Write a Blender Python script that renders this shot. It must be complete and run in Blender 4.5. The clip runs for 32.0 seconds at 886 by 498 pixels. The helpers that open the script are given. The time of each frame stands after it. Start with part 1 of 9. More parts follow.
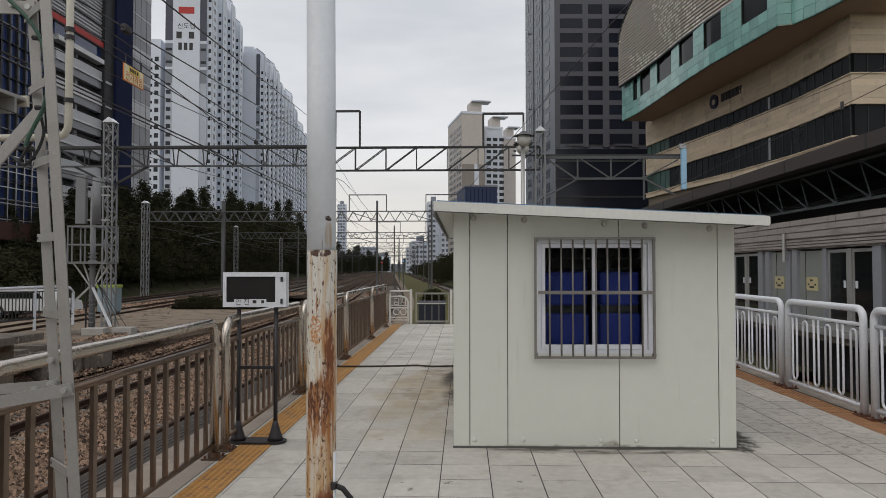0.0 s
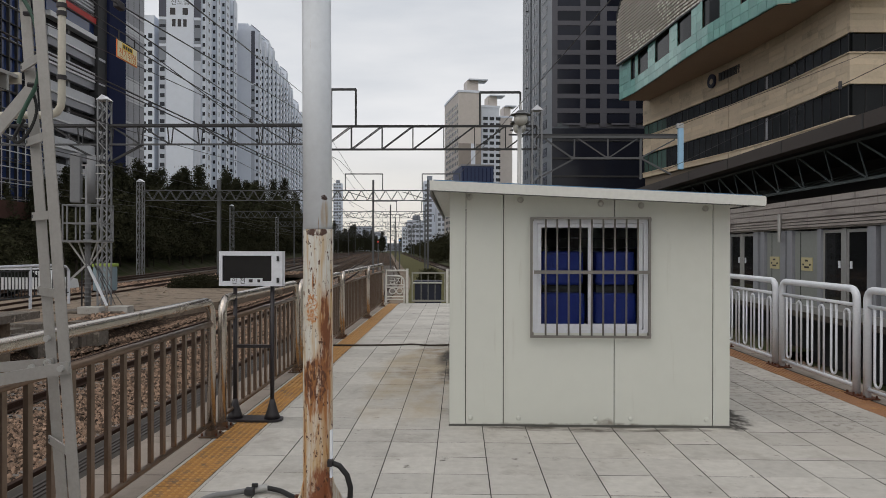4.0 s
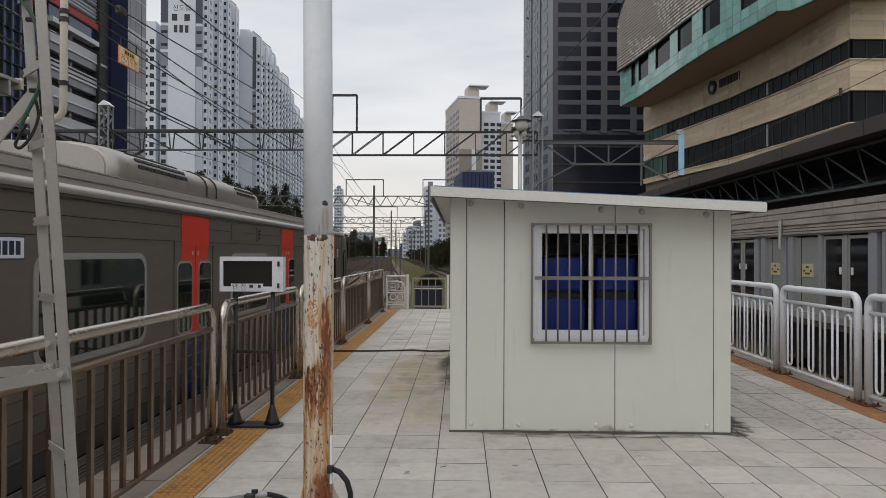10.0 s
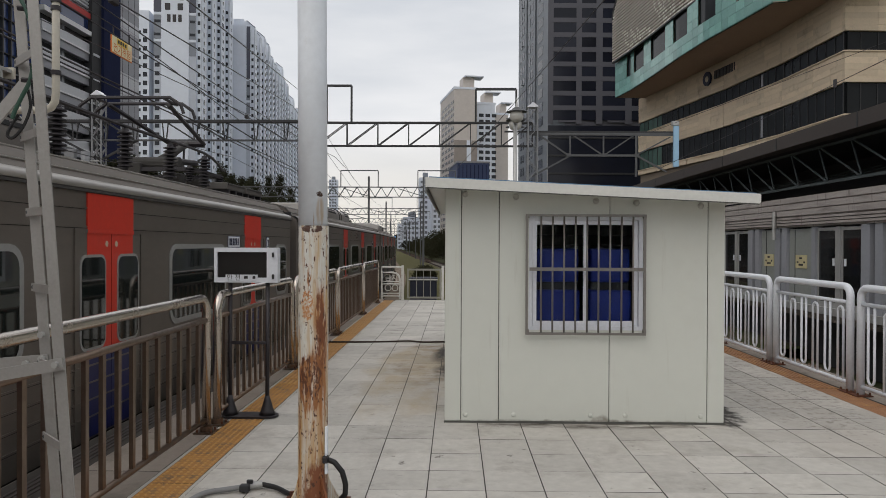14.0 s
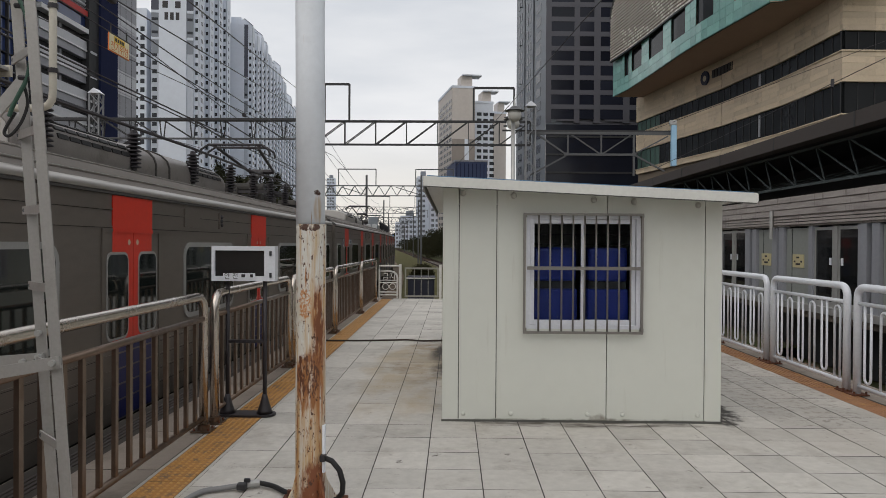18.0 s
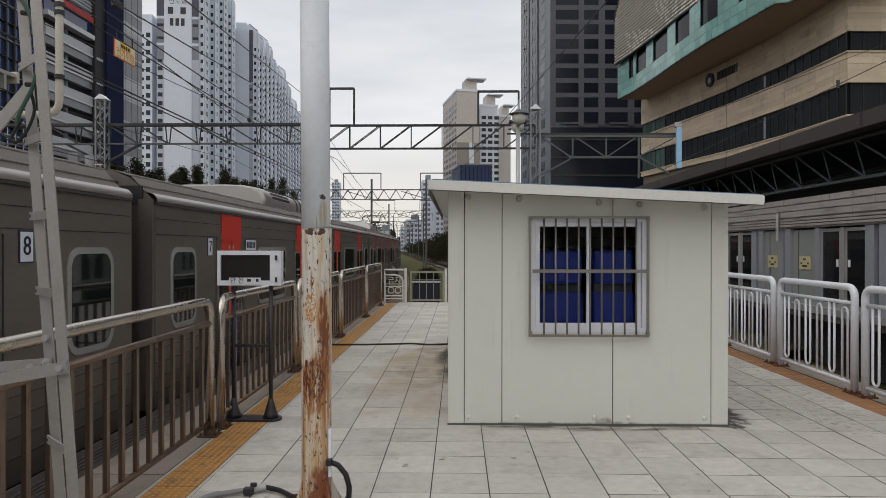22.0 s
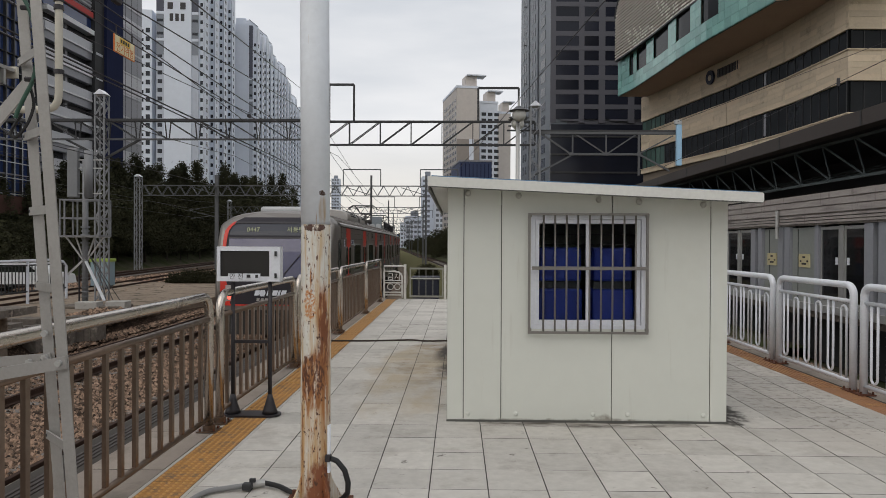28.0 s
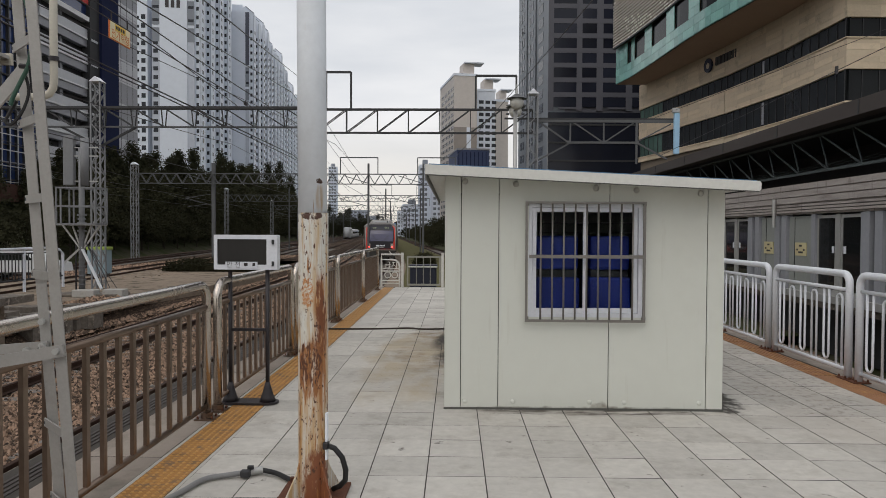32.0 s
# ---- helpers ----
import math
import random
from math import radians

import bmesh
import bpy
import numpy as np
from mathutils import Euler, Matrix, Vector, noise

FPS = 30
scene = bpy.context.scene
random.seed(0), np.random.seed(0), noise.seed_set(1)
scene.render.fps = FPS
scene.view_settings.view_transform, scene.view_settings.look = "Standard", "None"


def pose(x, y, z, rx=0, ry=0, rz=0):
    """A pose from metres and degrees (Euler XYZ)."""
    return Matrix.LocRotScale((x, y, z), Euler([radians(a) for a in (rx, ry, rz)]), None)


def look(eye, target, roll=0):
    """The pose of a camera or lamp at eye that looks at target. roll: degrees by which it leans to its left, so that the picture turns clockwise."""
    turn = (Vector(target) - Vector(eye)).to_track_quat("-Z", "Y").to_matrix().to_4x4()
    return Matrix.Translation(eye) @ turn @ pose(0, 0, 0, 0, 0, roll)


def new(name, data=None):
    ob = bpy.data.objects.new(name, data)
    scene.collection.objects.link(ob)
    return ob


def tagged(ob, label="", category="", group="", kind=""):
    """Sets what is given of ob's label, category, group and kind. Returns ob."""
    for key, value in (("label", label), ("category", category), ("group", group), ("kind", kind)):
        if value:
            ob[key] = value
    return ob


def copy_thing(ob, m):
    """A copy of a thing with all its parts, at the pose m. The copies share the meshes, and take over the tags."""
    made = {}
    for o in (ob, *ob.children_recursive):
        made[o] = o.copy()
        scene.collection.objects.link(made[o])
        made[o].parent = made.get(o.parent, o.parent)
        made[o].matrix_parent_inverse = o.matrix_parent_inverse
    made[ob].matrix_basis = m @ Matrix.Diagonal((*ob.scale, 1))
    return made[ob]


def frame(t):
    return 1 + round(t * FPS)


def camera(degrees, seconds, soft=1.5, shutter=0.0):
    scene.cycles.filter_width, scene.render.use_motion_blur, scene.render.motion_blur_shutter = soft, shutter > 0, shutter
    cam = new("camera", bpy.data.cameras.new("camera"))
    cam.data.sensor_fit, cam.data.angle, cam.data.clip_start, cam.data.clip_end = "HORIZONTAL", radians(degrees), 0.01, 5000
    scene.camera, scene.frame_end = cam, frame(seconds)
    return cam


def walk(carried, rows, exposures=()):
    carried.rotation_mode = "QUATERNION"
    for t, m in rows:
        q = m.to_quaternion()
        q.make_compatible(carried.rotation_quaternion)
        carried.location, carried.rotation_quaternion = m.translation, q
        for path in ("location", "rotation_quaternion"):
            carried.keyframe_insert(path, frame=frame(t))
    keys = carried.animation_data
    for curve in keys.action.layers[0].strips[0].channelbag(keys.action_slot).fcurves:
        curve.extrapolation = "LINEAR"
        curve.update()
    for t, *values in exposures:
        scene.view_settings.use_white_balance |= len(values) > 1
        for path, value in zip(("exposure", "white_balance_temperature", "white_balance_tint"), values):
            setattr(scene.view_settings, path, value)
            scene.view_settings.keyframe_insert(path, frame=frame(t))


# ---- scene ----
cam = camera(65.0, 32.0, soft=0.45)
# seconds, yaw, pitch, roll of a camera held by hand at one place, 1.6 m above the platform
PATH = [
    (0.0, 1.68, 1.60, 0.00),
    (0.5, 1.64, 1.46, -0.00),
    (1.0, 1.62, 1.44, -0.06),
    (1.5, 1.56, 1.34, -0.08),
    (2.0, 1.54, 1.26, -0.01),
    (2.5, 1.52, 1.12, -0.02),
    (3.0, 1.55, 0.83, -0.06),
    (3.5, 1.43, 0.21, -0.07),
    (5.5, 1.32, -0.31, -0.16),
    (6.0, 1.38, 0.80, -0.20),
    (6.5, 1.40, 0.97, -0.27),
    (7.0, 0.93, 1.06, -0.52),
    (7.5, 1.05, 1.20, -0.38),
    (8.0, 1.31, 1.12, -0.24),
    (8.5, 1.44, 1.08, -0.26),
    (9.0, 1.21, 0.97, -0.35),
    (9.5, 1.22, 0.38, -0.27),
    (10.0, 1.42, 0.38, -0.21),
    (10.5, 1.30, 0.30, -0.33),
    (11.0, 1.16, 0.05, -0.28),
    (11.5, 1.13, -0.16, -0.27),
    (12.0, 1.08, -0.19, -0.20),
    (12.5, 0.90, -0.03, -0.28),
    (13.0, 1.08, -0.52, -0.23),
    (13.5, 1.16, -0.44, -0.26),
    (14.0, 1.00, -0.35, -0.25),
    (14.5, 0.86, -0.22, -0.27),
    (16.5, 0.78, -0.54, -0.25),
    (17.0, 0.78, -0.46, -0.36),
    (17.5, 0.79, -0.59, -0.34),
    (18.0, 0.81, -0.45, -0.34),
    (18.5, 1.08, -0.44, -0.35),
    (19.0, 0.99, -0.31, -0.32),
    (19.5, 0.95, -0.26, -0.27),
    (20.0, 1.08, -0.09, -0.27),
    (20.5, 0.93, -0.04, -0.17),
    (21.0, 1.02, -0.16, -0.13),
    (21.5, 1.21, 0.04, 0.02),
    (22.0, 1.24, -0.16, -0.05),
    (22.5, 1.20, -0.27, 0.01),
    (23.0, 1.20, -0.40, 0.06),
    (23.5, 1.21, -0.47, 0.01),
    (24.0, 1.18, -0.41, 0.02),
    (24.5, 1.17, -0.56, -0.02),
    (25.0, 1.12, -0.68, -0.06),
    (25.5, 1.15, -0.52, -0.06),
    (27.5, 1.14, -0.18, -0.12),
    (28.0, 1.20, -0.44, -0.25),
    (28.5, 1.35, -0.94, -0.34),
    (29.0, 1.34, -0.23, -0.33),
    (29.5, 1.36, -0.14, -0.07),
    (30.0, 1.35, -0.16, -0.12),
    (30.5, 1.33, -0.40, -0.18),
    (31.0, 1.31, -0.52, -0.26),
    (31.5, 1.20, -0.87, -0.31),
    (32.0, 0.98, -1.40, -0.29),
]
walk(cam, [(t, pose(0, 0, 1.6, 90 + p, r, w)) for t, w, p, r in PATH], ((0, -0.11), (4, -0.07), (8, -0.03), (12, -0.03), (18, -0.02), (32, -0.02)))
scene.view_settings.exposure = 0.0

# ---- world and light: an overcast afternoon ----
world = bpy.data.worlds.new("sky")
scene.world = world
world.use_nodes = True
wn, wl = world.node_tree.nodes, world.node_tree.links
wn.clear()
w_out = wn.new("ShaderNodeOutputWorld")
w_bg = wn.new("ShaderNodeBackground")
w_sky = wn.new("ShaderNodeTexSky")
w_sky.sky_type = "NISHITA"
w_sky.sun_disc = False
w_sky.sun_elevation, w_sky.sun_rotation = radians(50), radians(212)
w_sky.air_density, w_sky.dust_density = 1.5, 4.0
w_gain = wn.new("ShaderNodeVectorMath")
w_gain.operation = "SCALE"
w_gain.inputs["Scale"].default_value = 0.06
w_co = wn.new("ShaderNodeTexCoord")
w_map = wn.new("ShaderNodeMapping")
w_map.inputs["Scale"].default_value = (1.6, 1.6, 7.0)
w_no = wn.new("ShaderNodeTexNoise")
w_no.inputs["Scale"].default_value = 1.5
w_no.inputs["Detail"].default_value = 6
w_no.inputs["Roughness"].default_value = 0.5
w_ramp = wn.new("ShaderNodeValToRGB")
w_ramp.color_ramp.elements[0].position, w_ramp.color_ramp.elements[0].color = 0.30, (0.70, 0.73, 0.78, 1)
w_ramp.color_ramp.elements[1].position, w_ramp.color_ramp.elements[1].color = 0.68, (0.965, 0.965, 0.98, 1)
w_sep = wn.new("ShaderNodeSeparateXYZ")
w_low = wn.new("ShaderNodeMapRange")
w_low.inputs["From Min"].default_value, w_low.inputs["From Max"].default_value = 0.02, 0.17
w_low.inputs["To Min"].default_value, w_low.inputs["To Max"].default_value = 1.0, 0.0
w_mixl = wn.new("ShaderNodeMix")
w_mixl.data_type = "RGBA"
w_mixl.inputs["B"].default_value = (0.93, 0.88, 0.80, 1)
w_mix = wn.new("ShaderNodeMix")
w_mix.data_type = "RGBA"
w_mix.inputs["Factor"].default_value = 0.93
wl.new(w_sky.outputs["Color"], w_gain.inputs[0])
wl.new(w_co.outputs["Generated"], w_map.inputs["Vector"])
wl.new(w_map.outputs["Vector"], w_no.inputs["Vector"])
wl.new(w_no.outputs["Fac"], w_ramp.inputs["Fac"])
wl.new(w_co.outputs["Generated"], w_sep.inputs["Vector"])
wl.new(w_sep.outputs["Z"], w_low.inputs["Value"])
wl.new(w_low.outputs["Result"], w_mixl.inputs["Factor"])
wl.new(w_ramp.outputs["Color"], w_mixl.inputs["A"])
wl.new(w_gain.outputs["Vector"], w_mix.inputs["A"])
wl.new(w_mixl.outputs["Result"], w_mix.inputs["B"])
wl.new(w_mix.outputs["Result"], w_bg.inputs["Color"])
w_bg.inputs["Strength"].default_value = 1.0
wl.new(w_bg.outputs["Background"], w_out.inputs["Surface"])

sun_data = bpy.data.lights.new("sun", "SUN")
sun_data.energy, sun_data.angle, sun_data.color = 0.80, radians(60), (1.0, 0.92, 0.82)
sun = new("sun", sun_data)
sun.matrix_world = look((-6.5, -10.5, 15), (0, 0, 0))

# ---- materials ----
MATS = {}


def surf(name, col, col2=None, rough=0.6, metal=0.0, scale=3.0, bump=0.15, bscale=80.0, stain=None, cut=(0.55, 0.7),
         sscale=2.0, stretch=(1, 1, 1), local=False, each=0.0, spec=0.5, rough2=None, fine=0.05, marks=(), island=False):
    """A node material: a base colour that drifts at two scales, an optional stain colour with an edge of its own, fine relief."""
    m = bpy.data.materials.new(name)
    m.use_nodes = True
    n, l = m.node_tree.nodes, m.node_tree.links
    b = n["Principled BSDF"]
    b.inputs["Roughness"].default_value, b.inputs["Metallic"].default_value = rough, metal
    b.inputs["Specular IOR Level"].default_value = spec
    if local:
        co = n.new("ShaderNodeTexCoord").outputs["Object"]
    else:
        co = n.new("ShaderNodeNewGeometry").outputs["Position"]
    mp = n.new("ShaderNodeMapping")
    mp.inputs["Scale"].default_value = stretch
    l.new(co, mp.inputs["Vector"])
    v = mp.outputs["Vector"]

    def noise_at(s, detail=4.0, r=0.6):
        t = n.new("ShaderNodeTexNoise")
        t.inputs["Scale"].default_value, t.inputs["Detail"].default_value, t.inputs["Roughness"].default_value = s, detail, r
        l.new(v, t.inputs["Vector"])
        return t.outputs["Fac"]

    def mixed(fac, a, bb, mode="MIX"):
        x = n.new("ShaderNodeMix")
        x.data_type, x.blend_type = "RGBA", mode
        for sock, val in (("Factor", fac), ("A", a), ("B", bb)):
            if isinstance(val, (int, float)):
                x.inputs[sock].default_value = val
            elif isinstance(val, tuple):
                x.inputs[sock].default_value = (*val[:3], 1)
            else:
                l.new(val, x.inputs[sock])
        return x.outputs["Result"]

    col2 = col2 or tuple(c * 0.8 for c in col)
    c = mixed(noise_at(scale), tuple(col), tuple(col2))
    drift = n.new("ShaderNodeMapRange")
    drift.inputs["From Min"].default_value, drift.inputs["From Max"].default_value = 0.3, 0.7
    drift.inputs["To Min"].default_value, drift.inputs["To Max"].default_value = 1 - fine, 1 + fine * 0.8
    l.new(noise_at(scale * 14, 3.0), drift.inputs["Value"])
    gain = n.new("ShaderNodeVectorMath")
    gain.operation = "SCALE"
    l.new(c, gain.inputs[0])
    l.new(drift.outputs["Result"], gain.inputs["Scale"])
    c = gain.outputs["Vector"]
    if stain:
        r = n.new("ShaderNodeMapRange")
        r.inputs["From Min"].default_value, r.inputs["From Max"].default_value = cut
        l.new(noise_at(sscale, 6.0, 0.7), r.inputs["Value"])
        c = mixed(r.outputs["Result"], c, tuple(stain))
        if rough2 is not None:
            rr = n.new("ShaderNodeMapRange")
            rr.inputs["To Min"].default_value, rr.inputs["To Max"].default_value = rough, rough2
            l.new(r.outputs["Result"], rr.inputs["Value"])
            l.new(rr.outputs["Result"], b.inputs["Roughness"])
    # further marks: (colour, cut, scale, stretch, centre and radius of the place they keep to or None)
    for mcol, mcut, mscale, mstretch, place in marks:
        m2 = n.new("ShaderNodeMapping")
        m2.inputs["Scale"].default_value = mstretch
        l.new(co, m2.inputs["Vector"])
        t2 = n.new("ShaderNodeTexNoise")
        t2.inputs["Scale"].default_value, t2.inputs["Detail"].default_value, t2.inputs["Roughness"].default_value = mscale, 5.0, 0.65
        l.new(m2.outputs["Vector"], t2.inputs["Vector"])
        f2 = t2.outputs["Fac"]
        if place:
            m3 = n.new("ShaderNodeMapping")
            m3.vector_type = "TEXTURE"
            m3.inputs["Location"].default_value, m3.inputs["Scale"].default_value = place
            l.new(co, m3.inputs["Vector"])
            g3 = n.new("ShaderNodeTexGradient")
            g3.gradient_type = "SPHERICAL"
            l.new(m3.outputs["Vector"], g3.inputs["Vector"])
            e3 = n.new("ShaderNodeMapRange")
            e3.inputs["From Max"].default_value = 0.6
            l.new(g3.outputs["Fac"], e3.inputs["Value"])
            k3 = n.new("ShaderNodeMath")
            k3.operation = "MULTIPLY"
            l.new(f2, k3.inputs[0])
            l.new(e3.outputs["Result"], k3.inputs[1])
            f2 = k3.outputs["Value"]
        r2 = n.new("ShaderNodeMapRange")
        r2.inputs["From Min"].default_value, r2.inputs["From Max"].default_value = mcut
        l.new(f2, r2.inputs["Value"])
        f2 = r2.outputs["Result"]
        c = mixed(f2, c, tuple(mcol))
    if each:
        oi = n.new("ShaderNodeNewGeometry") if island else n.new("ShaderNodeObjectInfo")
        er = n.new("ShaderNodeMapRange")
        er.inputs["To Min"].default_value, er.inputs["To Max"].default_value = 1 - each, 1 + each
        l.new(oi.outputs["Random Per Island"] if island else oi.outputs["Random"], er.inputs["Value"])
        g2 = n.new("ShaderNodeVectorMath")
        g2.operation = "SCALE"
        l.new(c, g2.inputs[0])
        l.new(er.outputs["Result"], g2.inputs["Scale"])
        c = g2.outputs["Vector"]
    l.new(c, b.inputs["Base Color"])
    if bump:
        bp = n.new("ShaderNodeBump")
        bp.inputs["Strength"].default_value = bump
        bp.inputs["Distance"].default_value = 0.01
        l.new(noise_at(bscale, 3.0), bp.inputs["Height"])
        l.new(bp.outputs["Normal"], b.inputs["Normal"])
    MATS[name] = m
    return m


def glow(name, col, strength):
    m = bpy.data.materials.new(name)
    m.use_nodes = True
    b = m.node_tree.nodes["Principled BSDF"]
    b.inputs["Base Color"].default_value = (*[0.2 * c for c in col], 1)
    b.inputs["Emission Color"].default_value = (*col, 1)
    b.inputs["Emission Strength"].default_value = strength
    return m


def glass(name, col, rough=0.05, alpha=1.0):
    """Dark glazing: an opaque, glossy pane, as glass looks in front of an unlit inside."""
    m = surf(name, col, tuple(c * 0.7 for c in col), rough=rough, bump=0.0, scale=0.6, spec=0.6)
    return m


# Darkening at the hut's front and right foot: stain plus shade put into colour.
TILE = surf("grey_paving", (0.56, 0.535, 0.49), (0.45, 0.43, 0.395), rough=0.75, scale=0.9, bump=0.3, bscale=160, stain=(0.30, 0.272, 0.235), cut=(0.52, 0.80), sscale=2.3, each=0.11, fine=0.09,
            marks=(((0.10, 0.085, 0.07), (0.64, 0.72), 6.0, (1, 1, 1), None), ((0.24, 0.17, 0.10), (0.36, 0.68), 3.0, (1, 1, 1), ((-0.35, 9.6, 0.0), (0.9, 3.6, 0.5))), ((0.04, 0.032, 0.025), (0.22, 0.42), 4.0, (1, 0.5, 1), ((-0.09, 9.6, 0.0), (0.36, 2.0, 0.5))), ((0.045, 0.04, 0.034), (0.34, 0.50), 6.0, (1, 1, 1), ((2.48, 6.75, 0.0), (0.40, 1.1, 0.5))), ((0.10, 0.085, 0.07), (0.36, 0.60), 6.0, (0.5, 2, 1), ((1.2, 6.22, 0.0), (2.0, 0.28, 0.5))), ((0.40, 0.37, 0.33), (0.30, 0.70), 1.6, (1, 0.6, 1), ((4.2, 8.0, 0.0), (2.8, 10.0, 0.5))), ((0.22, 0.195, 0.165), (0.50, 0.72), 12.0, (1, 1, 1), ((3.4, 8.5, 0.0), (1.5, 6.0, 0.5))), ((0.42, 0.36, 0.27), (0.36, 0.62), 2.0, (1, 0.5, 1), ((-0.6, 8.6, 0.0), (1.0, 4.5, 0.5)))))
# Same marks as above, the hut's foot stain and painted shade included.
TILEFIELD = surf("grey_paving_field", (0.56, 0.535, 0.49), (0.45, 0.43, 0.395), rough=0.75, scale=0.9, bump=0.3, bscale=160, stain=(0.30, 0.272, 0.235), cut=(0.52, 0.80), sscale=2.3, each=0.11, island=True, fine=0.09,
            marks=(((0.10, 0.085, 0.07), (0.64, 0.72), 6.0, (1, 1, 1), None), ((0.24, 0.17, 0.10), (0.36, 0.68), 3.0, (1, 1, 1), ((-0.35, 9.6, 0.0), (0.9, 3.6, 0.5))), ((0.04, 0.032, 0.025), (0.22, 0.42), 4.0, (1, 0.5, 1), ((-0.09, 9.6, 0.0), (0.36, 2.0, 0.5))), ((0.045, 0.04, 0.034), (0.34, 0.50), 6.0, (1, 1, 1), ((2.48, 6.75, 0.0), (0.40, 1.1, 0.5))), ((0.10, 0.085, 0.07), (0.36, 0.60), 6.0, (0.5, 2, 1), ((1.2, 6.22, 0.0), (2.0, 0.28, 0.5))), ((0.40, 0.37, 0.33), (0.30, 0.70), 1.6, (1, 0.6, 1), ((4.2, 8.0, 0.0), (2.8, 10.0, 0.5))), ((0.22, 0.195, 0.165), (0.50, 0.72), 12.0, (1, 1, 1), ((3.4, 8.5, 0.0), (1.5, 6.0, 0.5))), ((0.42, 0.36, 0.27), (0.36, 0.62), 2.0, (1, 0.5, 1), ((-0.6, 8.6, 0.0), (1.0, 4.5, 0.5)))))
MARGIN = surf("margin_concrete", (0.315, 0.268, 0.228), (0.225, 0.19, 0.16), rough=0.8, scale=1.2, bump=0.3, bscale=120, stain=(0.15, 0.13, 0.105), cut=(0.5, 0.72), sscale=2.0, each=0.1)
JOINT = surf("joint_sand", (0.05, 0.043, 0.036), rough=0.9)
STUD = surf("tactile_stud", (0.56, 0.31, 0.10), (0.42, 0.22, 0.07), marks=(((0.30, 0.15, 0.07), (0.18, 0.50), 5.0, (1, 1, 1), ((4.2, 8.0, 0.0), (0.8, 16.0, 0.3))),), rough=0.7, scale=6, bump=0.1, stain=(0.22, 0.13, 0.07), cut=(0.55, 0.7), sscale=9)
TACTILE = surf("tactile_yellow", (0.42, 0.205, 0.045), (0.33, 0.155, 0.04), rough=0.7, scale=4, stain=(0.13, 0.08, 0.05), cut=(0.58, 0.75), sscale=6, bump=0.2, each=0.10, marks=(((0.17, 0.105, 0.06), (0.50, 0.66), 9.0, (1, 1, 1), None), ((0.20, 0.12, 0.06), (0.38, 0.66), 5.0, (1, 1, 1), ((-1.9, 17.5, 0.0), (0.9, 6.0, 0.3))), ((0.27, 0.125, 0.055), (0.18, 0.50), 5.0, (1, 1, 1), ((4.2, 8.0, 0.0), (0.8, 16.0, 0.3)))))
CONCRETE = surf("old_concrete", (0.215, 0.185, 0.155), (0.13, 0.11, 0.092), rough=0.85, scale=0.6, bump=0.5, bscale=20, fine=0.25, stain=(0.075, 0.062, 0.05), cut=(0.50, 0.62), sscale=1.3, marks=(((0.34, 0.29, 0.24), (0.58, 0.66), 4.0, (1, 1, 1), None),))
# Marks at the wall's foot mix grime with contact shade put into the colour.
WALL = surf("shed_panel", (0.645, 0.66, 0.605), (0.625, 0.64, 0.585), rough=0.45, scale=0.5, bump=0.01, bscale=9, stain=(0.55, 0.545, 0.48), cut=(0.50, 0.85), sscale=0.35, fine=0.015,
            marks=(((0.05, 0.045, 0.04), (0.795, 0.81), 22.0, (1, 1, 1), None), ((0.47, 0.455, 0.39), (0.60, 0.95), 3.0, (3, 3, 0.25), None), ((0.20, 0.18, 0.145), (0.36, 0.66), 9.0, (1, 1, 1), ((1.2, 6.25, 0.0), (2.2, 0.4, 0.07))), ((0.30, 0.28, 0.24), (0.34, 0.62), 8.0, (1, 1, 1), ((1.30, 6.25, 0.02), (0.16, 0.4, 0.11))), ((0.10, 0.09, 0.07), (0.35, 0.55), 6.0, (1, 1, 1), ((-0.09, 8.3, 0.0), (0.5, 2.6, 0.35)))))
# Upper caps are greyed: the eave's shade is put into their colour.
CAPGREY = surf("bolt_cap_plastic", (0.47, 0.465, 0.43), (0.40, 0.395, 0.36), rough=0.5, scale=8, bump=0.0)
# Galvanised trim darkened: the shade on the roof's left edge is in the colour.
TRIMGREY = surf("roof_trim_shaded", (0.20, 0.20, 0.195), (0.15, 0.15, 0.145), rough=0.5, scale=4, bump=0.0)
SHEDJOINT = surf("panel_joint", (0.11, 0.11, 0.10), rough=0.8)
ROOFMETAL = surf("shed_roof_sheet", (0.70, 0.70, 0.66), (0.62, 0.62, 0.58), rough=0.4, scale=2, bump=0.05)
BLUEFILM = surf("blue_roof_sheet", (0.10, 0.22, 0.38), rough=0.5)
# Top rail is paler: the sky it mirrors is partly put into the colour.
STEELRAIL = surf("polished_steel", (0.60, 0.55, 0.50), (0.46, 0.41, 0.36), rough=0.22, metal=0.95, scale=3, bump=0.03, stain=(0.30, 0.22, 0.16), cut=(0.56, 0.8), sscale=5, rough2=0.5)
# Railing bars are browner: shade and dark reflections are put into the colour.
STEEL = surf("brushed_steel_shaded", (0.24, 0.178, 0.138), (0.148, 0.107, 0.082), rough=0.30, metal=0.85, scale=3, bump=0.05, stain=(0.15, 0.10, 0.072), cut=(0.52, 0.78), sscale=5, rough2=0.5)
GALV = surf("galvanised_steel", (0.46, 0.46, 0.45), (0.38, 0.38, 0.37), rough=0.5, metal=0.5, scale=12, bump=0.08, stain=(0.30, 0.28, 0.25), cut=(0.6, 0.75), sscale=8)
MAST = surf("mast_steel", (0.105, 0.108, 0.112), (0.07, 0.073, 0.078), rough=0.6, metal=0.1, scale=2, bump=0.0)
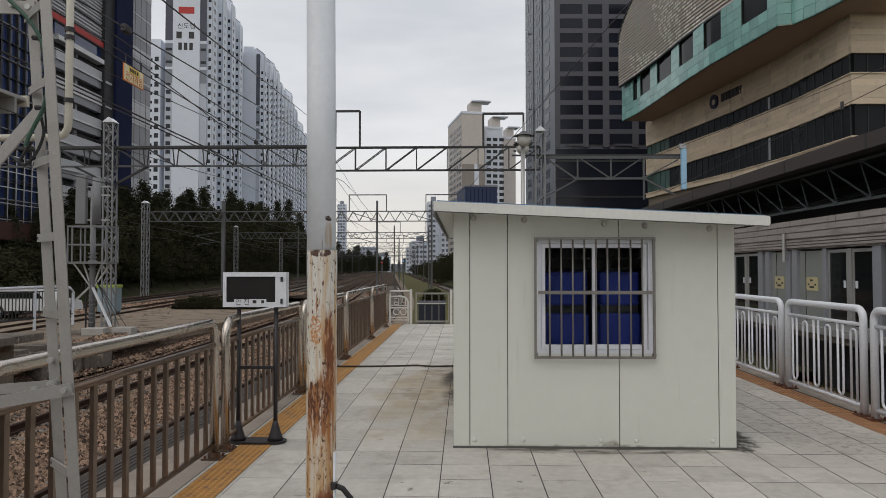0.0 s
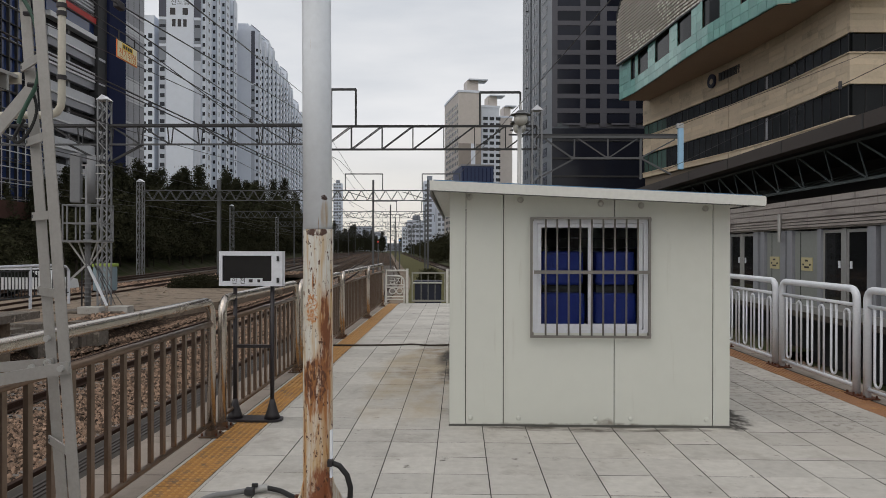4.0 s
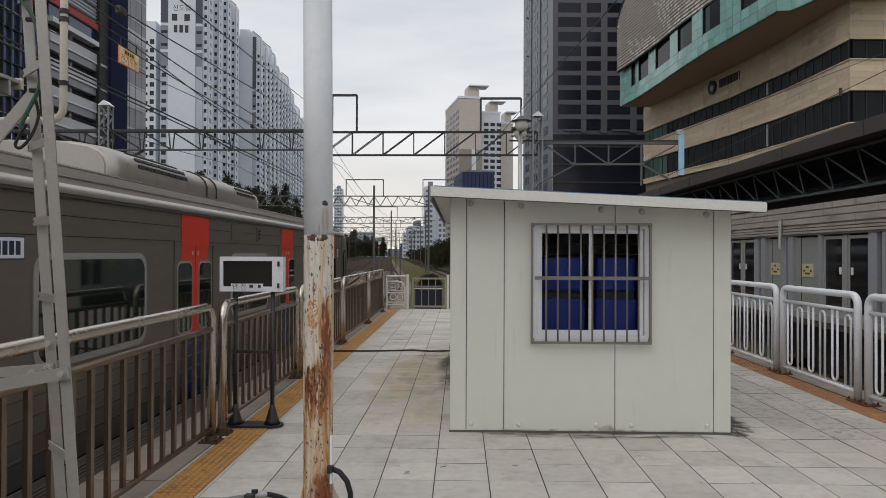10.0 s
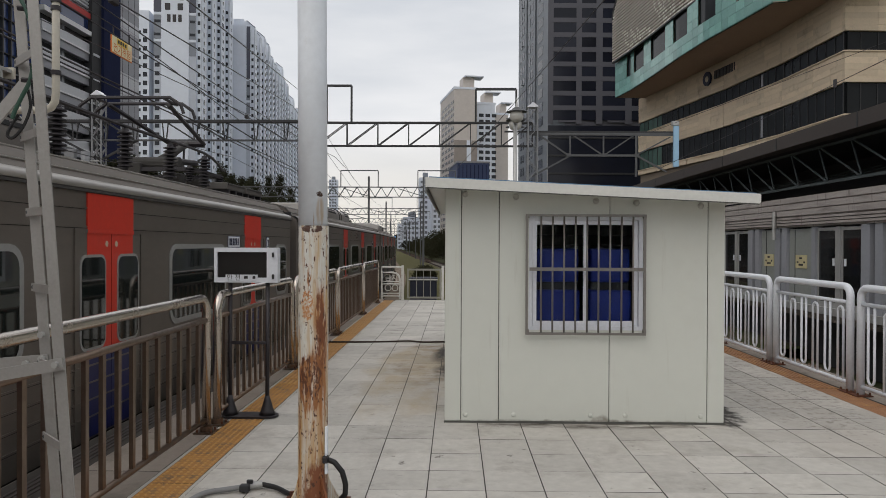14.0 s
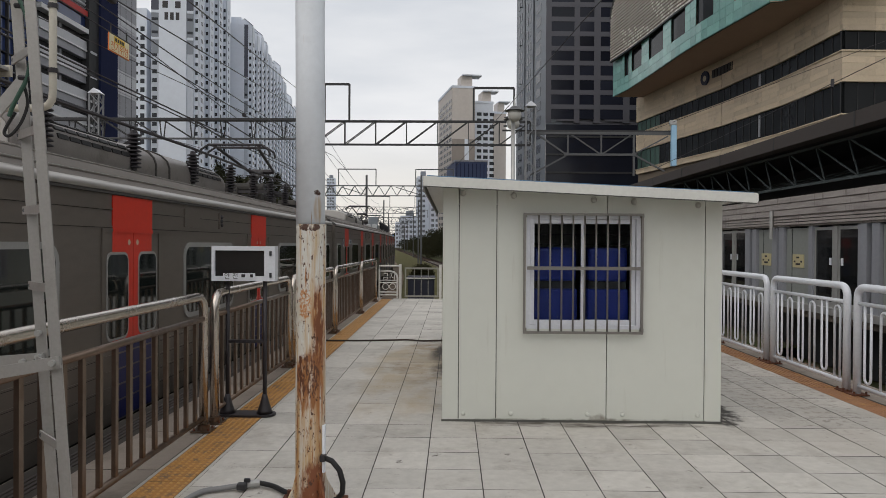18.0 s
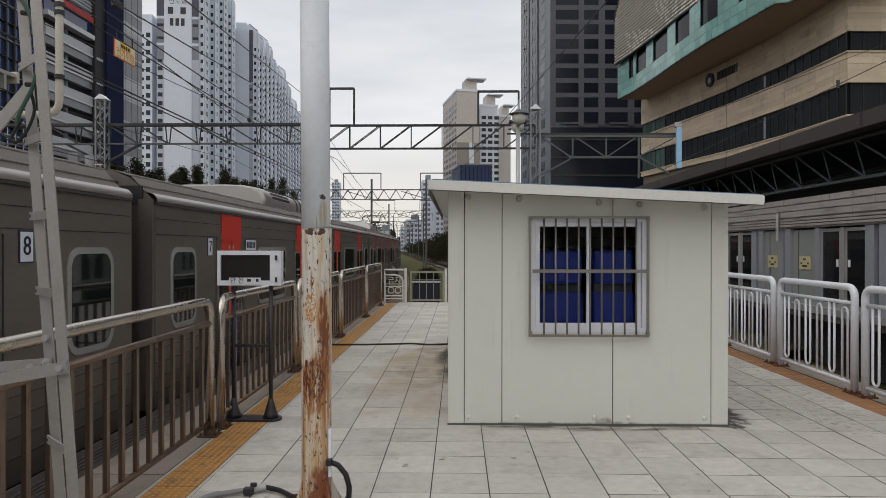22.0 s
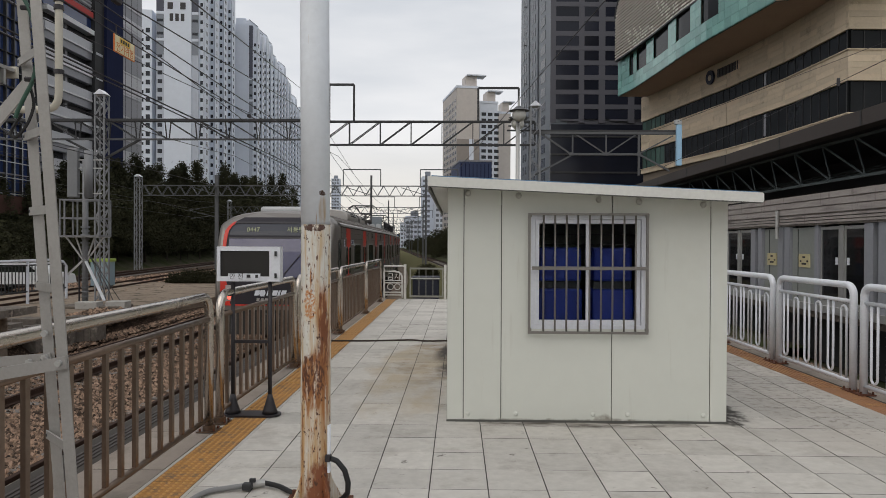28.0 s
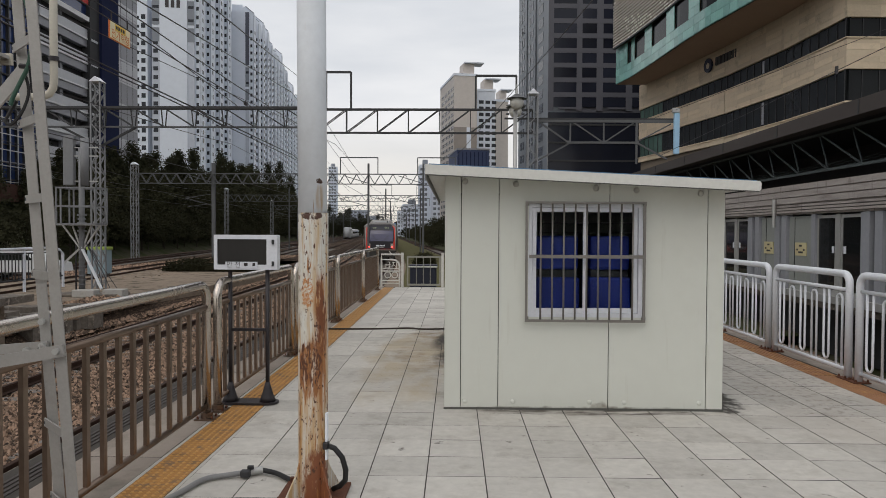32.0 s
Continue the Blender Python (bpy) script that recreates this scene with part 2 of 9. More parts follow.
LATTICE = surf("lattice_paint", (0.24, 0.248, 0.26), (0.175, 0.18, 0.19), rough=0.55, metal=0.1, scale=2, bump=0.0)
DARKSTEEL = surf("dark_steel", (0.032, 0.033, 0.036), (0.022, 0.022, 0.024), rough=0.6, metal=0.0, scale=2, bump=0.0)
WHITEPAINT = surf("white_paint", (0.72, 0.74, 0.79), (0.65, 0.67, 0.72), rough=0.35, scale=3, bump=0.03, stain=(0.46, 0.44, 0.42), cut=(0.70, 0.85), sscale=6)
POLEPAINT = surf("pole_paint_clean", (0.83, 0.875, 0.93), (0.78, 0.82, 0.875), rough=0.45, scale=2.0, bump=0.02, bscale=30, fine=0.03, stain=(0.70, 0.735, 0.78), cut=(0.5, 0.8), sscale=3,
                 marks=(((0.58, 0.44, 0.29), (0.30, 0.60), 40.0, (1, 1, 0.06), ((-0.79, 4.06, 1.80), (0.045, 0.09, 0.16))), ((0.06, 0.025, 0.015), (0.40, 0.48), 50.0, (1, 1, 1), ((-0.79, 4.06, 1.895), (0.045, 0.07, 0.035))), ((0.45, 0.28, 0.15), (0.66, 0.74), 40.0, (1, 1, 0.05), None)))
RUSTPAINT = surf("pole_paint_rusty", (0.70, 0.70, 0.67), (0.62, 0.60, 0.54), rough=0.55, scale=5, bump=0.3, bscale=40, stretch=(1, 1, 0.5), fine=0.05, stain=(0.58, 0.47, 0.31), cut=(0.42, 0.70), sscale=6,
                 marks=(((0.52, 0.35, 0.17), (0.47, 0.66), 30.0, (1, 1, 0.045), None), ((0.48, 0.27, 0.10), (0.37, 0.64), 36.0, (1, 1, 0.05), ((-0.845, 4.05, 0.40), (0.26, 0.26, 0.95))), ((0.38, 0.16, 0.05), (0.34, 0.54), 44.0, (1, 1, 0.07), ((-0.785, 4.07, 0.95), (0.075, 0.13, 0.80))), ((0.19, 0.065, 0.025), (0.38, 0.47), 60.0, (1, 1, 0.20), ((-0.785, 4.07, 1.05), (0.055, 0.10, 0.60))), ((0.50, 0.22, 0.08), (0.455, 0.53), 75.0, (1, 1, 0.7), ((-0.865, 4.05, 1.24), (0.085, 0.10, 0.20))), ((0.30, 0.12, 0.04), (0.37, 0.52), 46.0, (1, 1, 0.16), ((-0.845, 4.05, 0.78), (0.17, 0.14, 0.34))), ((0.11, 0.04, 0.02), (0.455, 0.50), 52.0, (1, 1, 0.4), ((-0.85, 4.05, 0.82), (0.15, 0.13, 0.26))), ((0.22, 0.075, 0.03), (0.25, 0.42), 34.0, (1, 1, 0.4), ((-0.79, 4.06, 0.10), (0.16, 0.16, 0.36))), ((0.34, 0.15, 0.05), (0.58, 0.63), 52.0, (1, 1, 0.10), None), ((0.09, 0.035, 0.018), (0.60, 0.625), 44.0, (1, 1, 0.45), None), ((0.07, 0.03, 0.018), (0.42, 0.50), 40.0, (1, 1, 0.8), ((-0.845, 4.05, 1.69), (0.13, 0.13, 0.05)))))
RUST = surf("rust", (0.16, 0.055, 0.025), (0.07, 0.03, 0.02), rough=0.95, scale=20, bump=0.6)
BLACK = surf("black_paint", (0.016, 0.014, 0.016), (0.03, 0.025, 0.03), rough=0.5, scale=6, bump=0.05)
RUBBER = surf("black_rubber", (0.012, 0.012, 0.013), rough=0.6)
YARD = surf("yard_concrete", (0.285, 0.228, 0.174), (0.19, 0.15, 0.115), rough=0.9, spec=0.15, scale=0.5, bump=0.5, bscale=20, fine=0.2, stain=(0.09, 0.072, 0.055), cut=(0.53, 0.62), sscale=1.0)
BALLAST = surf("ballast", (0.07, 0.05, 0.038), (0.028, 0.02, 0.016), rough=0.95, scale=9, bump=1.0, bscale=22, stain=(0.20, 0.14, 0.10), cut=(0.52, 0.62), sscale=15, spec=0.05)
STONE = surf("ballast_stone", (0.36, 0.245, 0.172), (0.14, 0.09, 0.062), rough=0.9, scale=14, bump=0.5, bscale=60)
st_n, st_l = STONE.node_tree.nodes, STONE.node_tree.links
st_g = st_n.new("ShaderNodeNewGeometry")
st_r = st_n.new("ShaderNodeMapRange")
st_r.inputs["To Min"].default_value, st_r.inputs["To Max"].default_value = 0.10, 1.75
st_s = st_n.new("ShaderNodeVectorMath")
st_s.operation = "SCALE"
st_b = st_n["Principled BSDF"]
st_from = st_b.inputs["Base Color"].links[0].from_socket
st_l.new(st_g.outputs["Random Per Island"], st_r.inputs["Value"])
st_l.new(st_from, st_s.inputs[0])
st_l.new(st_r.outputs["Result"], st_s.inputs["Scale"])
st_l.new(st_s.outputs["Vector"], st_b.inputs["Base Color"])
RAILTOP = surf("rail_steel", (0.062, 0.036, 0.026), (0.036, 0.02, 0.015), rough=0.7, metal=0.1, scale=5, spec=0.2)
SLEEPER = surf("sleeper_concrete", (0.20, 0.18, 0.16), rough=0.9)
EARTH = surf("ground_earth", (0.10, 0.09, 0.065), (0.065, 0.07, 0.04), rough=1.0, scale=0.25, bump=0.6, bscale=6, stain=(0.05, 0.06, 0.025), cut=(0.45, 0.6), sscale=0.5, spec=0.05)
GRASS = surf("dry_grass", (0.145, 0.134, 0.068), (0.085, 0.084, 0.042), spec=0.05, rough=1.0, scale=0.5, bump=0.8, bscale=15, fine=0.2, stain=(0.13, 0.105, 0.06), cut=(0.54, 0.7), sscale=0.8)
HUTGLASS = bpy.data.materials.new("hut_glass")
HUTGLASS.use_nodes = True
hg = HUTGLASS.node_tree.nodes["Principled BSDF"]
hg.inputs["Base Color"].default_value = (0.75, 0.8, 0.8, 1)
hg.inputs["Transmission Weight"].default_value, hg.inputs["Roughness"].default_value, hg.inputs["IOR"].default_value = 1.0, 0.0, 1.1
CABSHELL = surf("cab_shell", (0.23, 0.21, 0.192), (0.185, 0.168, 0.152), rough=0.34, metal=0.6, scale=1.2, bump=0.0, local=True)
TRAINGREY = surf("train_steel", (0.200, 0.176, 0.155), (0.158, 0.138, 0.121), rough=0.36, metal=0.55, scale=1.2, bump=0.02, stretch=(1, 0.3, 1), local=True, stain=(0.14, 0.12, 0.105), cut=(0.52, 0.8), sscale=2.0)
TRAINSHINE = surf("train_bright_steel", (0.46, 0.44, 0.42), (0.36, 0.34, 0.32), rough=0.30, metal=0.85, scale=2, bump=0.02, stretch=(1, 0.15, 1), local=True)
TRAINRIM = surf("window_rim", (0.36, 0.36, 0.35), (0.28, 0.28, 0.27), rough=0.4, metal=0.3, scale=2, bump=0.0, local=True)
TRAINDARK = surf("train_underframe", (0.05, 0.045, 0.04), (0.03, 0.028, 0.026), rough=0.8, scale=3, local=True)
TRAINBLACK = surf("train_mask", (0.042, 0.039, 0.045), (0.032, 0.030, 0.035), rough=0.6, scale=3, bump=0.0, local=True, spec=0.1)
TRAINGLASS = surf("train_glass", (0.012, 0.017, 0.016), (0.008, 0.010, 0.010), rough=0.04, scale=0.8, bump=0.0, local=True, spec=0.7)
# Lilac base colour stands in for the sky mirrored in the windscreen.
SCREEN = surf("windscreen_glass", (0.085, 0.08, 0.145), (0.05, 0.048, 0.10), rough=0.12, scale=0.8, bump=0.0, local=True, spec=0.8)
ROOFGREY = surf("roof_unit", (0.235, 0.215, 0.20), (0.15, 0.136, 0.125), rough=0.42, metal=0.3, scale=2.5, bump=0.1, local=True, stain=(0.11, 0.095, 0.085), cut=(0.55, 0.75), sscale=3.0)
TRAINROOFBOX = surf("roof_box_paint", (0.115, 0.105, 0.096), (0.07, 0.064, 0.058), rough=0.6, scale=2.5, bump=0.05, local=True)
ACSTEEL = surf("unit_bright_casing", (0.50, 0.475, 0.445), (0.36, 0.335, 0.31), rough=0.36, metal=0.75, scale=2.0, bump=0.03, local=True, stain=(0.17, 0.15, 0.135), cut=(0.58, 0.78), sscale=2.6)
ROOFSHOULDER = surf("roof_shoulder_steel", (0.46, 0.43, 0.40), (0.34, 0.315, 0.29), rough=0.33, metal=0.85, scale=2, bump=0.02, stretch=(1, 0.15, 1), local=True)
RED = surf("train_red", (0.61, 0.032, 0.014), (0.51, 0.03, 0.015), rough=0.4, scale=1.5, bump=0.02, local=True)
BLUE = surf("train_blue", (0.018, 0.022, 0.10), rough=0.4, scale=1.5, bump=0.02, local=True)
SIGNSKY = surf("sign_pale_blue", (0.42, 0.62, 0.74), (0.38, 0.57, 0.69), rough=0.4, bump=0.0, local=True)
NAVY = surf("navy_print", (0.01, 0.015, 0.05), rough=0.5, bump=0.0)
CREAM = surf("cream_sticker", (0.55, 0.48, 0.36), rough=0.5, bump=0.0, local=True)
TAILRED = glow("tail_lamp_red", (1.0, 0.06, 0.04), 4.0)
AMBER = glow("amber_lamps", (0.62, 0.66, 0.38), 0.26)
ACPANEL = surf("unit_end_paint", (0.46, 0.44, 0.42), (0.36, 0.34, 0.32), rough=0.5, scale=2, bump=0.02, local=True, each=0.12)
ACWHITE = surf("unit_end_white", (0.84, 0.84, 0.83), (0.74, 0.74, 0.73), rough=0.4, scale=2, bump=0.02, local=True)
CABINET = surf("cabinet_grey", (0.20, 0.225, 0.25), (0.165, 0.185, 0.205), rough=0.6, scale=2, bump=0.02, local=True)
MALLSTONE = surf("beige_stone", (0.66, 0.545, 0.405), (0.54, 0.44, 0.32), rough=0.8, scale=0.35, bump=0.1, bscale=8, stain=(0.36, 0.29, 0.21), cut=(0.56, 0.75), sscale=0.5, each=0.12)
MALLDARK = surf("mall_core", (0.20, 0.16, 0.12), rough=0.8, bump=0.0)
MALLGLASS = surf("mall_dark_glass", (0.010, 0.011, 0.012), (0.02, 0.022, 0.024), rough=0.10, scale=0.25, bump=0.0, spec=0.10)
MALLSOFFIT = surf("brown_soffit", (0.52, 0.37, 0.29), (0.43, 0.30, 0.235), rough=0.7, scale=0.3, bump=0.0)
# Dim green colour imitates the sky's reflection at the window bands' far end.
TEALDIM = surf("green_reflection_glass", (0.09, 0.15, 0.13), (0.05, 0.09, 0.08), rough=0.15, scale=0.4, bump=0.0, spec=0.4, each=0.2)
TEAL = surf("green_glass", (0.23, 0.46, 0.41), (0.12, 0.29, 0.265), rough=0.15, scale=0.25, bump=0.0, spec=0.7, each=0.16)
MESHBACK = surf("screen_back", (0.05, 0.045, 0.04), rough=0.9, bump=0.0)
MESHMETAL = surf("screen_metal", (0.50, 0.445, 0.41), (0.38, 0.335, 0.305), rough=0.55, metal=0.2, scale=0.3, bump=0.0)
MESHPALE = surf("screen_pale", (0.80, 0.76, 0.72), (0.58, 0.55, 0.52), rough=0.6, scale=1.0, bump=0.0)
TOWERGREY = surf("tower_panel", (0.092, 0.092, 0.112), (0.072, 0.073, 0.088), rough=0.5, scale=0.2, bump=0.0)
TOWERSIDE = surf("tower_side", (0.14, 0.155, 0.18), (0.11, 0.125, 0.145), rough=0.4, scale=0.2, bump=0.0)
TOWERGLASS = surf("tower_glass", (0.010, 0.011, 0.018), (0.020, 0.023, 0.036), rough=0.12, scale=0.15, bump=0.0, spec=0.25, each=0.35)
APTWHITE = surf("flats_white", (0.70, 0.745, 0.83), (0.625, 0.665, 0.74), rough=0.9, scale=0.05, bump=0.0, fine=0.03)
APTGREY = surf("flats_grey", (0.25, 0.27, 0.31), (0.21, 0.23, 0.26), rough=0.9, scale=0.05, bump=0.0)
APTLIGHT = surf("flats_light_grey", (0.50, 0.535, 0.61), (0.445, 0.475, 0.54), rough=0.9, scale=0.05, bump=0.0)
APTDEEP = surf("flats_slate", (0.105, 0.11, 0.14), (0.085, 0.09, 0.115), rough=0.9, scale=0.05, bump=0.0)
APTBEIGE = surf("flats_beige", (0.56, 0.515, 0.485), (0.50, 0.46, 0.43), rough=0.9, scale=0.05, bump=0.0)
APTBROWN = surf("flats_brown", (0.30, 0.265, 0.24), (0.26, 0.23, 0.21), rough=0.9, scale=0.05, bump=0.0)
APTGLASS = surf("flats_glass", (0.018, 0.020, 0.026), (0.045, 0.05, 0.06), rough=0.25, scale=0.3, bump=0.0, spec=0.25)
MARKRED = surf("sign_red", (0.50, 0.035, 0.03), rough=0.6, bump=0.0)
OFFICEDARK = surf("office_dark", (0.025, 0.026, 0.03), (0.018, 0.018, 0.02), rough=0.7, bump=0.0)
OFFICEBLUE = surf("office_glass", (0.035, 0.06, 0.17), (0.018, 0.03, 0.085), rough=0.08, scale=0.12, bump=0.0, spec=0.45)
OFFICEBROWN = surf("office_plinth", (0.09, 0.04, 0.03), rough=0.8, bump=0.0)
OFFICENAVY = surf("office_navy", (0.020, 0.026, 0.068), (0.015, 0.019, 0.05), rough=0.8, scale=0.2, bump=0.0, spec=0.05)
SILVER = surf("office_silver", (0.50, 0.51, 0.54), (0.42, 0.43, 0.455), rough=0.45, metal=0.2, scale=0.2, bump=0.0)
SILVERDARK = surf("office_silver_dark", (0.27, 0.275, 0.30), (0.23, 0.235, 0.26), rough=0.45, metal=0.2, scale=0.2, bump=0.0)
DOORGREY = surf("screen_panel", (0.28, 0.295, 0.275), (0.235, 0.25, 0.235), rough=0.35, scale=0.7, bump=0.0)
DOORPIER = surf("door_pier", (0.30, 0.31, 0.34), (0.25, 0.26, 0.285), rough=0.4, scale=0.7, bump=0.0)
DOORGLASS = surf("screen_glass", (0.008, 0.009, 0.010), (0.015, 0.016, 0.018), rough=0.05, scale=0.4, bump=0.0, spec=0.6)
HEADER = surf("header_panel", (0.40, 0.365, 0.345), (0.28, 0.25, 0.235), rough=0.55, scale=0.8, bump=0.05, stretch=(1, 0.5, 2.5), fine=0.1, stain=(0.15, 0.13, 0.12), cut=(0.52, 0.72), sscale=1.4, marks=(((0.12, 0.10, 0.09), (0.58, 0.70), 3.0, (1, 2.5, 0.3), None),))
FASCIA = surf("roof_fascia", (0.052, 0.041, 0.037), (0.040, 0.032, 0.029), rough=0.6, scale=0.8, bump=0.0)
YELLOWPLATE = surf("notice_cream", (0.62, 0.55, 0.32), rough=0.5, bump=0.0)
PINE = surf("dark_leaves", (0.048, 0.055, 0.029), (0.034, 0.030, 0.019), rough=0.9, scale=0.5, bump=0.0, spec=0.1, each=0.35)
SHRUB = surf("shrub_leaves", (0.042, 0.046, 0.022), (0.028, 0.024, 0.015), rough=0.9, scale=0.7, bump=0.0, spec=0.1, each=0.3)
BARK = surf("bark", (0.06, 0.045, 0.035), (0.035, 0.028, 0.022), rough=0.95, scale=6)
PIPECREAM = surf("cream_pipe", (0.52, 0.49, 0.42), (0.46, 0.43, 0.36), rough=0.5, scale=5, bump=0.03)
GREENCABLE = surf("green_cable", (0.03, 0.09, 0.06), rough=0.5)
HDPE = surf("grey_hose", (0.25, 0.25, 0.25), (0.19, 0.19, 0.19), rough=0.6, scale=12)
SCREENBLACK = surf("display_screen", (0.014, 0.013, 0.013), (0.02, 0.019, 0.018), rough=0.25, bump=0.0)
TARP = surf("blue_sheet", (0.007, 0.026, 0.27), (0.005, 0.014, 0.16), rough=0.5, scale=4, bump=0.3, bscale=8)
BINBLUE = surf("bin_blue", (0.014, 0.018, 0.036), (0.010, 0.012, 0.024), rough=0.6, scale=2)
SKYBLUE = surf("pale_blue_sleeve", (0.33, 0.55, 0.75), rough=0.5)
TANKBLUE = surf("box_pale_blue", (0.24, 0.32, 0.36), (0.19, 0.26, 0.30), rough=0.6, scale=3)
LIME = surf("lime_lid", (0.30, 0.40, 0.08), rough=0.6)
LAMPGLASS = surf("lamp_opal", (0.55, 0.54, 0.50), rough=0.3, bump=0.0)
KTXGREY = surf("express_grey", (0.24, 0.245, 0.25), (0.20, 0.205, 0.21), rough=0.4, scale=0.3, bump=0.0, local=True)
KTXWHITE = surf("express_white", (0.50, 0.51, 0.52), (0.42, 0.43, 0.44), rough=0.4, scale=0.3, bump=0.0, local=True)
KTXBLUE = surf("express_blue", (0.04, 0.06, 0.16), rough=0.3, scale=0.3, bump=0.0, local=True)
SIGNYELLOW = surf("sign_yellow", (0.75, 0.52, 0.08), rough=0.5, bump=0.0)
SIGNORANGE = surf("sign_orange", (0.70, 0.19, 0.03), rough=0.5, bump=0.0)
CARWHITE = surf("car_white", (0.60, 0.61, 0.62), (0.55, 0.56, 0.57), rough=0.3, scale=1, bump=0.0)
SIGNALRED = glow("signal_red", (1.0, 0.08, 0.05), 0.8)
SIGNALBLUE = glow("signal_blue", (0.2, 0.5, 1.0), 0.7)
ANTENNA = surf("antenna_grey", (0.20, 0.205, 0.215), (0.17, 0.175, 0.185), rough=0.6, scale=1, bump=0.0)
GRILLE = surf("grille_steel", (0.245, 0.23, 0.215), (0.17, 0.157, 0.14), rough=0.4, metal=0.5, scale=8, bump=0.05)
LADDERGREY = surf("ladder_aluminium", (0.36, 0.35, 0.335), (0.30, 0.29, 0.275), rough=0.5, metal=0.35, scale=6, bump=0.04, stain=(0.24, 0.225, 0.205), cut=(0.54, 0.8), sscale=4)
SIGNCREAM = surf("sign_cream", (0.85, 0.76, 0.50), rough=0.5, bump=0.0)
TRUSSGREY = surf("roof_truss_paint", (0.055, 0.07, 0.072), (0.04, 0.05, 0.052), rough=0.6, scale=2, bump=0.0)
NAVYCLAD = surf("navy_cladding", (0.035, 0.055, 0.14), (0.025, 0.04, 0.10), rough=0.5, scale=0.5, bump=0.0)
ROOFSKIN = surf("train_roof_skin", (0.19, 0.172, 0.155), (0.13, 0.117, 0.105), rough=0.75, scale=1.5, bump=0.05, stretch=(1, 0.3, 1), local=True, spec=0.2)
DISPLAYGLASS = surf("display_glass", (0.055, 0.057, 0.07), (0.04, 0.042, 0.052), rough=0.2, scale=0.8, bump=0.0, local=True, spec=0.3)
APTPANE = surf("flats_pale_glass", (0.22, 0.23, 0.26), (0.12, 0.13, 0.15), rough=0.3, scale=0.3, bump=0.0, spec=0.3)

GATEPAINT = surf("gate_weathered_paint", (0.62, 0.61, 0.58), (0.50, 0.49, 0.45), rough=0.5, scale=5, bump=0.05, stain=(0.20, 0.17, 0.13), cut=(0.58, 0.75), sscale=8)
GATEGREY = surf("gate_dull_steel", (0.27, 0.265, 0.225), (0.20, 0.195, 0.165), rough=0.6, scale=5, bump=0.05)
FOOTING = surf("pale_footing", (0.46, 0.45, 0.43), (0.34, 0.325, 0.30), rough=0.85, scale=2, bump=0.2, bscale=20, stain=(0.18, 0.15, 0.12), cut=(0.56, 0.72), sscale=3)


# ---- building blocks ----
def part(name, bm, material, parent=None, label="", smooth=False):
    """Links a bmesh as one mesh object, under its thing or part."""
    me = bpy.data.meshes.new(name)
    if smooth:
        for fc in bm.faces:
            fc.smooth = len(fc.verts) == 4
    bm.to_mesh(me)
    bm.free()
    me.materials.append(material)
    ob = new(name, me)
    if parent is not None:
        ob.parent = parent
    if label:
        ob["label"] = label
    return ob


def thing(name, m, label, category, group="", kind=""):
    ob = new(name)
    ob.empty_display_size = 0.2
    ob.matrix_basis = m
    return tagged(ob, label, category, group, kind)


def again(ob, name, parent, m):
    """One more part on the mesh of ob."""
    o = new(name, ob.data)
    o.parent = parent
    o.matrix_basis = m
    return o


def box(bm, x0, x1, y0, y1, z0, z1, bevel=0.0):
    vs = [bm.verts.new((x, y, z)) for z in (z0, z1) for y in (y0, y1) for x in (x0, x1)]
    fs = [bm.faces.new([vs[i] for i in q]) for q in ((0, 2, 3, 1), (4, 5, 7, 6), (0, 1, 5, 4), (1, 3, 7, 5), (3, 2, 6, 7), (2, 0, 4, 6))]
    if bevel:
        es = list({e for fc in fs for e in fc.edges})
        bmesh.ops.bevel(bm, geom=es, offset=bevel, segments=2, affect="EDGES", profile=0.5)
    return bm


def boxes(*rows, bevel=0.0):
    bm = bmesh.new()
    for r in rows:
        box(bm, *r, bevel=bevel)
    return bm


def tube(bm, pts, r, seg=8, close=False, caps=True, r1=None):
    """A round tube along the points; r1: its radius at the far end."""
    pts = [Vector(p) for p in pts]
    n = len(pts)
    rings = []
    side = None
    for i, p in enumerate(pts):
        if close:
            d = pts[(i + 1) % n] - pts[i - 1]
        else:
            d = pts[min(i + 1, n - 1)] - pts[max(i - 1, 0)]
        d.normalize()
        if side is None:
            side = d.orthogonal().normalized()
        side = (side - d * side.dot(d)).normalized()
        up = d.cross(side)
        rad = r if r1 is None else r + (r1 - r) * i / max(1, n - 1)
        rings.append([bm.verts.new(p + rad * (math.cos(a) * side + math.sin(a) * up)) for a in (2 * math.pi * k / seg for k in range(seg))])
    for i in range(n if close else n - 1):
        a, b = rings[i], rings[(i + 1) % n]
        for k in range(seg):
            bm.faces.new((a[k], a[(k + 1) % seg], b[(k + 1) % seg], b[k]))
    if caps and not close:
        bm.faces.new(rings[0][::-1])
        bm.faces.new(rings[-1])
    return bm


def bar(bm, a, b, w, h=None):
    """A square bar from a to b."""
    a, b = Vector(a), Vector(b)
    h = h or w
    d = (b - a).normalized()
    s = d.cross(Vector((0, 0, 1)))
    s = Vector((1, 0, 0)) if s.length < 1e-4 else s.normalized()
    u = s.cross(d)
    vs = [bm.verts.new(p + s * (sx * w / 2) + u * (sz * h / 2)) for p in (a, b) for sx, sz in ((-1, -1), (1, -1), (1, 1), (-1, 1))]
    for q in ((0, 1, 2, 3), (7, 6, 5, 4), (0, 4, 5, 1), (1, 5, 6, 2), (2, 6, 7, 3), (3, 7, 4, 0)):
        bm.faces.new([vs[i] for i in q])
    return bm


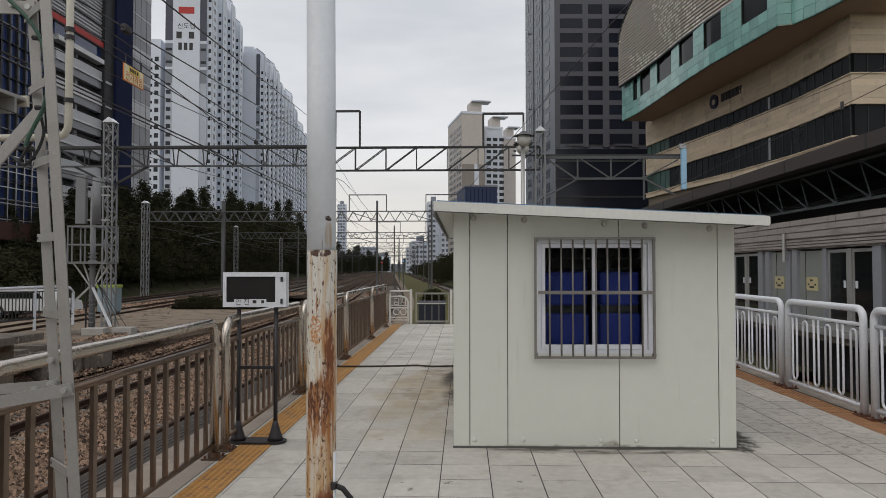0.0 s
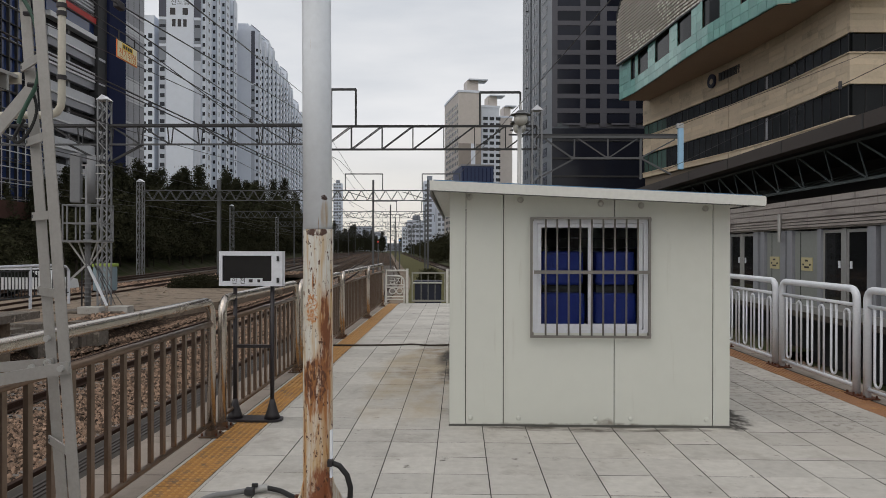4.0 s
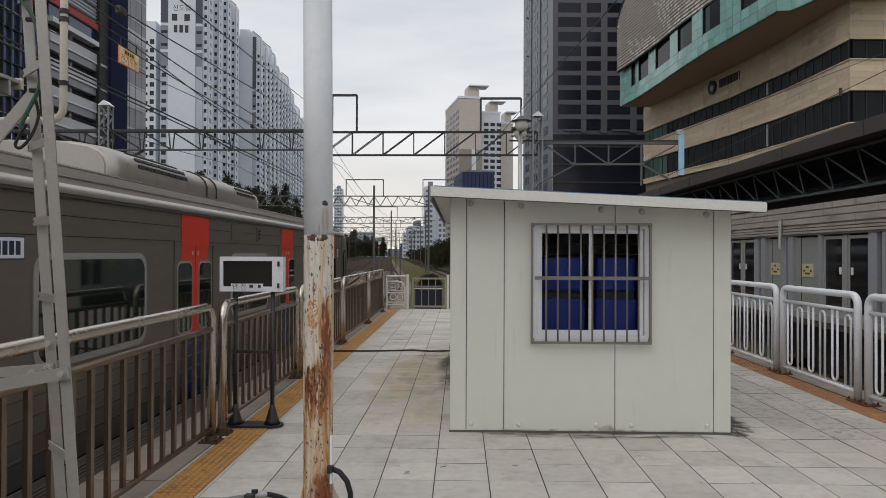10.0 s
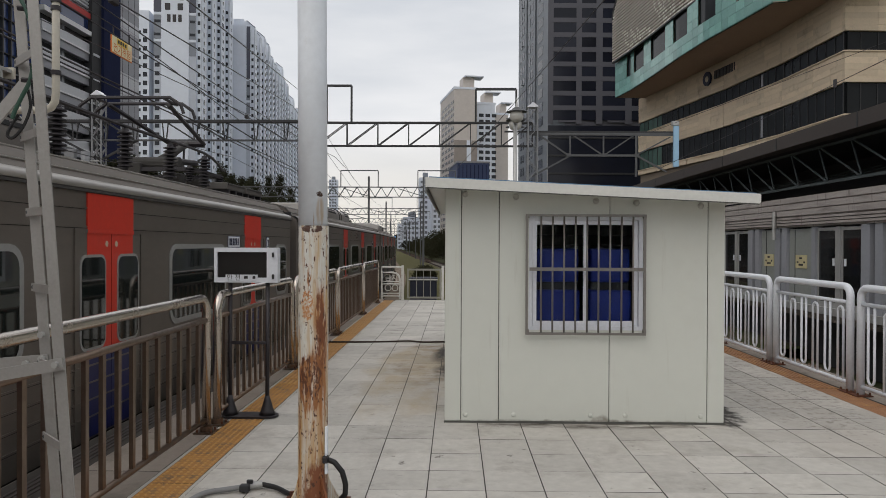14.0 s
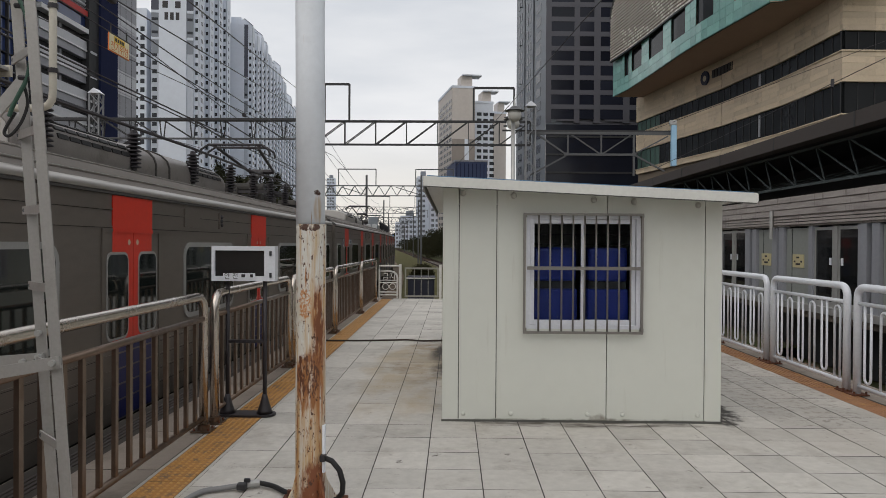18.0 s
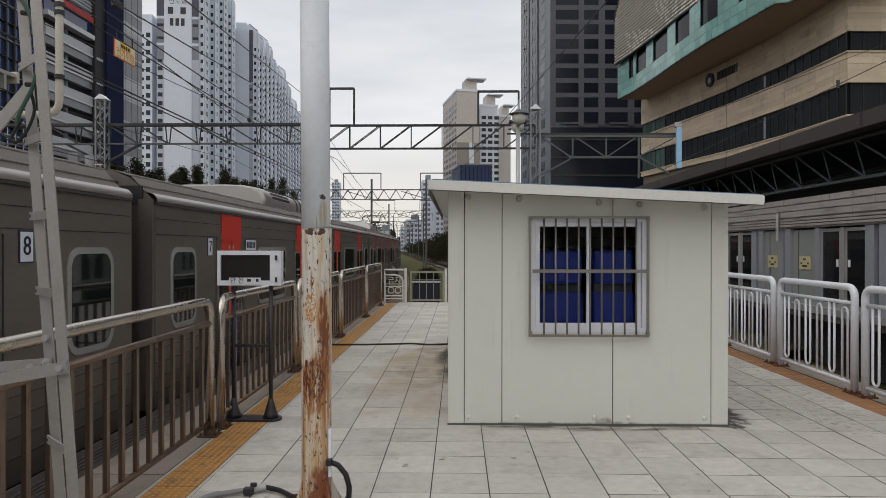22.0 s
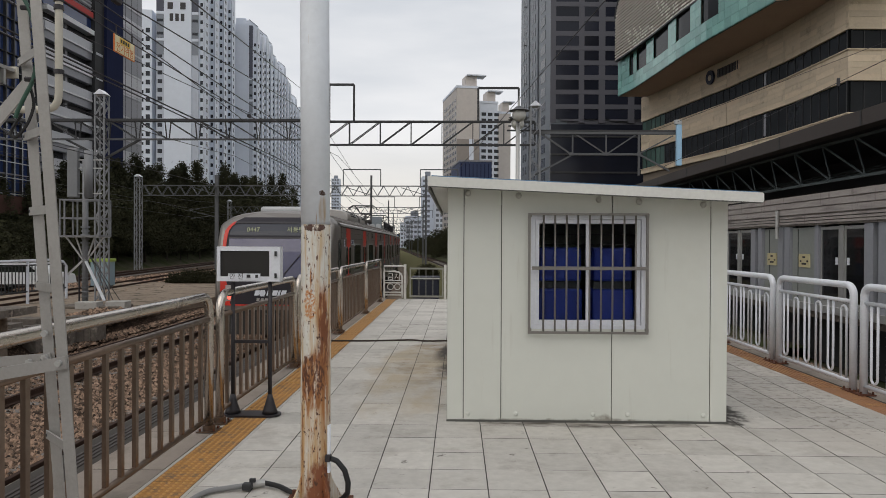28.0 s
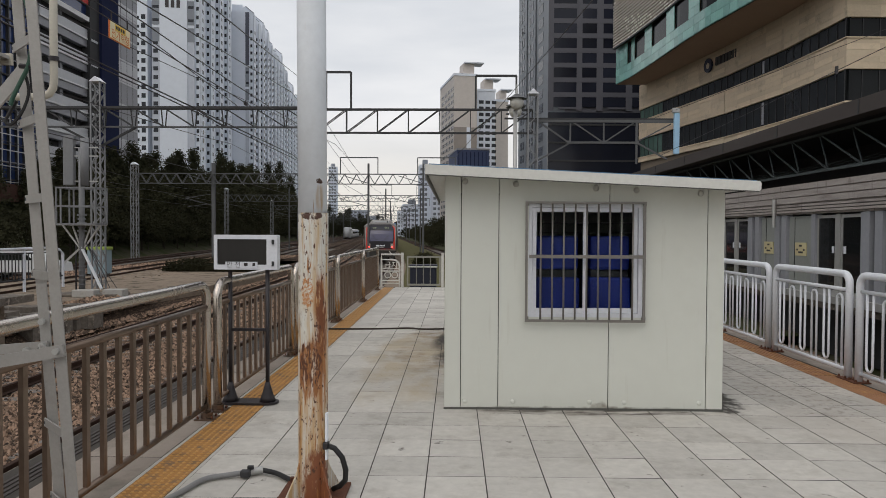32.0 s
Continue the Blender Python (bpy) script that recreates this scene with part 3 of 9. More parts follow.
def prism(bm, outline, a0, a1, axis="y"):
    """An outline of two numbers a point (x, z) for axis y, (y, z) for x, (x, y) for z, drawn out from a0 to a1."""
    def at(p, a):
        return {"y": (p[0], a, p[1]), "x": (a, p[0], p[1]), "z": (p[0], p[1], a)}[axis]
    lo, hi = [[bm.verts.new(at(p, a)) for p in outline] for a in (a0, a1)]
    k = len(outline)
    bm.faces.new(lo)
    bm.faces.new(hi[::-1])
    for i in range(k):
        bm.faces.new((lo[i], hi[i], hi[(i + 1) % k], lo[(i + 1) % k]))
    bmesh.ops.recalc_face_normals(bm, faces=bm.faces[:])
    return bm


def arc(cx, cz, r, a0, a1, n=6):
    return [(cx + r * math.cos(radians(a0 + (a1 - a0) * i / n)), cz + r * math.sin(radians(a0 + (a1 - a0) * i / n))) for i in range(n + 1)]


def words(text, size, material, parent, m, name="lettering", label="", thick=0.002):
    cu = bpy.data.curves.new(name, "FONT")
    cu.body, cu.size, cu.extrude, cu.align_x, cu.align_y = text, size, thick, "CENTER", "CENTER"
    cu.materials.append(material)
    ob = new(name, cu)
    ob.parent, ob.matrix_basis = parent, m
    if label:
        ob["label"] = label
    return ob


# ---- the tracks' line: straight beside the platform, then a long bend to the left ----
def bend(y):
    if y < 10:
        return 0.0
    if y < 82:
        return 0.00073 * (y - 10) ** 2
    return 0.00073 * 72 ** 2 + 0.105 * (y - 82)


RAIL_Z = -1.3


# ---- ground, platform, tracks ----
def build_ground():
    bm = bmesh.new()
    vs = [bm.verts.new(p) for p in ((-1500, -600, -1.75), (1500, -600, -1.75), (1500, 3000, -1.75), (-1500, 3000, -1.75))]
    bm.faces.new(vs)
    tagged(part("ground", bm, EARTH), "dark bare earth and scrub beside the railway", "ground", kind="structure")

    def strip(name, x0, x1, y0, y1, z, material, label, step=4.0, follow=True):
        b = bmesh.new()
        n = max(1, int((y1 - y0) / step))
        rows = []
        for i in range(n + 1):
            y = y0 + (y1 - y0) * i / n
            d = bend(y) if follow else 0.0
            rows.append([b.verts.new((x - d, y, zz)) for x, zz in ((x0 - 0.6, z - 0.5), (x0, z), (x1, z), (x1 + 0.6, z - 0.5))])
        for a, c in zip(rows, rows[1:]):
            for k in range(3):
                b.faces.new((a[k], a[k + 1], c[k + 1], c[k]))
        return tagged(part(name, b, material), label, "ground", kind="structure")

    strip("ballast_bed", -10.9, -2.7, -40, 420, RAIL_Z - 0.20, BALLAST, "brown crushed stone ballast under the near tracks")
    strip("ballast_shoulder", -11.9, -11.3, 17, 420, RAIL_Z + 0.22, BALLAST, "ballast shoulder beside the yard")
    def band(name, left, right, y0, y1, z, material, label):
        b = bmesh.new()
        rows = []
        for i in range(int((y1 - y0) / 5) + 1):
            y = y0 + i * 5
            rows.append([b.verts.new((left(y), y, z)), b.verts.new((right(y), y, z))])
        for a, c in zip(rows, rows[1:]):
            b.faces.new((a[0], a[1], c[1], c[0]))
        tagged(part(name, b, material), label, "ground", kind="structure")

    band("gravel_path", lambda y: -bend(y) - 3.3, lambda y: -bend(y) - 2.35, 20.5, 420, RAIL_Z - 0.05, YARD, "pale gravel path beside the track")
    band("grass_verge", lambda y: -bend(y) - 2.4, lambda y: side_line(y) - 1.4, 20.5, 420, RAIL_Z + 0.02, GRASS, "green and dry grass strip between the tracks")
    band("scrub_strip", lambda y: side_line(y) + 1.6, lambda y: side_line(y) + 14, 20.5, 420, RAIL_Z - 0.1, EARTH, "dark scrubby ground beside the side track")
    band("ballast_bed_right", lambda y: side_line(y) - 1.9, lambda y: side_line(y) + 1.9, -40, 420, RAIL_Z - 0.25, BALLAST, "crushed stone ballast of the side track")
    band("ballast_bed_between", lambda y: main_line(y) + 3.0, lambda y: -bend(y) - 10.7, 70, 425, RAIL_Z - 0.12, BALLAST, "brown ballast between the converging tracks")
    b = bmesh.new()
    rows = []
    for y in range(-20, 430, 10):
        c = main_line(y)
        rows.append([b.verts.new((c + dx, y, z)) for dx, z in ((-9.5, -1.6), (-8.5, -1.05), (3.2, -1.05), (4.2, -1.6))])
    for a, c in zip(rows, rows[1:]):
        for k in range(3):
            b.faces.new((a[k], a[k + 1], c[k + 1], c[k]))
    tagged(part("ballast_bed_main", b, BALLAST), "brown ballast under the main line tracks", "ground", kind="structure")


def side_line(y):
    return 7.7 - 0.105 * max(0, y - 8)


def main_line(y):
    return -21.6 - 0.11 * (min(y, 110) - 54) - 0.10 * max(0, y - 110)


def joining_line(y):
    return main_line(y) + max(2.2, 4.6 - 0.0095 * max(0, y - 62))


def rail_mesh(bm, line, y0, y1, z, step=3.0):
    """A rail's head, web and foot along a line x(y)."""
    prof = ((-0.065, -0.15), (0.065, -0.15), (0.065, -0.135), (0.012, -0.115), (0.012, -0.045), (0.036, -0.035), (0.036, 0), (-0.036, 0), (-0.036, -0.035), (-0.012, -0.045), (-0.012, -0.115), (-0.065, -0.135))
    n = max(1, int((y1 - y0) / step))
    rows = []
    for i in range(n + 1):
        y = y0 + (y1 - y0) * i / n
        rows.append([bm.verts.new((line(y) + px, y, z + pz)) for px, pz in prof])
    k = len(prof)
    for a, b in zip(rows, rows[1:]):
        for j in range(k):
            bm.faces.new((a[j], a[(j + 1) % k], b[(j + 1) % k], b[j]))
    return bm


def build_track(line, y0, y1, z, label):
    t = thing("railway_track", pose(0, 0, 0), label, "railway track", "tracks", "structure")
    for s in (-0.7525, 0.7525):
        part("rail", rail_mesh(bmesh.new(), lambda y: line(y) + s, y0, y1, z), RAILTOP, t, smooth=False)
    bm = bmesh.new()
    y = y0 + 0.3
    while y < min(y1, 120):
        c = line(y)
        box(bm, c - 1.25, c + 1.25, y - 0.13, y + 0.13, z - 0.36, z - 0.16)
        y += 0.62
    sl = part("sleepers", bm, SLEEPER, t, "grey concrete sleepers")
    sl["kind"] = "stuff"
    return t


def build_platform():
    bm = boxes((-2.95, 4.79, -14, 20.05, -1.7, -0.0022))
    tagged(part("platform", bm, JOINT), "concrete platform with grey paving on top", "platform", kind="structure")


# ---- the site hut ----
def build_shed():
    Y = 6.25
    hut = thing("site_hut", pose(1.16, Y, 0), "cream sandwich-panel site hut with a lean-to roof", "hut")
    def put(name, bm, mt, label="", smooth=False, under=None):
        o = part(name, bm, mt, under or hut, label, smooth)
        if under is None:
            o.matrix_basis = pose(-1.16, -Y, 0)
        return o
    def top(x):
        return 2.085 - (x + 0.09) * 0.047
    def wall_top(x):
        return top(x) + 0.0245
    # panels of the front, with a gap at each joint and a hole for the window
    edges = (-0.09, 0.057, 0.395, 1.384, 2.257, 2.41)
    for a, b in zip(edges, edges[1:]):
        g = 0.004
        a2, b2 = a + g, b - g
        bm = bmesh.new()
        if a < 0.7 < b:
            out = [(a2, 0.02), (b2, 0.02), (b2, 0.84), (0.66, 0.84), (0.66, 1.86), (b2, 1.86), (b2, wall_top(b2)), (a2, wall_top(a2))]
        elif a < 1.5 < b:
            out = [(a2, 0.02), (b2, 0.02), (b2, wall_top(b2)), (a2, wall_top(a2)), (a2, 1.86), (1.68, 1.86), (1.68, 0.84), (a2, 0.84)]
        else:
            out = [(a2, 0.02), (b2, 0.02), (b2, wall_top(b2)), (a2, wall_top(a2))]
        prism(bm, out, Y, Y + 0.05)
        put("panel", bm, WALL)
    # dark core behind the joints, in a ring round the window
    bm = boxes((-0.085, 0.65, Y + 0.012, Y + 0.045, 0.03, 1.95), (1.69, 2.40, Y + 0.012, Y + 0.045, 0.03, 1.95), (0.65, 1.69, Y + 0.012, Y + 0.045, 0.03, 0.83), (0.65, 1.69, Y + 0.012, Y + 0.045, 1.87, 1.95))
    put("joint_strip", bm, SHEDJOINT, "dark joints between panels")
    depth = 5.2
    for nm, x0, x1 in (("side_wall", -0.09, -0.04), ("side_wall", 2.36, 2.41)):
        bm = bmesh.new()
        prism(bm, [(x0, 0.02), (x1, 0.02), (x1, wall_top(x1)), (x0, wall_top(x0))], Y + 0.052, Y + depth)
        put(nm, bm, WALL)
    bm = bmesh.new()
    prism(bm, [(-0.04, 0.02), (2.36, 0.02), (2.36, wall_top(2.36)), (-0.04, wall_top(-0.04))], Y + depth - 0.05, Y + depth)
    put("back_wall", bm, WALL)
    put("hut_floor", boxes((-0.04, 2.36, Y + 0.05, Y + depth - 0.05, 0.02, 0.05)), DARKSTEEL)
    bm = boxes((-0.094, 2.414, Y - 0.005, Y + 0.004, 0.0, 0.018))
    put("base_channel", bm, SHEDJOINT, "stained base channel at the foot of the wall")
    # roof sheet with a folded fascia, ribbed soffit
    bm = bmesh.new()
    x0, x1, y0, y1 = -0.245, 2.57, Y - 0.32, Y + depth + 0.12
    def rt(x):
        return top(x) + 0.075
    prism(bm, [(x0, rt(x0) - 0.05), (x1, rt(x1) - 0.05), (x1, rt(x1)), (x0, rt(x0))], y0, y1)
    put("roof", bm, ROOFMETAL, "cream panel roof")
    bm = bmesh.new()
    prism(bm, [(x0 - 0.01, rt(x0) - 0.075), (x1, rt(x1) - 0.075), (x1 + 0.012, rt(x1) - 0.06), (x1 + 0.012, rt(x1) - 0.005), (x1, rt(x1) + 0.008), (x0 - 0.01, rt(x0) + 0.008)], y0 - 0.012, y0 - 0.001)
    put("fascia", bm, ROOFMETAL, "cream folded eave trim")
    # Thin dark strip added for the shade line under the fascia.
    bm = bmesh.new()
    prism(bm, [(x0, rt(x0) - 0.083), (x1, rt(x1) - 0.083), (x1, rt(x1) - 0.0755), (x0, rt(x0) - 0.0755)], y0 - 0.010, y0 + 0.012)
    put("drip_edge", bm, SHEDJOINT, "dark strip for the shade under the eave trim")
    bm = bmesh.new()
    prism(bm, [(x0 + 0.02, rt(x0) + 0.001), (x1 - 0.02, rt(x1) + 0.001), (x1 - 0.02, rt(x1) + 0.016), (x0 + 0.02, rt(x0) + 0.016)], y0 + 0.003, y1)
    put("roof_skin", bm, BLUEFILM, "blue sheet on top of the roof")
    bm = bmesh.new()
    for i in range(38):
        y = y0 + 0.05 + i * 0.145
        if y < y1 - 0.03:
            prism(bm, [(x0 + 0.004, rt(x0) - 0.058), (x0 + 0.15, rt(x0 + 0.15) - 0.058), (x0 + 0.15, rt(x0 + 0.15) - 0.051), (x0 + 0.004, rt(x0) - 0.051)], y, y + 0.12)
    put("soffit_rib", bm, ROOFMETAL)
    bm = bmesh.new()
    prism(bm, [(x0 - 0.014, rt(x0) - 0.11), (x0 - 0.002, rt(x0) - 0.11), (x0 - 0.002, rt(x0) + 0.008), (x0 - 0.014, rt(x0) + 0.008)], y0, y1)
    put("side_trim", bm, TRIMGREY, "trim along the roof's side, its shade put into dark grey")
    # bolt caps: a row under the eave and one at the foot
    cap = low = None
    b2 = bmesh.new()
    bmesh.ops.create_uvsphere(b2, u_segments=12, v_segments=6, radius=0.022, matrix=Matrix.Diagonal((1, 1, 0.5, 1)))
    for x, z in ((0.09, top(0.09) - 0.022), (0.545, top(0.545) - 0.022), (1.26, top(1.26) - 0.022), (1.62, top(1.62) - 0.022), (2.19, top(2.19) - 0.022), (0.10, 0.075), (0.53, 0.075), (1.22, 0.075), (1.53, 0.075), (2.20, 0.075)):
        m = pose(x - 1.16, -0.001, z, 90)
        if cap is None:
            b = bmesh.new()
            bmesh.ops.create_uvsphere(b, u_segments=12, v_segments=6, radius=0.029, matrix=Matrix.Diagonal((1, 1, 0.8, 1)))
            cap = part("bolt_cap", b, CAPGREY, hut, "plastic bolt cap, greyed for the eave's shade", smooth=True)
            cap.matrix_basis = m
        elif z > 1:
            again(cap, "bolt_cap", hut, m)
        else:
            if low is None:
                low = part("bolt_cap", b2, WALL, hut, "painted-over bolt cap", smooth=True)
                low.matrix_basis = m
            else:
                again(low, "bolt_cap", hut, m)
    # the window: sliding white sashes behind a steel grille
    win = put("window", boxes((0.66, 1.68, Y - 0.004, Y + 0.06, 0.84, 0.875), (0.66, 1.68, Y - 0.004, Y + 0.06, 1.825, 1.86), (0.66, 0.695, Y - 0.004, Y + 0.06, 0.875, 1.825), (1.645, 1.68, Y - 0.004, Y + 0.06, 0.875, 1.825)), WHITEPAINT, "white sliding window")
    for xa, xb, ya in ((0.698, 1.185, Y + 0.004), (1.155, 1.642, Y + 0.03)):
        b = boxes((xa, xb, ya, ya + 0.024, 0.877, 0.92), (xa, xb, ya, ya + 0.024, 1.785, 1.823), (xa, xa + 0.034, ya, ya + 0.024, 0.92, 1.785), (xb - 0.034, xb, ya, ya + 0.024, 0.92, 1.785))
        put("sash", b, WHITEPAINT, under=win)
        b = boxes((xa + 0.034, xb - 0.034, ya + 0.009, ya + 0.014, 0.92, 1.785))
        o = part("pane", b, HUTGLASS, win)
        o.visible_shadow = False
    # inside: blue sheeted stacks and a wire shelf
    for xa, xb in ((0.73, 1.15), (1.24, 1.62)):
        st = thing("sheeted_stack", pose(0, 0, 0), "two-tier stack of goods under blue sheeting inside the hut", "stack", "stacks in the hut")
        part("sheeting", boxes((xa, xb, Y + 0.16, Y + 0.62, 0.05, 1.19), bevel=0.02), TARP, st)
        # Near-black box added for the dark gap between the two tiers.
        part("pallet", boxes((xa + 0.02, xb - 0.02, Y + 0.20, Y + 0.60, 1.19, 1.26)), DARKSTEEL, st)
        part("sheeting_top", boxes((xa + 0.01, xb - 0.01, Y + 0.17, Y + 0.61, 1.26, 1.57), bevel=0.025), TARP, st)
    shf = thing("wire_shelf", pose(0, 0, 0), "dark wire shelf inside the hut", "shelf")
    for z in (1.60, 1.70):
        part("shelf_rod", tube(bmesh.new(), [(0.2, Y + 0.9, z), (2.2, Y + 0.9, z)], 0.008, 6), GALV, shf)
    for x in (0.2, 2.2):
        part("shelf_post", tube(bmesh.new(), [(x, Y + 0.9, 0.05), (x, Y + 0.9, 1.75)], 0.012, 6), GALV, shf)
    gy = Y - 0.055
    gr = put("window_grille", boxes((0.628, 1.692, gy - 0.012, gy + 0.012, 0.803, 0.825), (0.628, 1.692, gy - 0.012, gy + 0.012, 1.856, 1.876), (0.628, 0.648, gy - 0.012, gy + 0.012, 0.825, 1.856), (1.672, 1.692, gy - 0.012, gy + 0.012, 0.825, 1.856), (0.637, 0.66, gy, Y, 0.82, 0.85), (1.676, 1.698, gy, Y, 0.82, 0.85), (0.637, 0.66, gy, Y, 1.84, 1.87), (1.676, 1.698, gy, Y, 1.84, 1.87)), GRILLE, "grey steel window grille")
    for i in range(9):
        x = 0.765 + i * 0.1018
        part("grille_bar", tube(bmesh.new(), [(x, gy, 0.825), (x, gy, 1.856)], 0.0085, 8), GRILLE, gr, smooth=True)
    part("grille_rail", boxes((0.662, 1.674, gy - 0.014, gy + 0.004, 1.372, 1.402)), GRILLE, gr)
    return hut


# ---- the left fence: brushed steel sections ----
def build_steel_fence(y0, y1, gap_first=False):
    f = thing("steel_railing", pose(-2.1, y0, 0), "brushed stainless steel platform railing with upright bars", "railing", "railings along the track")
    L = y1 - y0
    R = 0.14
    pts = [(0, 0, 0.02), (0, 0, 1.145 - R)] + [(0, R - R * math.cos(radians(a)), 1.145 - R + R * math.sin(radians(a))) for a in (22, 45, 68, 90)]
    pts += [(0, L - p[1], p[2]) for p in reversed(pts)]
    part("top_rail", tube(bmesh.new(), pts, 0.038, 12), STEELRAIL, f, smooth=True)
    for z, r in ((0.955, 0.024), (0.115, 0.022)):
        part("cross_rail", tube(bmesh.new(), [(0, 0, z), (0, L, z)], r, 10), STEEL, f, smooth=True)
    n = round((L - 0.1) / 0.185)
    one = None
    for i in range(1, n):
        y = L * i / n
        if one is None:
            one = part("baluster", boxes((-0.013, 0.013, -0.019, 0.019, 0.115, 0.955)), STEEL, f)
            one.location = (0, y, 0)
        else:
            again(one, "baluster", f, pose(0, y, 0))
    for y in (0, L):
        b = boxes((-0.085, 0.085, -0.075, 0.075, 0.004, 0.016))
        tube(b, [(0, 0, 0.016), (0, 0, 0.06)], 0.052, 12)
        o = part("base_plate", b, STEEL, f)
        o.location = (0, y, 0)
        for dx in (-0.06, 0.06):
            for dy in (-0.05, 0.05):
                bb = tube(bmesh.new(), [(dx, y + dy, 0.016), (dx, y + dy, 0.036)], 0.010, 6)
                part("bolt", bb, RUST, f)
    return f


def build_white_fence():
    f = thing("white_railing", pose(4.35, 0, 0), "white painted platform railing with hairpin bars", "railing", "white railings")
    L, R = 1.76, 0.11
    pts = [(0, 0, 0.02), (0, 0, 1.16 - R)] + [(0, R - R * math.cos(radians(a)), 1.16 - R + R * math.sin(radians(a))) for a in (22, 45, 68, 90)]
    pts += [(0, L - p[1], p[2]) for p in reversed(pts)]
    part("top_rail", tube(bmesh.new(), pts, 0.040, 14), WHITEPAINT, f, smooth=True)
    for z in (0.985, 0.10):
        part("cross_rail", tube(bmesh.new(), [(0, 0, z), (0, L, z)], 0.022, 10), WHITEPAINT, f, smooth=True)
    for i in range(6):
        y0 = 0.135 + i * 0.276
        r = 0.056
        if i % 2 == 0:
            pts = [(0, y0, 0.10), (0, y0, 0.87)] + [(0, y0 + r - r * math.cos(radians(a)), 0.87 + r * math.sin(radians(a))) for a in (30, 60, 90, 120, 150)] + [(0, y0 + 2 * r, 0.87), (0, y0 + 2 * r, 0.10)]
        else:
            pts = [(0, y0, 0.985), (0, y0, 0.21)] + [(0, y0 + r - r * math.cos(radians(a)), 0.21 - r * math.sin(radians(a))) for a in (30, 60, 90, 120, 150)] + [(0, y0 + 2 * r, 0.21), (0, y0 + 2 * r, 0.985)]
        part("hairpin_bar", tube(bmesh.new(), pts, 0.0135, 8), WHITEPAINT, f, smooth=True)
    for y in (0, L):
        part("base_plate", boxes((-0.09, 0.09, y - 0.085, y + 0.085, 0.004, 0.016)), RUST, f, "rusty base plate")
        for dx in (-0.065, 0.065):
            for dy in (-0.06, 0.06):
                part("bolt", tube(bmesh.new(), [(dx, y + dy, 0.016), (dx, y + dy, 0.045)], 0.011, 6), RUST, f)
    f.location.y = 7.72
    return f


# ---- the commuter train ----
SIDE = 1.55            # half its width
DOORS, END_DOOR, PITCH = 4, 2.50, 4.53
CAR = 2 * END_DOOR + 3 * PITCH
GAP = 0.49
CAB = 3.2           # from the end door to the tip


def body_outline(w=SIDE):
    """Half section of a car: floor, flat side, gutter, rounded shoulder, roof. Heights above the platform."""
    return [(-w, -0.12), (-w, 2.07)] + [(-w + 0.08, 2.15), (-w + 0.17, 2.24), (-w + 0.27, 2.33), (-w + 0.45, 2.40), (-w + 0.8, 2.455), (-w + 1.2, 2.475)]


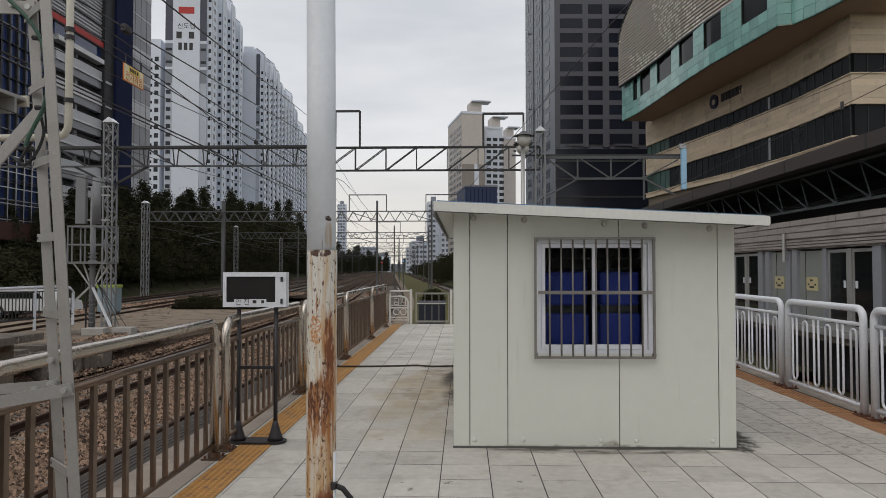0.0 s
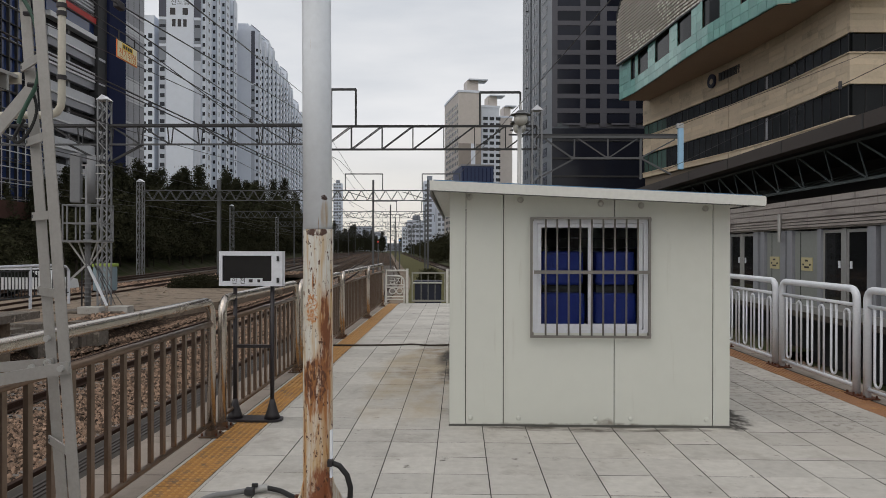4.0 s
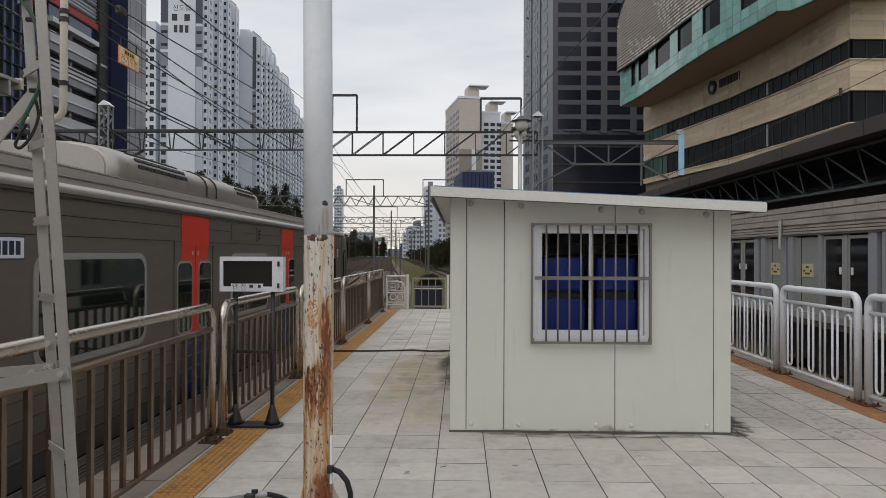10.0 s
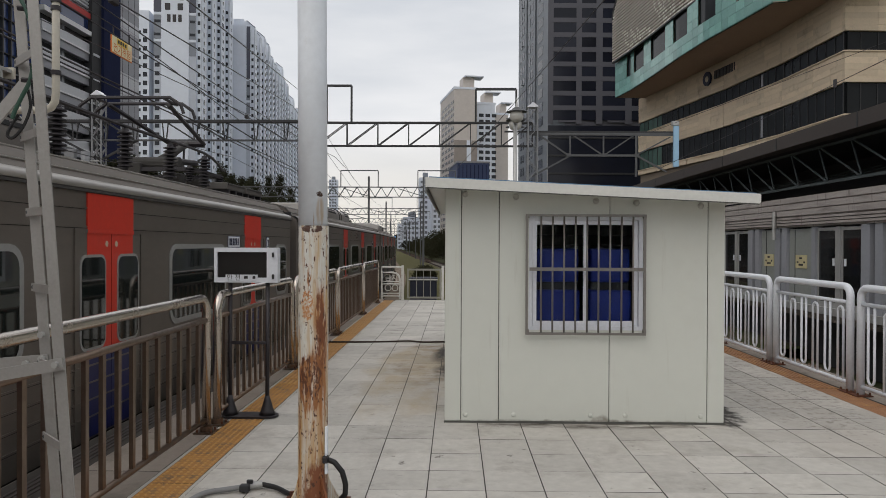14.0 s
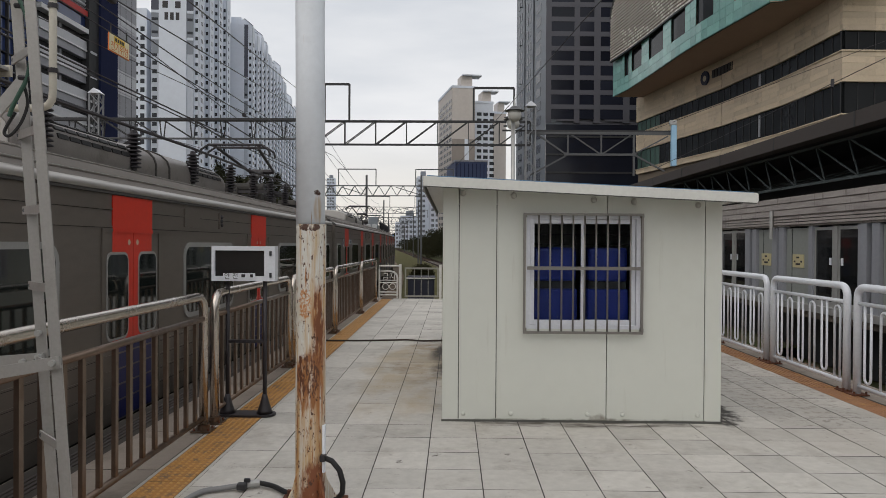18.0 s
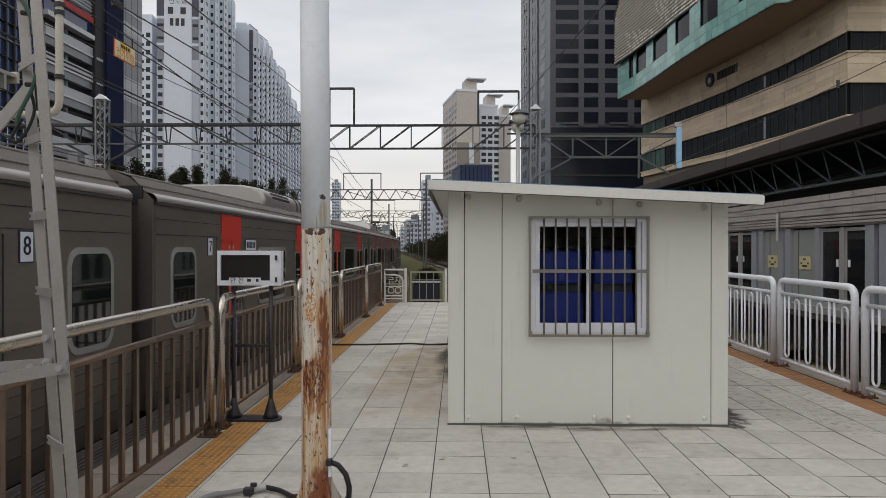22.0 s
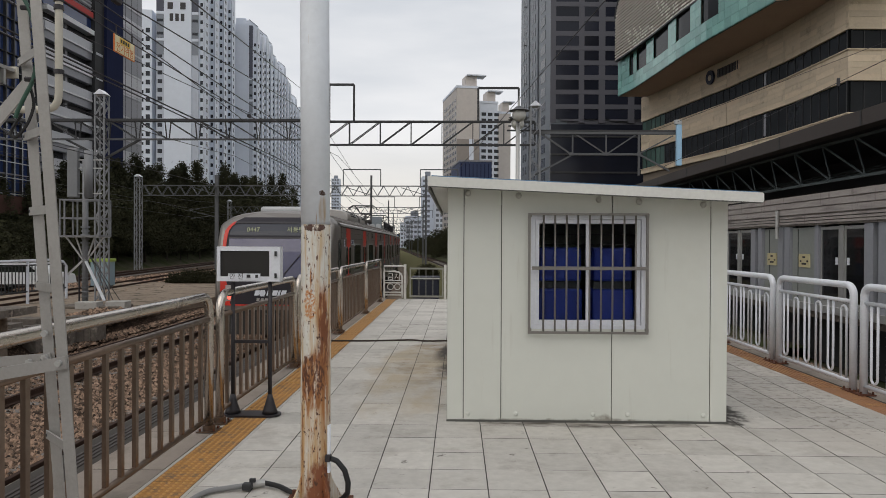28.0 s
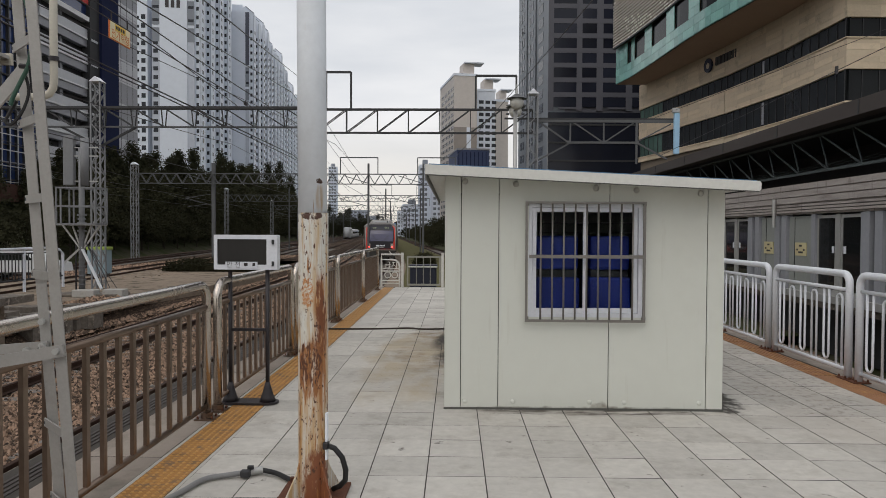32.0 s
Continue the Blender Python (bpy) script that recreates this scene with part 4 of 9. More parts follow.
def build_car(kind):
    """kind: front, rear, motor (with a pantograph) or trailer. The origin is at the car's middle on the platform's height, y ahead."""
    c = new("train_car")
    half = CAR / 2
    f_end = half + (CAB - END_DOOR) if kind == "front" else half
    r_end = -half - (CAB - END_DOOR) if kind == "rear" else -half
    y1 = f_end - 1.55 if kind == "front" else f_end
    y0 = r_end + 1.55 if kind == "rear" else r_end
    prof = body_outline()
    ring = prof + [(-x, z) for x, z in reversed(prof)]
    bm = bmesh.new()
    prism(bm, ring, y0, y1)
    part("body", bm, TRAINGREY, c, "grey stainless steel car body")
    part("floor_frame", boxes((-1.45, 1.45, y0 + 0.1, y1 - 0.1, -0.30, -0.125)), TRAINDARK, c)
    # equipment under the floor, wheels
    bm = boxes((-1.3, 1.3, -5.0, -2.4, -0.85, -0.31), (-1.25, 1.25, -1.9, 0.9, -0.8, -0.31), (-1.3, 1.3, 1.4, 4.6, -0.85, -0.31), bevel=0.03)
    part("equipment_box", bm, TRAINDARK, c)
    for yb in (-half + 3.2, half - 3.2):
        bog = part("bogie", boxes((-1.2, -1.0, yb - 1.6, yb + 1.6, -0.85, -0.6), (1.0, 1.2, yb - 1.6, yb + 1.6, -0.85, -0.6), (-1.1, 1.1, yb - 0.3, yb + 0.3, -0.8, -0.5)), TRAINDARK, c)
        for yw in (yb - 1.05, yb + 1.05):
            part("wheel", tube(bmesh.new(), [(-0.82, yw, -0.77), (-0.68, yw, -0.77)], 0.43, 20), RAILTOP, bog)
            part("wheel", tube(bmesh.new(), [(0.68, yw, -0.77), (0.82, yw, -0.77)], 0.43, 20), RAILTOP, bog)
    # gutter, shiny shoulder, beading, roof ribs
    for s in (-1, 1):
        part("gutter", boxes((s * SIDE - 0.025, s * SIDE + 0.025, y0, y1, 2.045, 2.07)), TRAINDARK, c)

        def sheet(name, outline, mt, label=""):
            """A curved roof sheet along the car."""
            bm = bmesh.new()
            lo, hi = [[bm.verts.new((s * x, yy, z)) for x, z in outline] for yy in (y0 - 0.01, y1 + 0.01)]
            for k in range(len(outline) - 1):
                bm.faces.new((lo[k], hi[k], hi[k + 1], lo[k + 1]))
            bmesh.ops.recalc_face_normals(bm, faces=bm.faces[:])
            return part(name, bm, mt, c, label, smooth=True)
        sheet("roof_shoulder", [(SIDE - 0.075 + 0.10 * math.cos(radians(q)), 2.075 + 0.095 * math.sin(radians(q))) for q in range(0, 91, 9)], ROOFSHOULDER, "bright rounded steel roof shoulder")
        sheet("roof_fascia", [(SIDE - 0.075, 2.17), (SIDE - 0.11, 2.185), (SIDE - 0.155, 2.24), (SIDE - 0.245, 2.335), (SIDE - 0.28, 2.36)], ROOFSKIN, "dull sloping roof fascia")
        for dx, z in ((0.150, 2.243), (0.268, 2.355)):
            part("roof_rib", tube(bmesh.new(), [(s * (SIDE - dx), y0, z), (s * (SIDE - dx), y1, z)], 0.011, 6), ROOFSHOULDER, c)
        bm = bmesh.new()
        up = [(s * (SIDE - a), z + 0.012) for a, z in ((0.28, 2.345), (0.45, 2.40), (0.80, 2.455), (1.2, 2.475), (SIDE + 0.001, 2.475))]
        prism(bm, up + [(x, z - 0.008) for x, z in reversed(up)], y0, y1)
        part("roof_skin", bm, ROOFSKIN, c, "dull brown-grey roof")
        for z in (1.90, 1.735, 0.52, 0.37, 0.22, 0.07):
            bead = part("beading", boxes((s * SIDE - 0.009, s * SIDE + 0.009, y0 + 0.02, y1 - 0.02, z, z + 0.016)), TRAINGREY, c)
            part("bead_groove", boxes((s * SIDE - 0.003, s * SIDE + 0.003, y0 + 0.02, y1 - 0.02, z - 0.007, z - 0.001)), TRAINDARK, bead)
    bm = boxes(*[(-0.55, 0.55, y0 + 0.4 + i * 0.62, y0 + 0.43 + i * 0.62, 2.43, 2.495) for i in range(int((y1 - y0 - 0.8) / 0.62))])
    part("roof_corrugation", bm, TRAINDARK, c)
    ys = [half - END_DOOR - PITCH * j for j in range(4)]
    for s in (-1, 1):
        X = s * SIDE

        def slab(name, a, b, z0, z1, mt, deep=0.008, under=c, bevel=0.0, label=""):
            return part(name, boxes((X - deep, X + deep, a, b, z0, z1), bevel=bevel), mt, under, label)
        for j, yd in enumerate(ys):
            # a recessed frame, two leaves with tall windows, the red panel over the door
            d = part("door", boxes((X - 0.02, X + 0.014, yd - 0.63, yd - 0.595, -0.1, 1.72), (X - 0.02, X + 0.014, yd + 0.595, yd + 0.63, -0.1, 1.72), (X - 0.02, X + 0.014, yd - 0.63, yd + 0.63, 1.69, 1.725)), TRAINGREY, c, "sliding door pair in red and blue")
            for side in (-1, 1):
                a, b = (yd - 0.595, yd - 0.006) if side < 0 else (yd + 0.006, yd + 0.595)
                ra, rb = (a + 0.17, b) if side < 0 else (a, b - 0.17)
                slab("leaf_upper", ra, rb, 0.62, 1.69, RED, 0.006, d)
                slab("leaf_lower", ra, rb, -0.1, 0.62, BLUE, 0.006, d)
                slab("leaf_edge", min(a, ra) if side < 0 else rb, ra if side < 0 else b, -0.1, 1.69, TRAINGREY, 0.004, d)
                wa, wb = (yd - 0.545, yd - 0.105) if side < 0 else (yd + 0.105, yd + 0.545)
                bm = bmesh.new()
                prism(bm, rounded(wa, wb, 0.66, 1.50, 0.09), X - 0.011, X + 0.011, "x")
                part("door_window_rim", bm, TRAINRIM, d)
                bm = bmesh.new()
                prism(bm, rounded(wa + 0.022, wb - 0.022, 0.685, 1.475, 0.075), X - 0.014, X + 0.014, "x")
                part("door_window", bm, TRAINGLASS, d)
                bm = bmesh.new()
                bmesh.ops.create_circle(bm, cap_ends=True, segments=12, radius=0.028, matrix=Matrix.Translation((X + s * 0.008, yd + side * 0.09, 1.595)) @ Matrix.Rotation(radians(90), 4, "Y"))
                part("sticker", bm, CREAM, d)
            for q in (-0.60, 0.60):
                slab("frame_gap", yd + q - 0.012, yd + q + 0.012, -0.1, 1.70, RUBBER, 0.006, d)
            slab("door_seam", yd - 0.006, yd + 0.006, -0.1, 1.69, RUBBER, 0.003, d)
            slab("door_header", yd - 0.43, yd + 0.43, 1.686, 1.7265, RED, 0.0162, d)
            slab("red_panel", yd - 0.43, yd + 0.43, 1.727, 2.04, RED, 0.0105)
        spans = [(yd - PITCH / 2 - 0.93, yd - PITCH / 2 + 0.93) for yd in ys[:3]]
        if kind != "front":
            spans.append((half - 1.09, half - 0.36))
        if kind != "rear":
            spans.append((-half + 0.40, -half + 1.13))
        for a, b in spans:
            bm = bmesh.new()
            prism(bm, rounded(a - 0.015, b + 0.015, 0.685, 1.595, 0.17), X - 0.012, X + 0.012, "x")
            w = part("side_window", bm, TRAINRIM, c, "wide dark window in a bright rim")
            bm = bmesh.new()
            prism(bm, rounded(a + 0.045, b - 0.045, 0.745, 1.54, 0.12), X - 0.016, X + 0.016, "x")
            part("pane", bm, TRAINGLASS, w)
        # vents and lamps on the upper side
        for yv, wv in ((-0.70, 0.24), (0.36, 0.07)):
            v = slab("side_box", yv - wv, yv + wv, 1.78, 2.0, TRAINGREY, 0.02)
            if wv < 0.1:
                for k in range(3):
                    bm = bmesh.new()
                    bmesh.ops.create_uvsphere(bm, u_segments=8, v_segments=5, radius=0.028, matrix=Matrix.Translation((X + s * 0.02, yv, 1.835 + k * 0.055)))
                    part("side_lamp", bm, BLACK, v)
        if kind in ("front", "rear"):
            slab("destination_display", ys[0] - 2.55, ys[0] - 2.0, 1.77, 1.98, BLACK, 0.014)
            if s > 0 and kind == "front":
                words("서동탄", 0.13, AMBER, c, Matrix.Translation((X + 0.017, ys[0] - 2.275, 1.875)) @ Matrix.Rotation(radians(90), 4, "Z") @ Matrix.Rotation(radians(90), 4, "X"), "display_lettering")
        # plates by the end doors, with the car's number as bars
        for yp, wide in ((ys[0] - 0.95, True), (ys[3] + 0.95, True), (ys[0] + 0.86, False), (ys[3] - 0.86, False)):
            if wide:
                slab("plate_edge", yp - 0.26, yp + 0.26, 1.545, 1.715, BLUE, 0.007)
                p = slab("number_plate", yp - 0.25, yp + 0.25, 1.555, 1.705, WHITEPAINT, 0.01)
                for k in range(6):
                    part("number_bar", boxes((X - 0.012, X + 0.012, yp - 0.212 + k * 0.073, yp - 0.160 + k * 0.073, 1.58, 1.68)), NAVY, p)
            else:
                slab("plate_edge", yp - 0.085, yp + 0.085, 1.48, 1.72, BLUE, 0.007)
                slab("car_plate", yp - 0.075, yp + 0.075, 1.49, 1.71, WHITEPAINT, 0.01)
    # gangway bellows at coupled ends
    for sgn, y, cab in ((1, f_end, kind == "front"), (-1, r_end, kind == "rear")):
        if cab:
            build_cab(c, y, sgn)
        else:
            part("gangway_bellows", boxes(*[(-1.30, 1.30, min(y + sgn * k * 0.06, y + sgn * (k * 0.06 + 0.04)), max(y + sgn * k * 0.06, y + sgn * (k * 0.06 + 0.04)), -0.1, 2.20) for k in range(4)]), RUBBER, c, "dark folded gangway bellows")
            part("end_frame", boxes((-1.42, 1.42, min(y, y + sgn * 0.03), max(y, y + sgn * 0.03), 2.05, 2.24)), RUBBER, c)
            part("end_pillar", boxes((SIDE - 0.16, SIDE - 0.01, min(y, y + sgn * 0.05), max(y, y + sgn * 0.05), -0.1, 2.1)), TRAINGREY, c)
    # the air conditioner: a low arched casing with a blunt rear face, grilles on its flanks, two straps
    half_out = [(1.13, 2.365), (1.13, 2.44), (1.13, 2.54), (1.10, 2.62), (1.03, 2.69), (0.90, 2.745), (0.68, 2.785), (0.36, 2.80)]
    out = [(-x, z) for x, z in half_out] + [(x, z) for x, z in reversed(half_out)]
    bm = bmesh.new()
    rows = []
    for yy, kx, kz in ((-3.42, 0.93, 0.90), (-3.37, 0.965, 0.965), (-3.26, 0.99, 0.992), (-3.12, 1, 1), (1.7, 1, 1), (1.95, 0.97, 0.93), (2.12, 0.90, 0.72), (2.2, 0.82, 0.35)):
        rows.append([bm.verts.new((x * kx, yy, 2.44 + (z - 2.44) * kz)) for x, z in out])
    for a, b in zip(rows, rows[1:]):
        for k in range(len(out) - 1):
            bm.faces.new((a[k], a[k + 1], b[k + 1], b[k]))
    bm.faces.new(rows[0])
    bm.faces.new(rows[-1][::-1])
    bmesh.ops.recalc_face_normals(bm, faces=bm.faces[:])
    u = part("air_conditioner", bm, ROOFGREY if kind == "motor" else ACSTEEL, c, "grey arched roof air conditioner", True)
    bm = bmesh.new()
    prism(bm, [(x * 0.915, 2.44 + (z - 2.44) * 0.885) for x, z in out], -3.432, -3.421)
    part("end_panel", bm, ACPANEL, u, "pale rear panel")
    for yy in (-0.75, -0.35):
        bm = bmesh.new()
        tube(bm, [(x * 1.004, yy, z + 0.002) for x, z in out], 0.016, 6)
        part("unit_strap", bm, TRAINDARK, u)
    for y_mid, n in ((-2.15, 7), (1.15, 5)):
        for s in (-1, 1):
            bm = bmesh.new()
            for k in range(n):
                for xq, zq, tilt in ((1.122, 2.57, 12), (1.083, 2.645, 38), (0.975, 2.718, 62)):
                    slot = bmesh.ops.create_cube(bm, size=1.0)["verts"]
                    m = Matrix.Translation((s * xq, y_mid + (k - (n - 1) / 2) * 0.205, zq)) @ Matrix.Rotation(radians(-s * tilt), 4, "Y") @ Matrix.Diagonal((0.024, 0.17, 0.044, 1.0))
                    bmesh.ops.transform(bm, matrix=m, verts=slot)
            part("vent_grille", bm, RUBBER, u, "rows of black slots")
    for yy in (6.2, -6.3):
        part("roof_cover", boxes((-0.25, 0.25, yy - 0.3, yy + 0.3, 2.46, 2.54), bevel=0.02), ROOFGREY, c)
    if kind == "motor":
        build_pantograph(c, half - 2.75, False)
        build_pantograph(c, -half + 2.45, True)
        build_roof_gear(c)
    return c


def ribbed(x, y, z0, z1, ribs, core, rim, seg=12):
    """A ribbed insulator as one turned body."""
    bm = bmesh.new()
    step = (z1 - z0) / (ribs + 1)
    prof = [(core, z0)]
    for k in range(ribs):
        z = z0 + (k + 0.5) * step
        prof += [(core, z), (rim, z + step * 0.15), (rim, z + step * 0.40), (core * 1.2, z + step * 0.75)]
    prof.append((core, z1))
    rows = [[bm.verts.new((x + r * math.cos(2 * math.pi * i / seg), y + r * math.sin(2 * math.pi * i / seg), z)) for i in range(seg)] for r, z in prof]
    for a, b in zip(rows, rows[1:]):
        for i in range(seg):
            bm.faces.new((a[i], a[(i + 1) % seg], b[(i + 1) % seg], b[i]))
    bm.faces.new(rows[0][::-1])
    bm.faces.new(rows[-1])
    return bm


def build_roof_gear(c):
    """Along the roof's edge of a motor car: ribbed insulators under a busbar, low boxes on feet at both ends, arched boxes at the rear."""
    stands = (-5.8, -4.55, -3.1, -1.35, 0.45, 2.1, 3.4, 4.6, 5.8)
    gear = part("busbar", tube(bmesh.new(), smooth_path([(1.10, -7.0, 2.74), (1.14, -5.8, 2.90), (1.14, -3.1, 2.88), (1.14, 0.45, 2.90), (1.14, 3.4, 2.88), (1.14, 5.8, 2.90), (1.0, 7.0, 2.78)], 4), 0.02, 6), BLACK, c, "black busbar on ribbed insulators")
    one = None
    for yy in stands:
        m = pose(1.14, yy, 2.44)
        if one is None:
            one = part("insulator", ribbed(0, 0, -0.03, 0.42, 9, 0.034, 0.082), BLACK, gear)
            one.matrix_basis = m
        else:
            again(one, "insulator", gear, m)
    for ya, yb in ((7.1, 8.05), (8.15, 9.15), (-7.65, -6.7), (-6.6, -5.95)):
        bx = part("resistor_box", boxes((0.66, 1.04, ya, yb, 2.49, 2.60), bevel=0.012), TRAINROOFBOX, c, "low dull grey box on feet")
        for k in range(3):
            yk = ya + 0.12 + (yb - ya - 0.24) * k / 2
            part("foot", boxes((0.70, 1.04, yk - 0.04, yk + 0.04, 2.38, 2.49)), BLACK, bx)
        part("box_lip", boxes((1.04, 1.055, ya + 0.05, yb - 0.05, 2.565, 2.588)), TRAINDARK, bx)
    for xa, xb, ya, yb, top in ((0.72, 1.08, -8.02, -7.75, 2.74), (0.52, 0.78, -9.2, -8.99, 2.66), (0.84, 1.10, -9.2, -8.99, 2.66), (0.15, 0.38, -8.3, -7.9, 2.72)):
        b = bmesh.new()
        r = (xb - xa) / 2
        prism(b, [(xa, 2.37), (xb, 2.37)] + [((xa + xb) / 2 + r * math.cos(radians(q)), top - r * 0.6 + r * 0.6 * math.sin(radians(q))) for q in range(0, 181, 20)], ya, yb)
        part("arched_box", b, KTXWHITE, c, "pale arched equipment box")
    part("drive_drum", tube(bmesh.new(), [(-0.35, -6.7, 2.86), (-0.35, -5.6, 2.86)], 0.16, 14), BLACK, c)
    for yy in (6.6, 7.4, 8.2, 8.8, -8.6, -7.2):
        part("roof_fitting", boxes((-0.15 - 0.3 * math.sin(yy * 3), 0.15 - 0.3 * math.sin(yy * 3), yy - 0.14, yy + 0.14, 2.55, 2.80 + 0.05 * math.sin(yy * 5)), bevel=0.02), TRAINDARK, c)
    for x in (-0.95, -0.55):
        part("cable_run", tube(bmesh.new(), smooth_path([(x, 5.8, 2.6), (x, 6.6, 2.72), (x * 0.6, 7.6, 2.66), (x * 0.5, 8.8, 2.72)]), 0.025, 6), BLACK, c)


def rounded(a, b, z0, z1, r, n=4):
    pts = []
    for cx, cz, s in ((b - r, z1 - r, 0), (a + r, z1 - r, 90), (a + r, z0 + r, 180), (b - r, z0 + r, 270)):
        pts += arc(cx, cz, r, s, s + 90, n)
    return pts


def build_cab(c, y, s):
    """The rounded cab: y is its tip at the bumper, s its way (1 ahead, -1 behind)."""
    prof = body_outline()
    ring = prof + [(-x, z) for x, z in reversed(prof)]
    NOSE = [(0.0, 0.10), (0.5, 0.12), (1.0, 0.17), (1.4, 0.26), (1.7, 0.38), (1.9, 0.50), (2.07, 0.66), (2.2, 0.83), (2.3, 0.98), (2.38, 1.14), (2.44, 1.30), (2.49, 1.45)]

    def nose(z):
        """How far behind the tip the face lies at a height."""
        for (za, na), (zb, nb) in zip(NOSE, NOSE[1:]):
            if z <= zb:
                return na + (nb - na) * max(0.0, (z - za) / (zb - za))
        return NOSE[-1][1]

    bm = bmesh.new()
    rows = []
    fine = [(-x, z) for x, z in ((SIDE, -0.12), (SIDE, 0.5), (SIDE, 1.0), (SIDE, 1.4), (SIDE, 1.8), (SIDE, 1.95), (SIDE, 2.07), (SIDE - 0.06, 2.15), (SIDE - 0.15, 2.24), (SIDE - 0.26, 2.33), (SIDE - 0.45, 2.405), (SIDE - 0.8, 2.46), (SIDE - 1.2, 2.485))]
    fine = fine + [(-x, z) for x, z in reversed(fine)]
    for g, kx in ((0.0, 1.0), (0.3, 1.0), (0.55, 0.998), (0.72, 0.99), (0.84, 0.975), (0.92, 0.955), (0.97, 0.93), (1.0, 0.885)):
        row = []
        for x, z in fine:
            n = nose(z)
            row.append(bm.verts.new((x * kx, y - s * (1.55 + (n - 1.55) * g), z - 0.05 * max(0.0, z - 1.9) * g)))
        rows.append(row)
    k = len(fine)
    for a, b in zip(rows, rows[1:]):
        for i in range(k):
            bm.faces.new((a[i], a[(i + 1) % k], b[(i + 1) % k], b[i]))
    bm.faces.new(rows[0])
    bm.faces.new(rows[-1][::-1])
    bmesh.ops.recalc_face_normals(bm, faces=bm.faces[:])
    cab = part("cab", bm, CABSHELL, c, "rounded silver driver's cab", smooth=True)

    def face_y(z, off=0.0, x=0.0):
        return y - s * (nose(z) - off - 0.10 * (1 - (x / 1.37) ** 2))

    def strips(name, rows_, off, mt, under, label="", thick=0.03):
        """A sheet that follows the bowed face, row by row: (z, x0, x1)."""
        b = bmesh.new()
        n = 6
        prev = None
        for z, xa, xb in rows_:
            xs = [xa + (xb - xa) * q / n for q in range(n + 1)]
            cur = [b.verts.new((xx, face_y(z, off, xx), z)) for xx in xs] + [b.verts.new((xx, face_y(z, off - thick, xx), z)) for xx in reversed(xs)]
            if prev:
                for q in range(len(cur)):
                    w = (q + 1) % len(cur)
                    b.faces.new((prev[q], prev[w], cur[w], cur[q]))
            else:
                b.faces.new(cur)
            prev = cur
        b.faces.new(prev[::-1])
        bmesh.ops.recalc_face_normals(b, faces=b.faces[:])
        return part(name, b, mt, under, label)

    zs = [0.0 + i * 0.12 for i in range(20)]
    def edge(z, full):
        """Half the mask's width: its top corners are rounded."""
        return full if z < 1.85 else full - 0.42 * ((z - 1.85) / 0.45) ** 2.2
    strips("face_mask", [(z, -edge(z, 1.29), edge(z, 1.29)) for z in zs], 0.012, TRAINBLACK, cab, "dark grey front mask", thick=0.16)
    for m in (-1, 1) if s < 0 else ():
        strips("red_stripe", [(z, m * (edge(z, 1.30) - (0.085 if z > 0.75 else 0.085 + 0.17 * min(1.0, (0.75 - z) / 0.45))), m * edge(z, 1.31)) for z in zs if z < 2.23], 0.022, RED, cab, thick=0.06)
    strips("windscreen", [(0.72 + i * 0.11, -1.15, 1.15) for i in range(10)], 0.022, SCREEN, cab, "windscreen with the sky's lilac reflection put into its colour")
    strips("screen_edge", [(1.715, -1.18, 1.18), (1.745, -1.18, 1.18)], 0.026, BLACK, cab)
    strips("display_glass", [(1.79 + i * 0.06, -edge(1.79 + i * 0.06, 1.16), edge(1.79 + i * 0.06, 1.16)) for i in range(6)], 0.022, DISPLAYGLASS, cab)
    strips("brow", [(2.11, -1.12, 1.12), (2.16, -1.06, 1.06)], 0.03, BLACK, cab)
    part("horn", tube(bmesh.new(), [(0.62, y - s * 1.5, 2.44), (0.62, y - s * 1.5, 2.64)], 0.06, 10, r1=0.02), BLACK, c)
    if s < 0:
        for k in range(7):
            x = -0.36 + k * 0.105
            strips("front_mark", [(0.12, x, x + 0.07), (0.19, x + 0.01, x + 0.08)], 0.026, TRAINSHINE, cab)
        part("cab_air_unit", boxes((-0.78, 0.78, y + 1.95, y + 4.3, 2.40, 2.63), bevel=0.08), KTXWHITE, c, "white roof air unit behind the cab")
    strips("lower_stripe", [(0.0, -1.24, 1.24), (0.03, -1.24, 1.24)], 0.024, RED, cab)
    for m in (-1, 1):
        hl = strips("lamp_cluster", [(0.12 + i * 0.1, m * 0.92, m * 1.17) for i in range(5)], 0.024, TRAINSHINE, cab)
        b = bmesh.new()
        bmesh.ops.create_uvsphere(b, u_segments=12, v_segments=8, radius=0.06, matrix=Matrix.Translation((m * 1.04, face_y(0.22, 0.03), 0.22)))
        part("tail_lamp", b, TAILRED if s < 0 else BLACK, hl)
        b = tube(bmesh.new(), [(m * 0.25, face_y(0.70, 0.05), 0.70), (m * 0.75, face_y(1.32, 0.05), 1.32)], 0.012, 6)
        part("wiper", b, BLACK, cab)
    part("coupler", boxes((-0.15, 0.15, min(y - s * 0.4, y + s * 0.25), max(y - s * 0.4, y + s * 0.25), -0.5, -0.2)), TRAINDARK, c)
    part("skirt", boxes((-1.3, 1.3, min(y - s * 0.2, y - s * 0.12), max(y - s * 0.2, y - s * 0.12), -0.75, -0.02)), TRAINDARK, c)
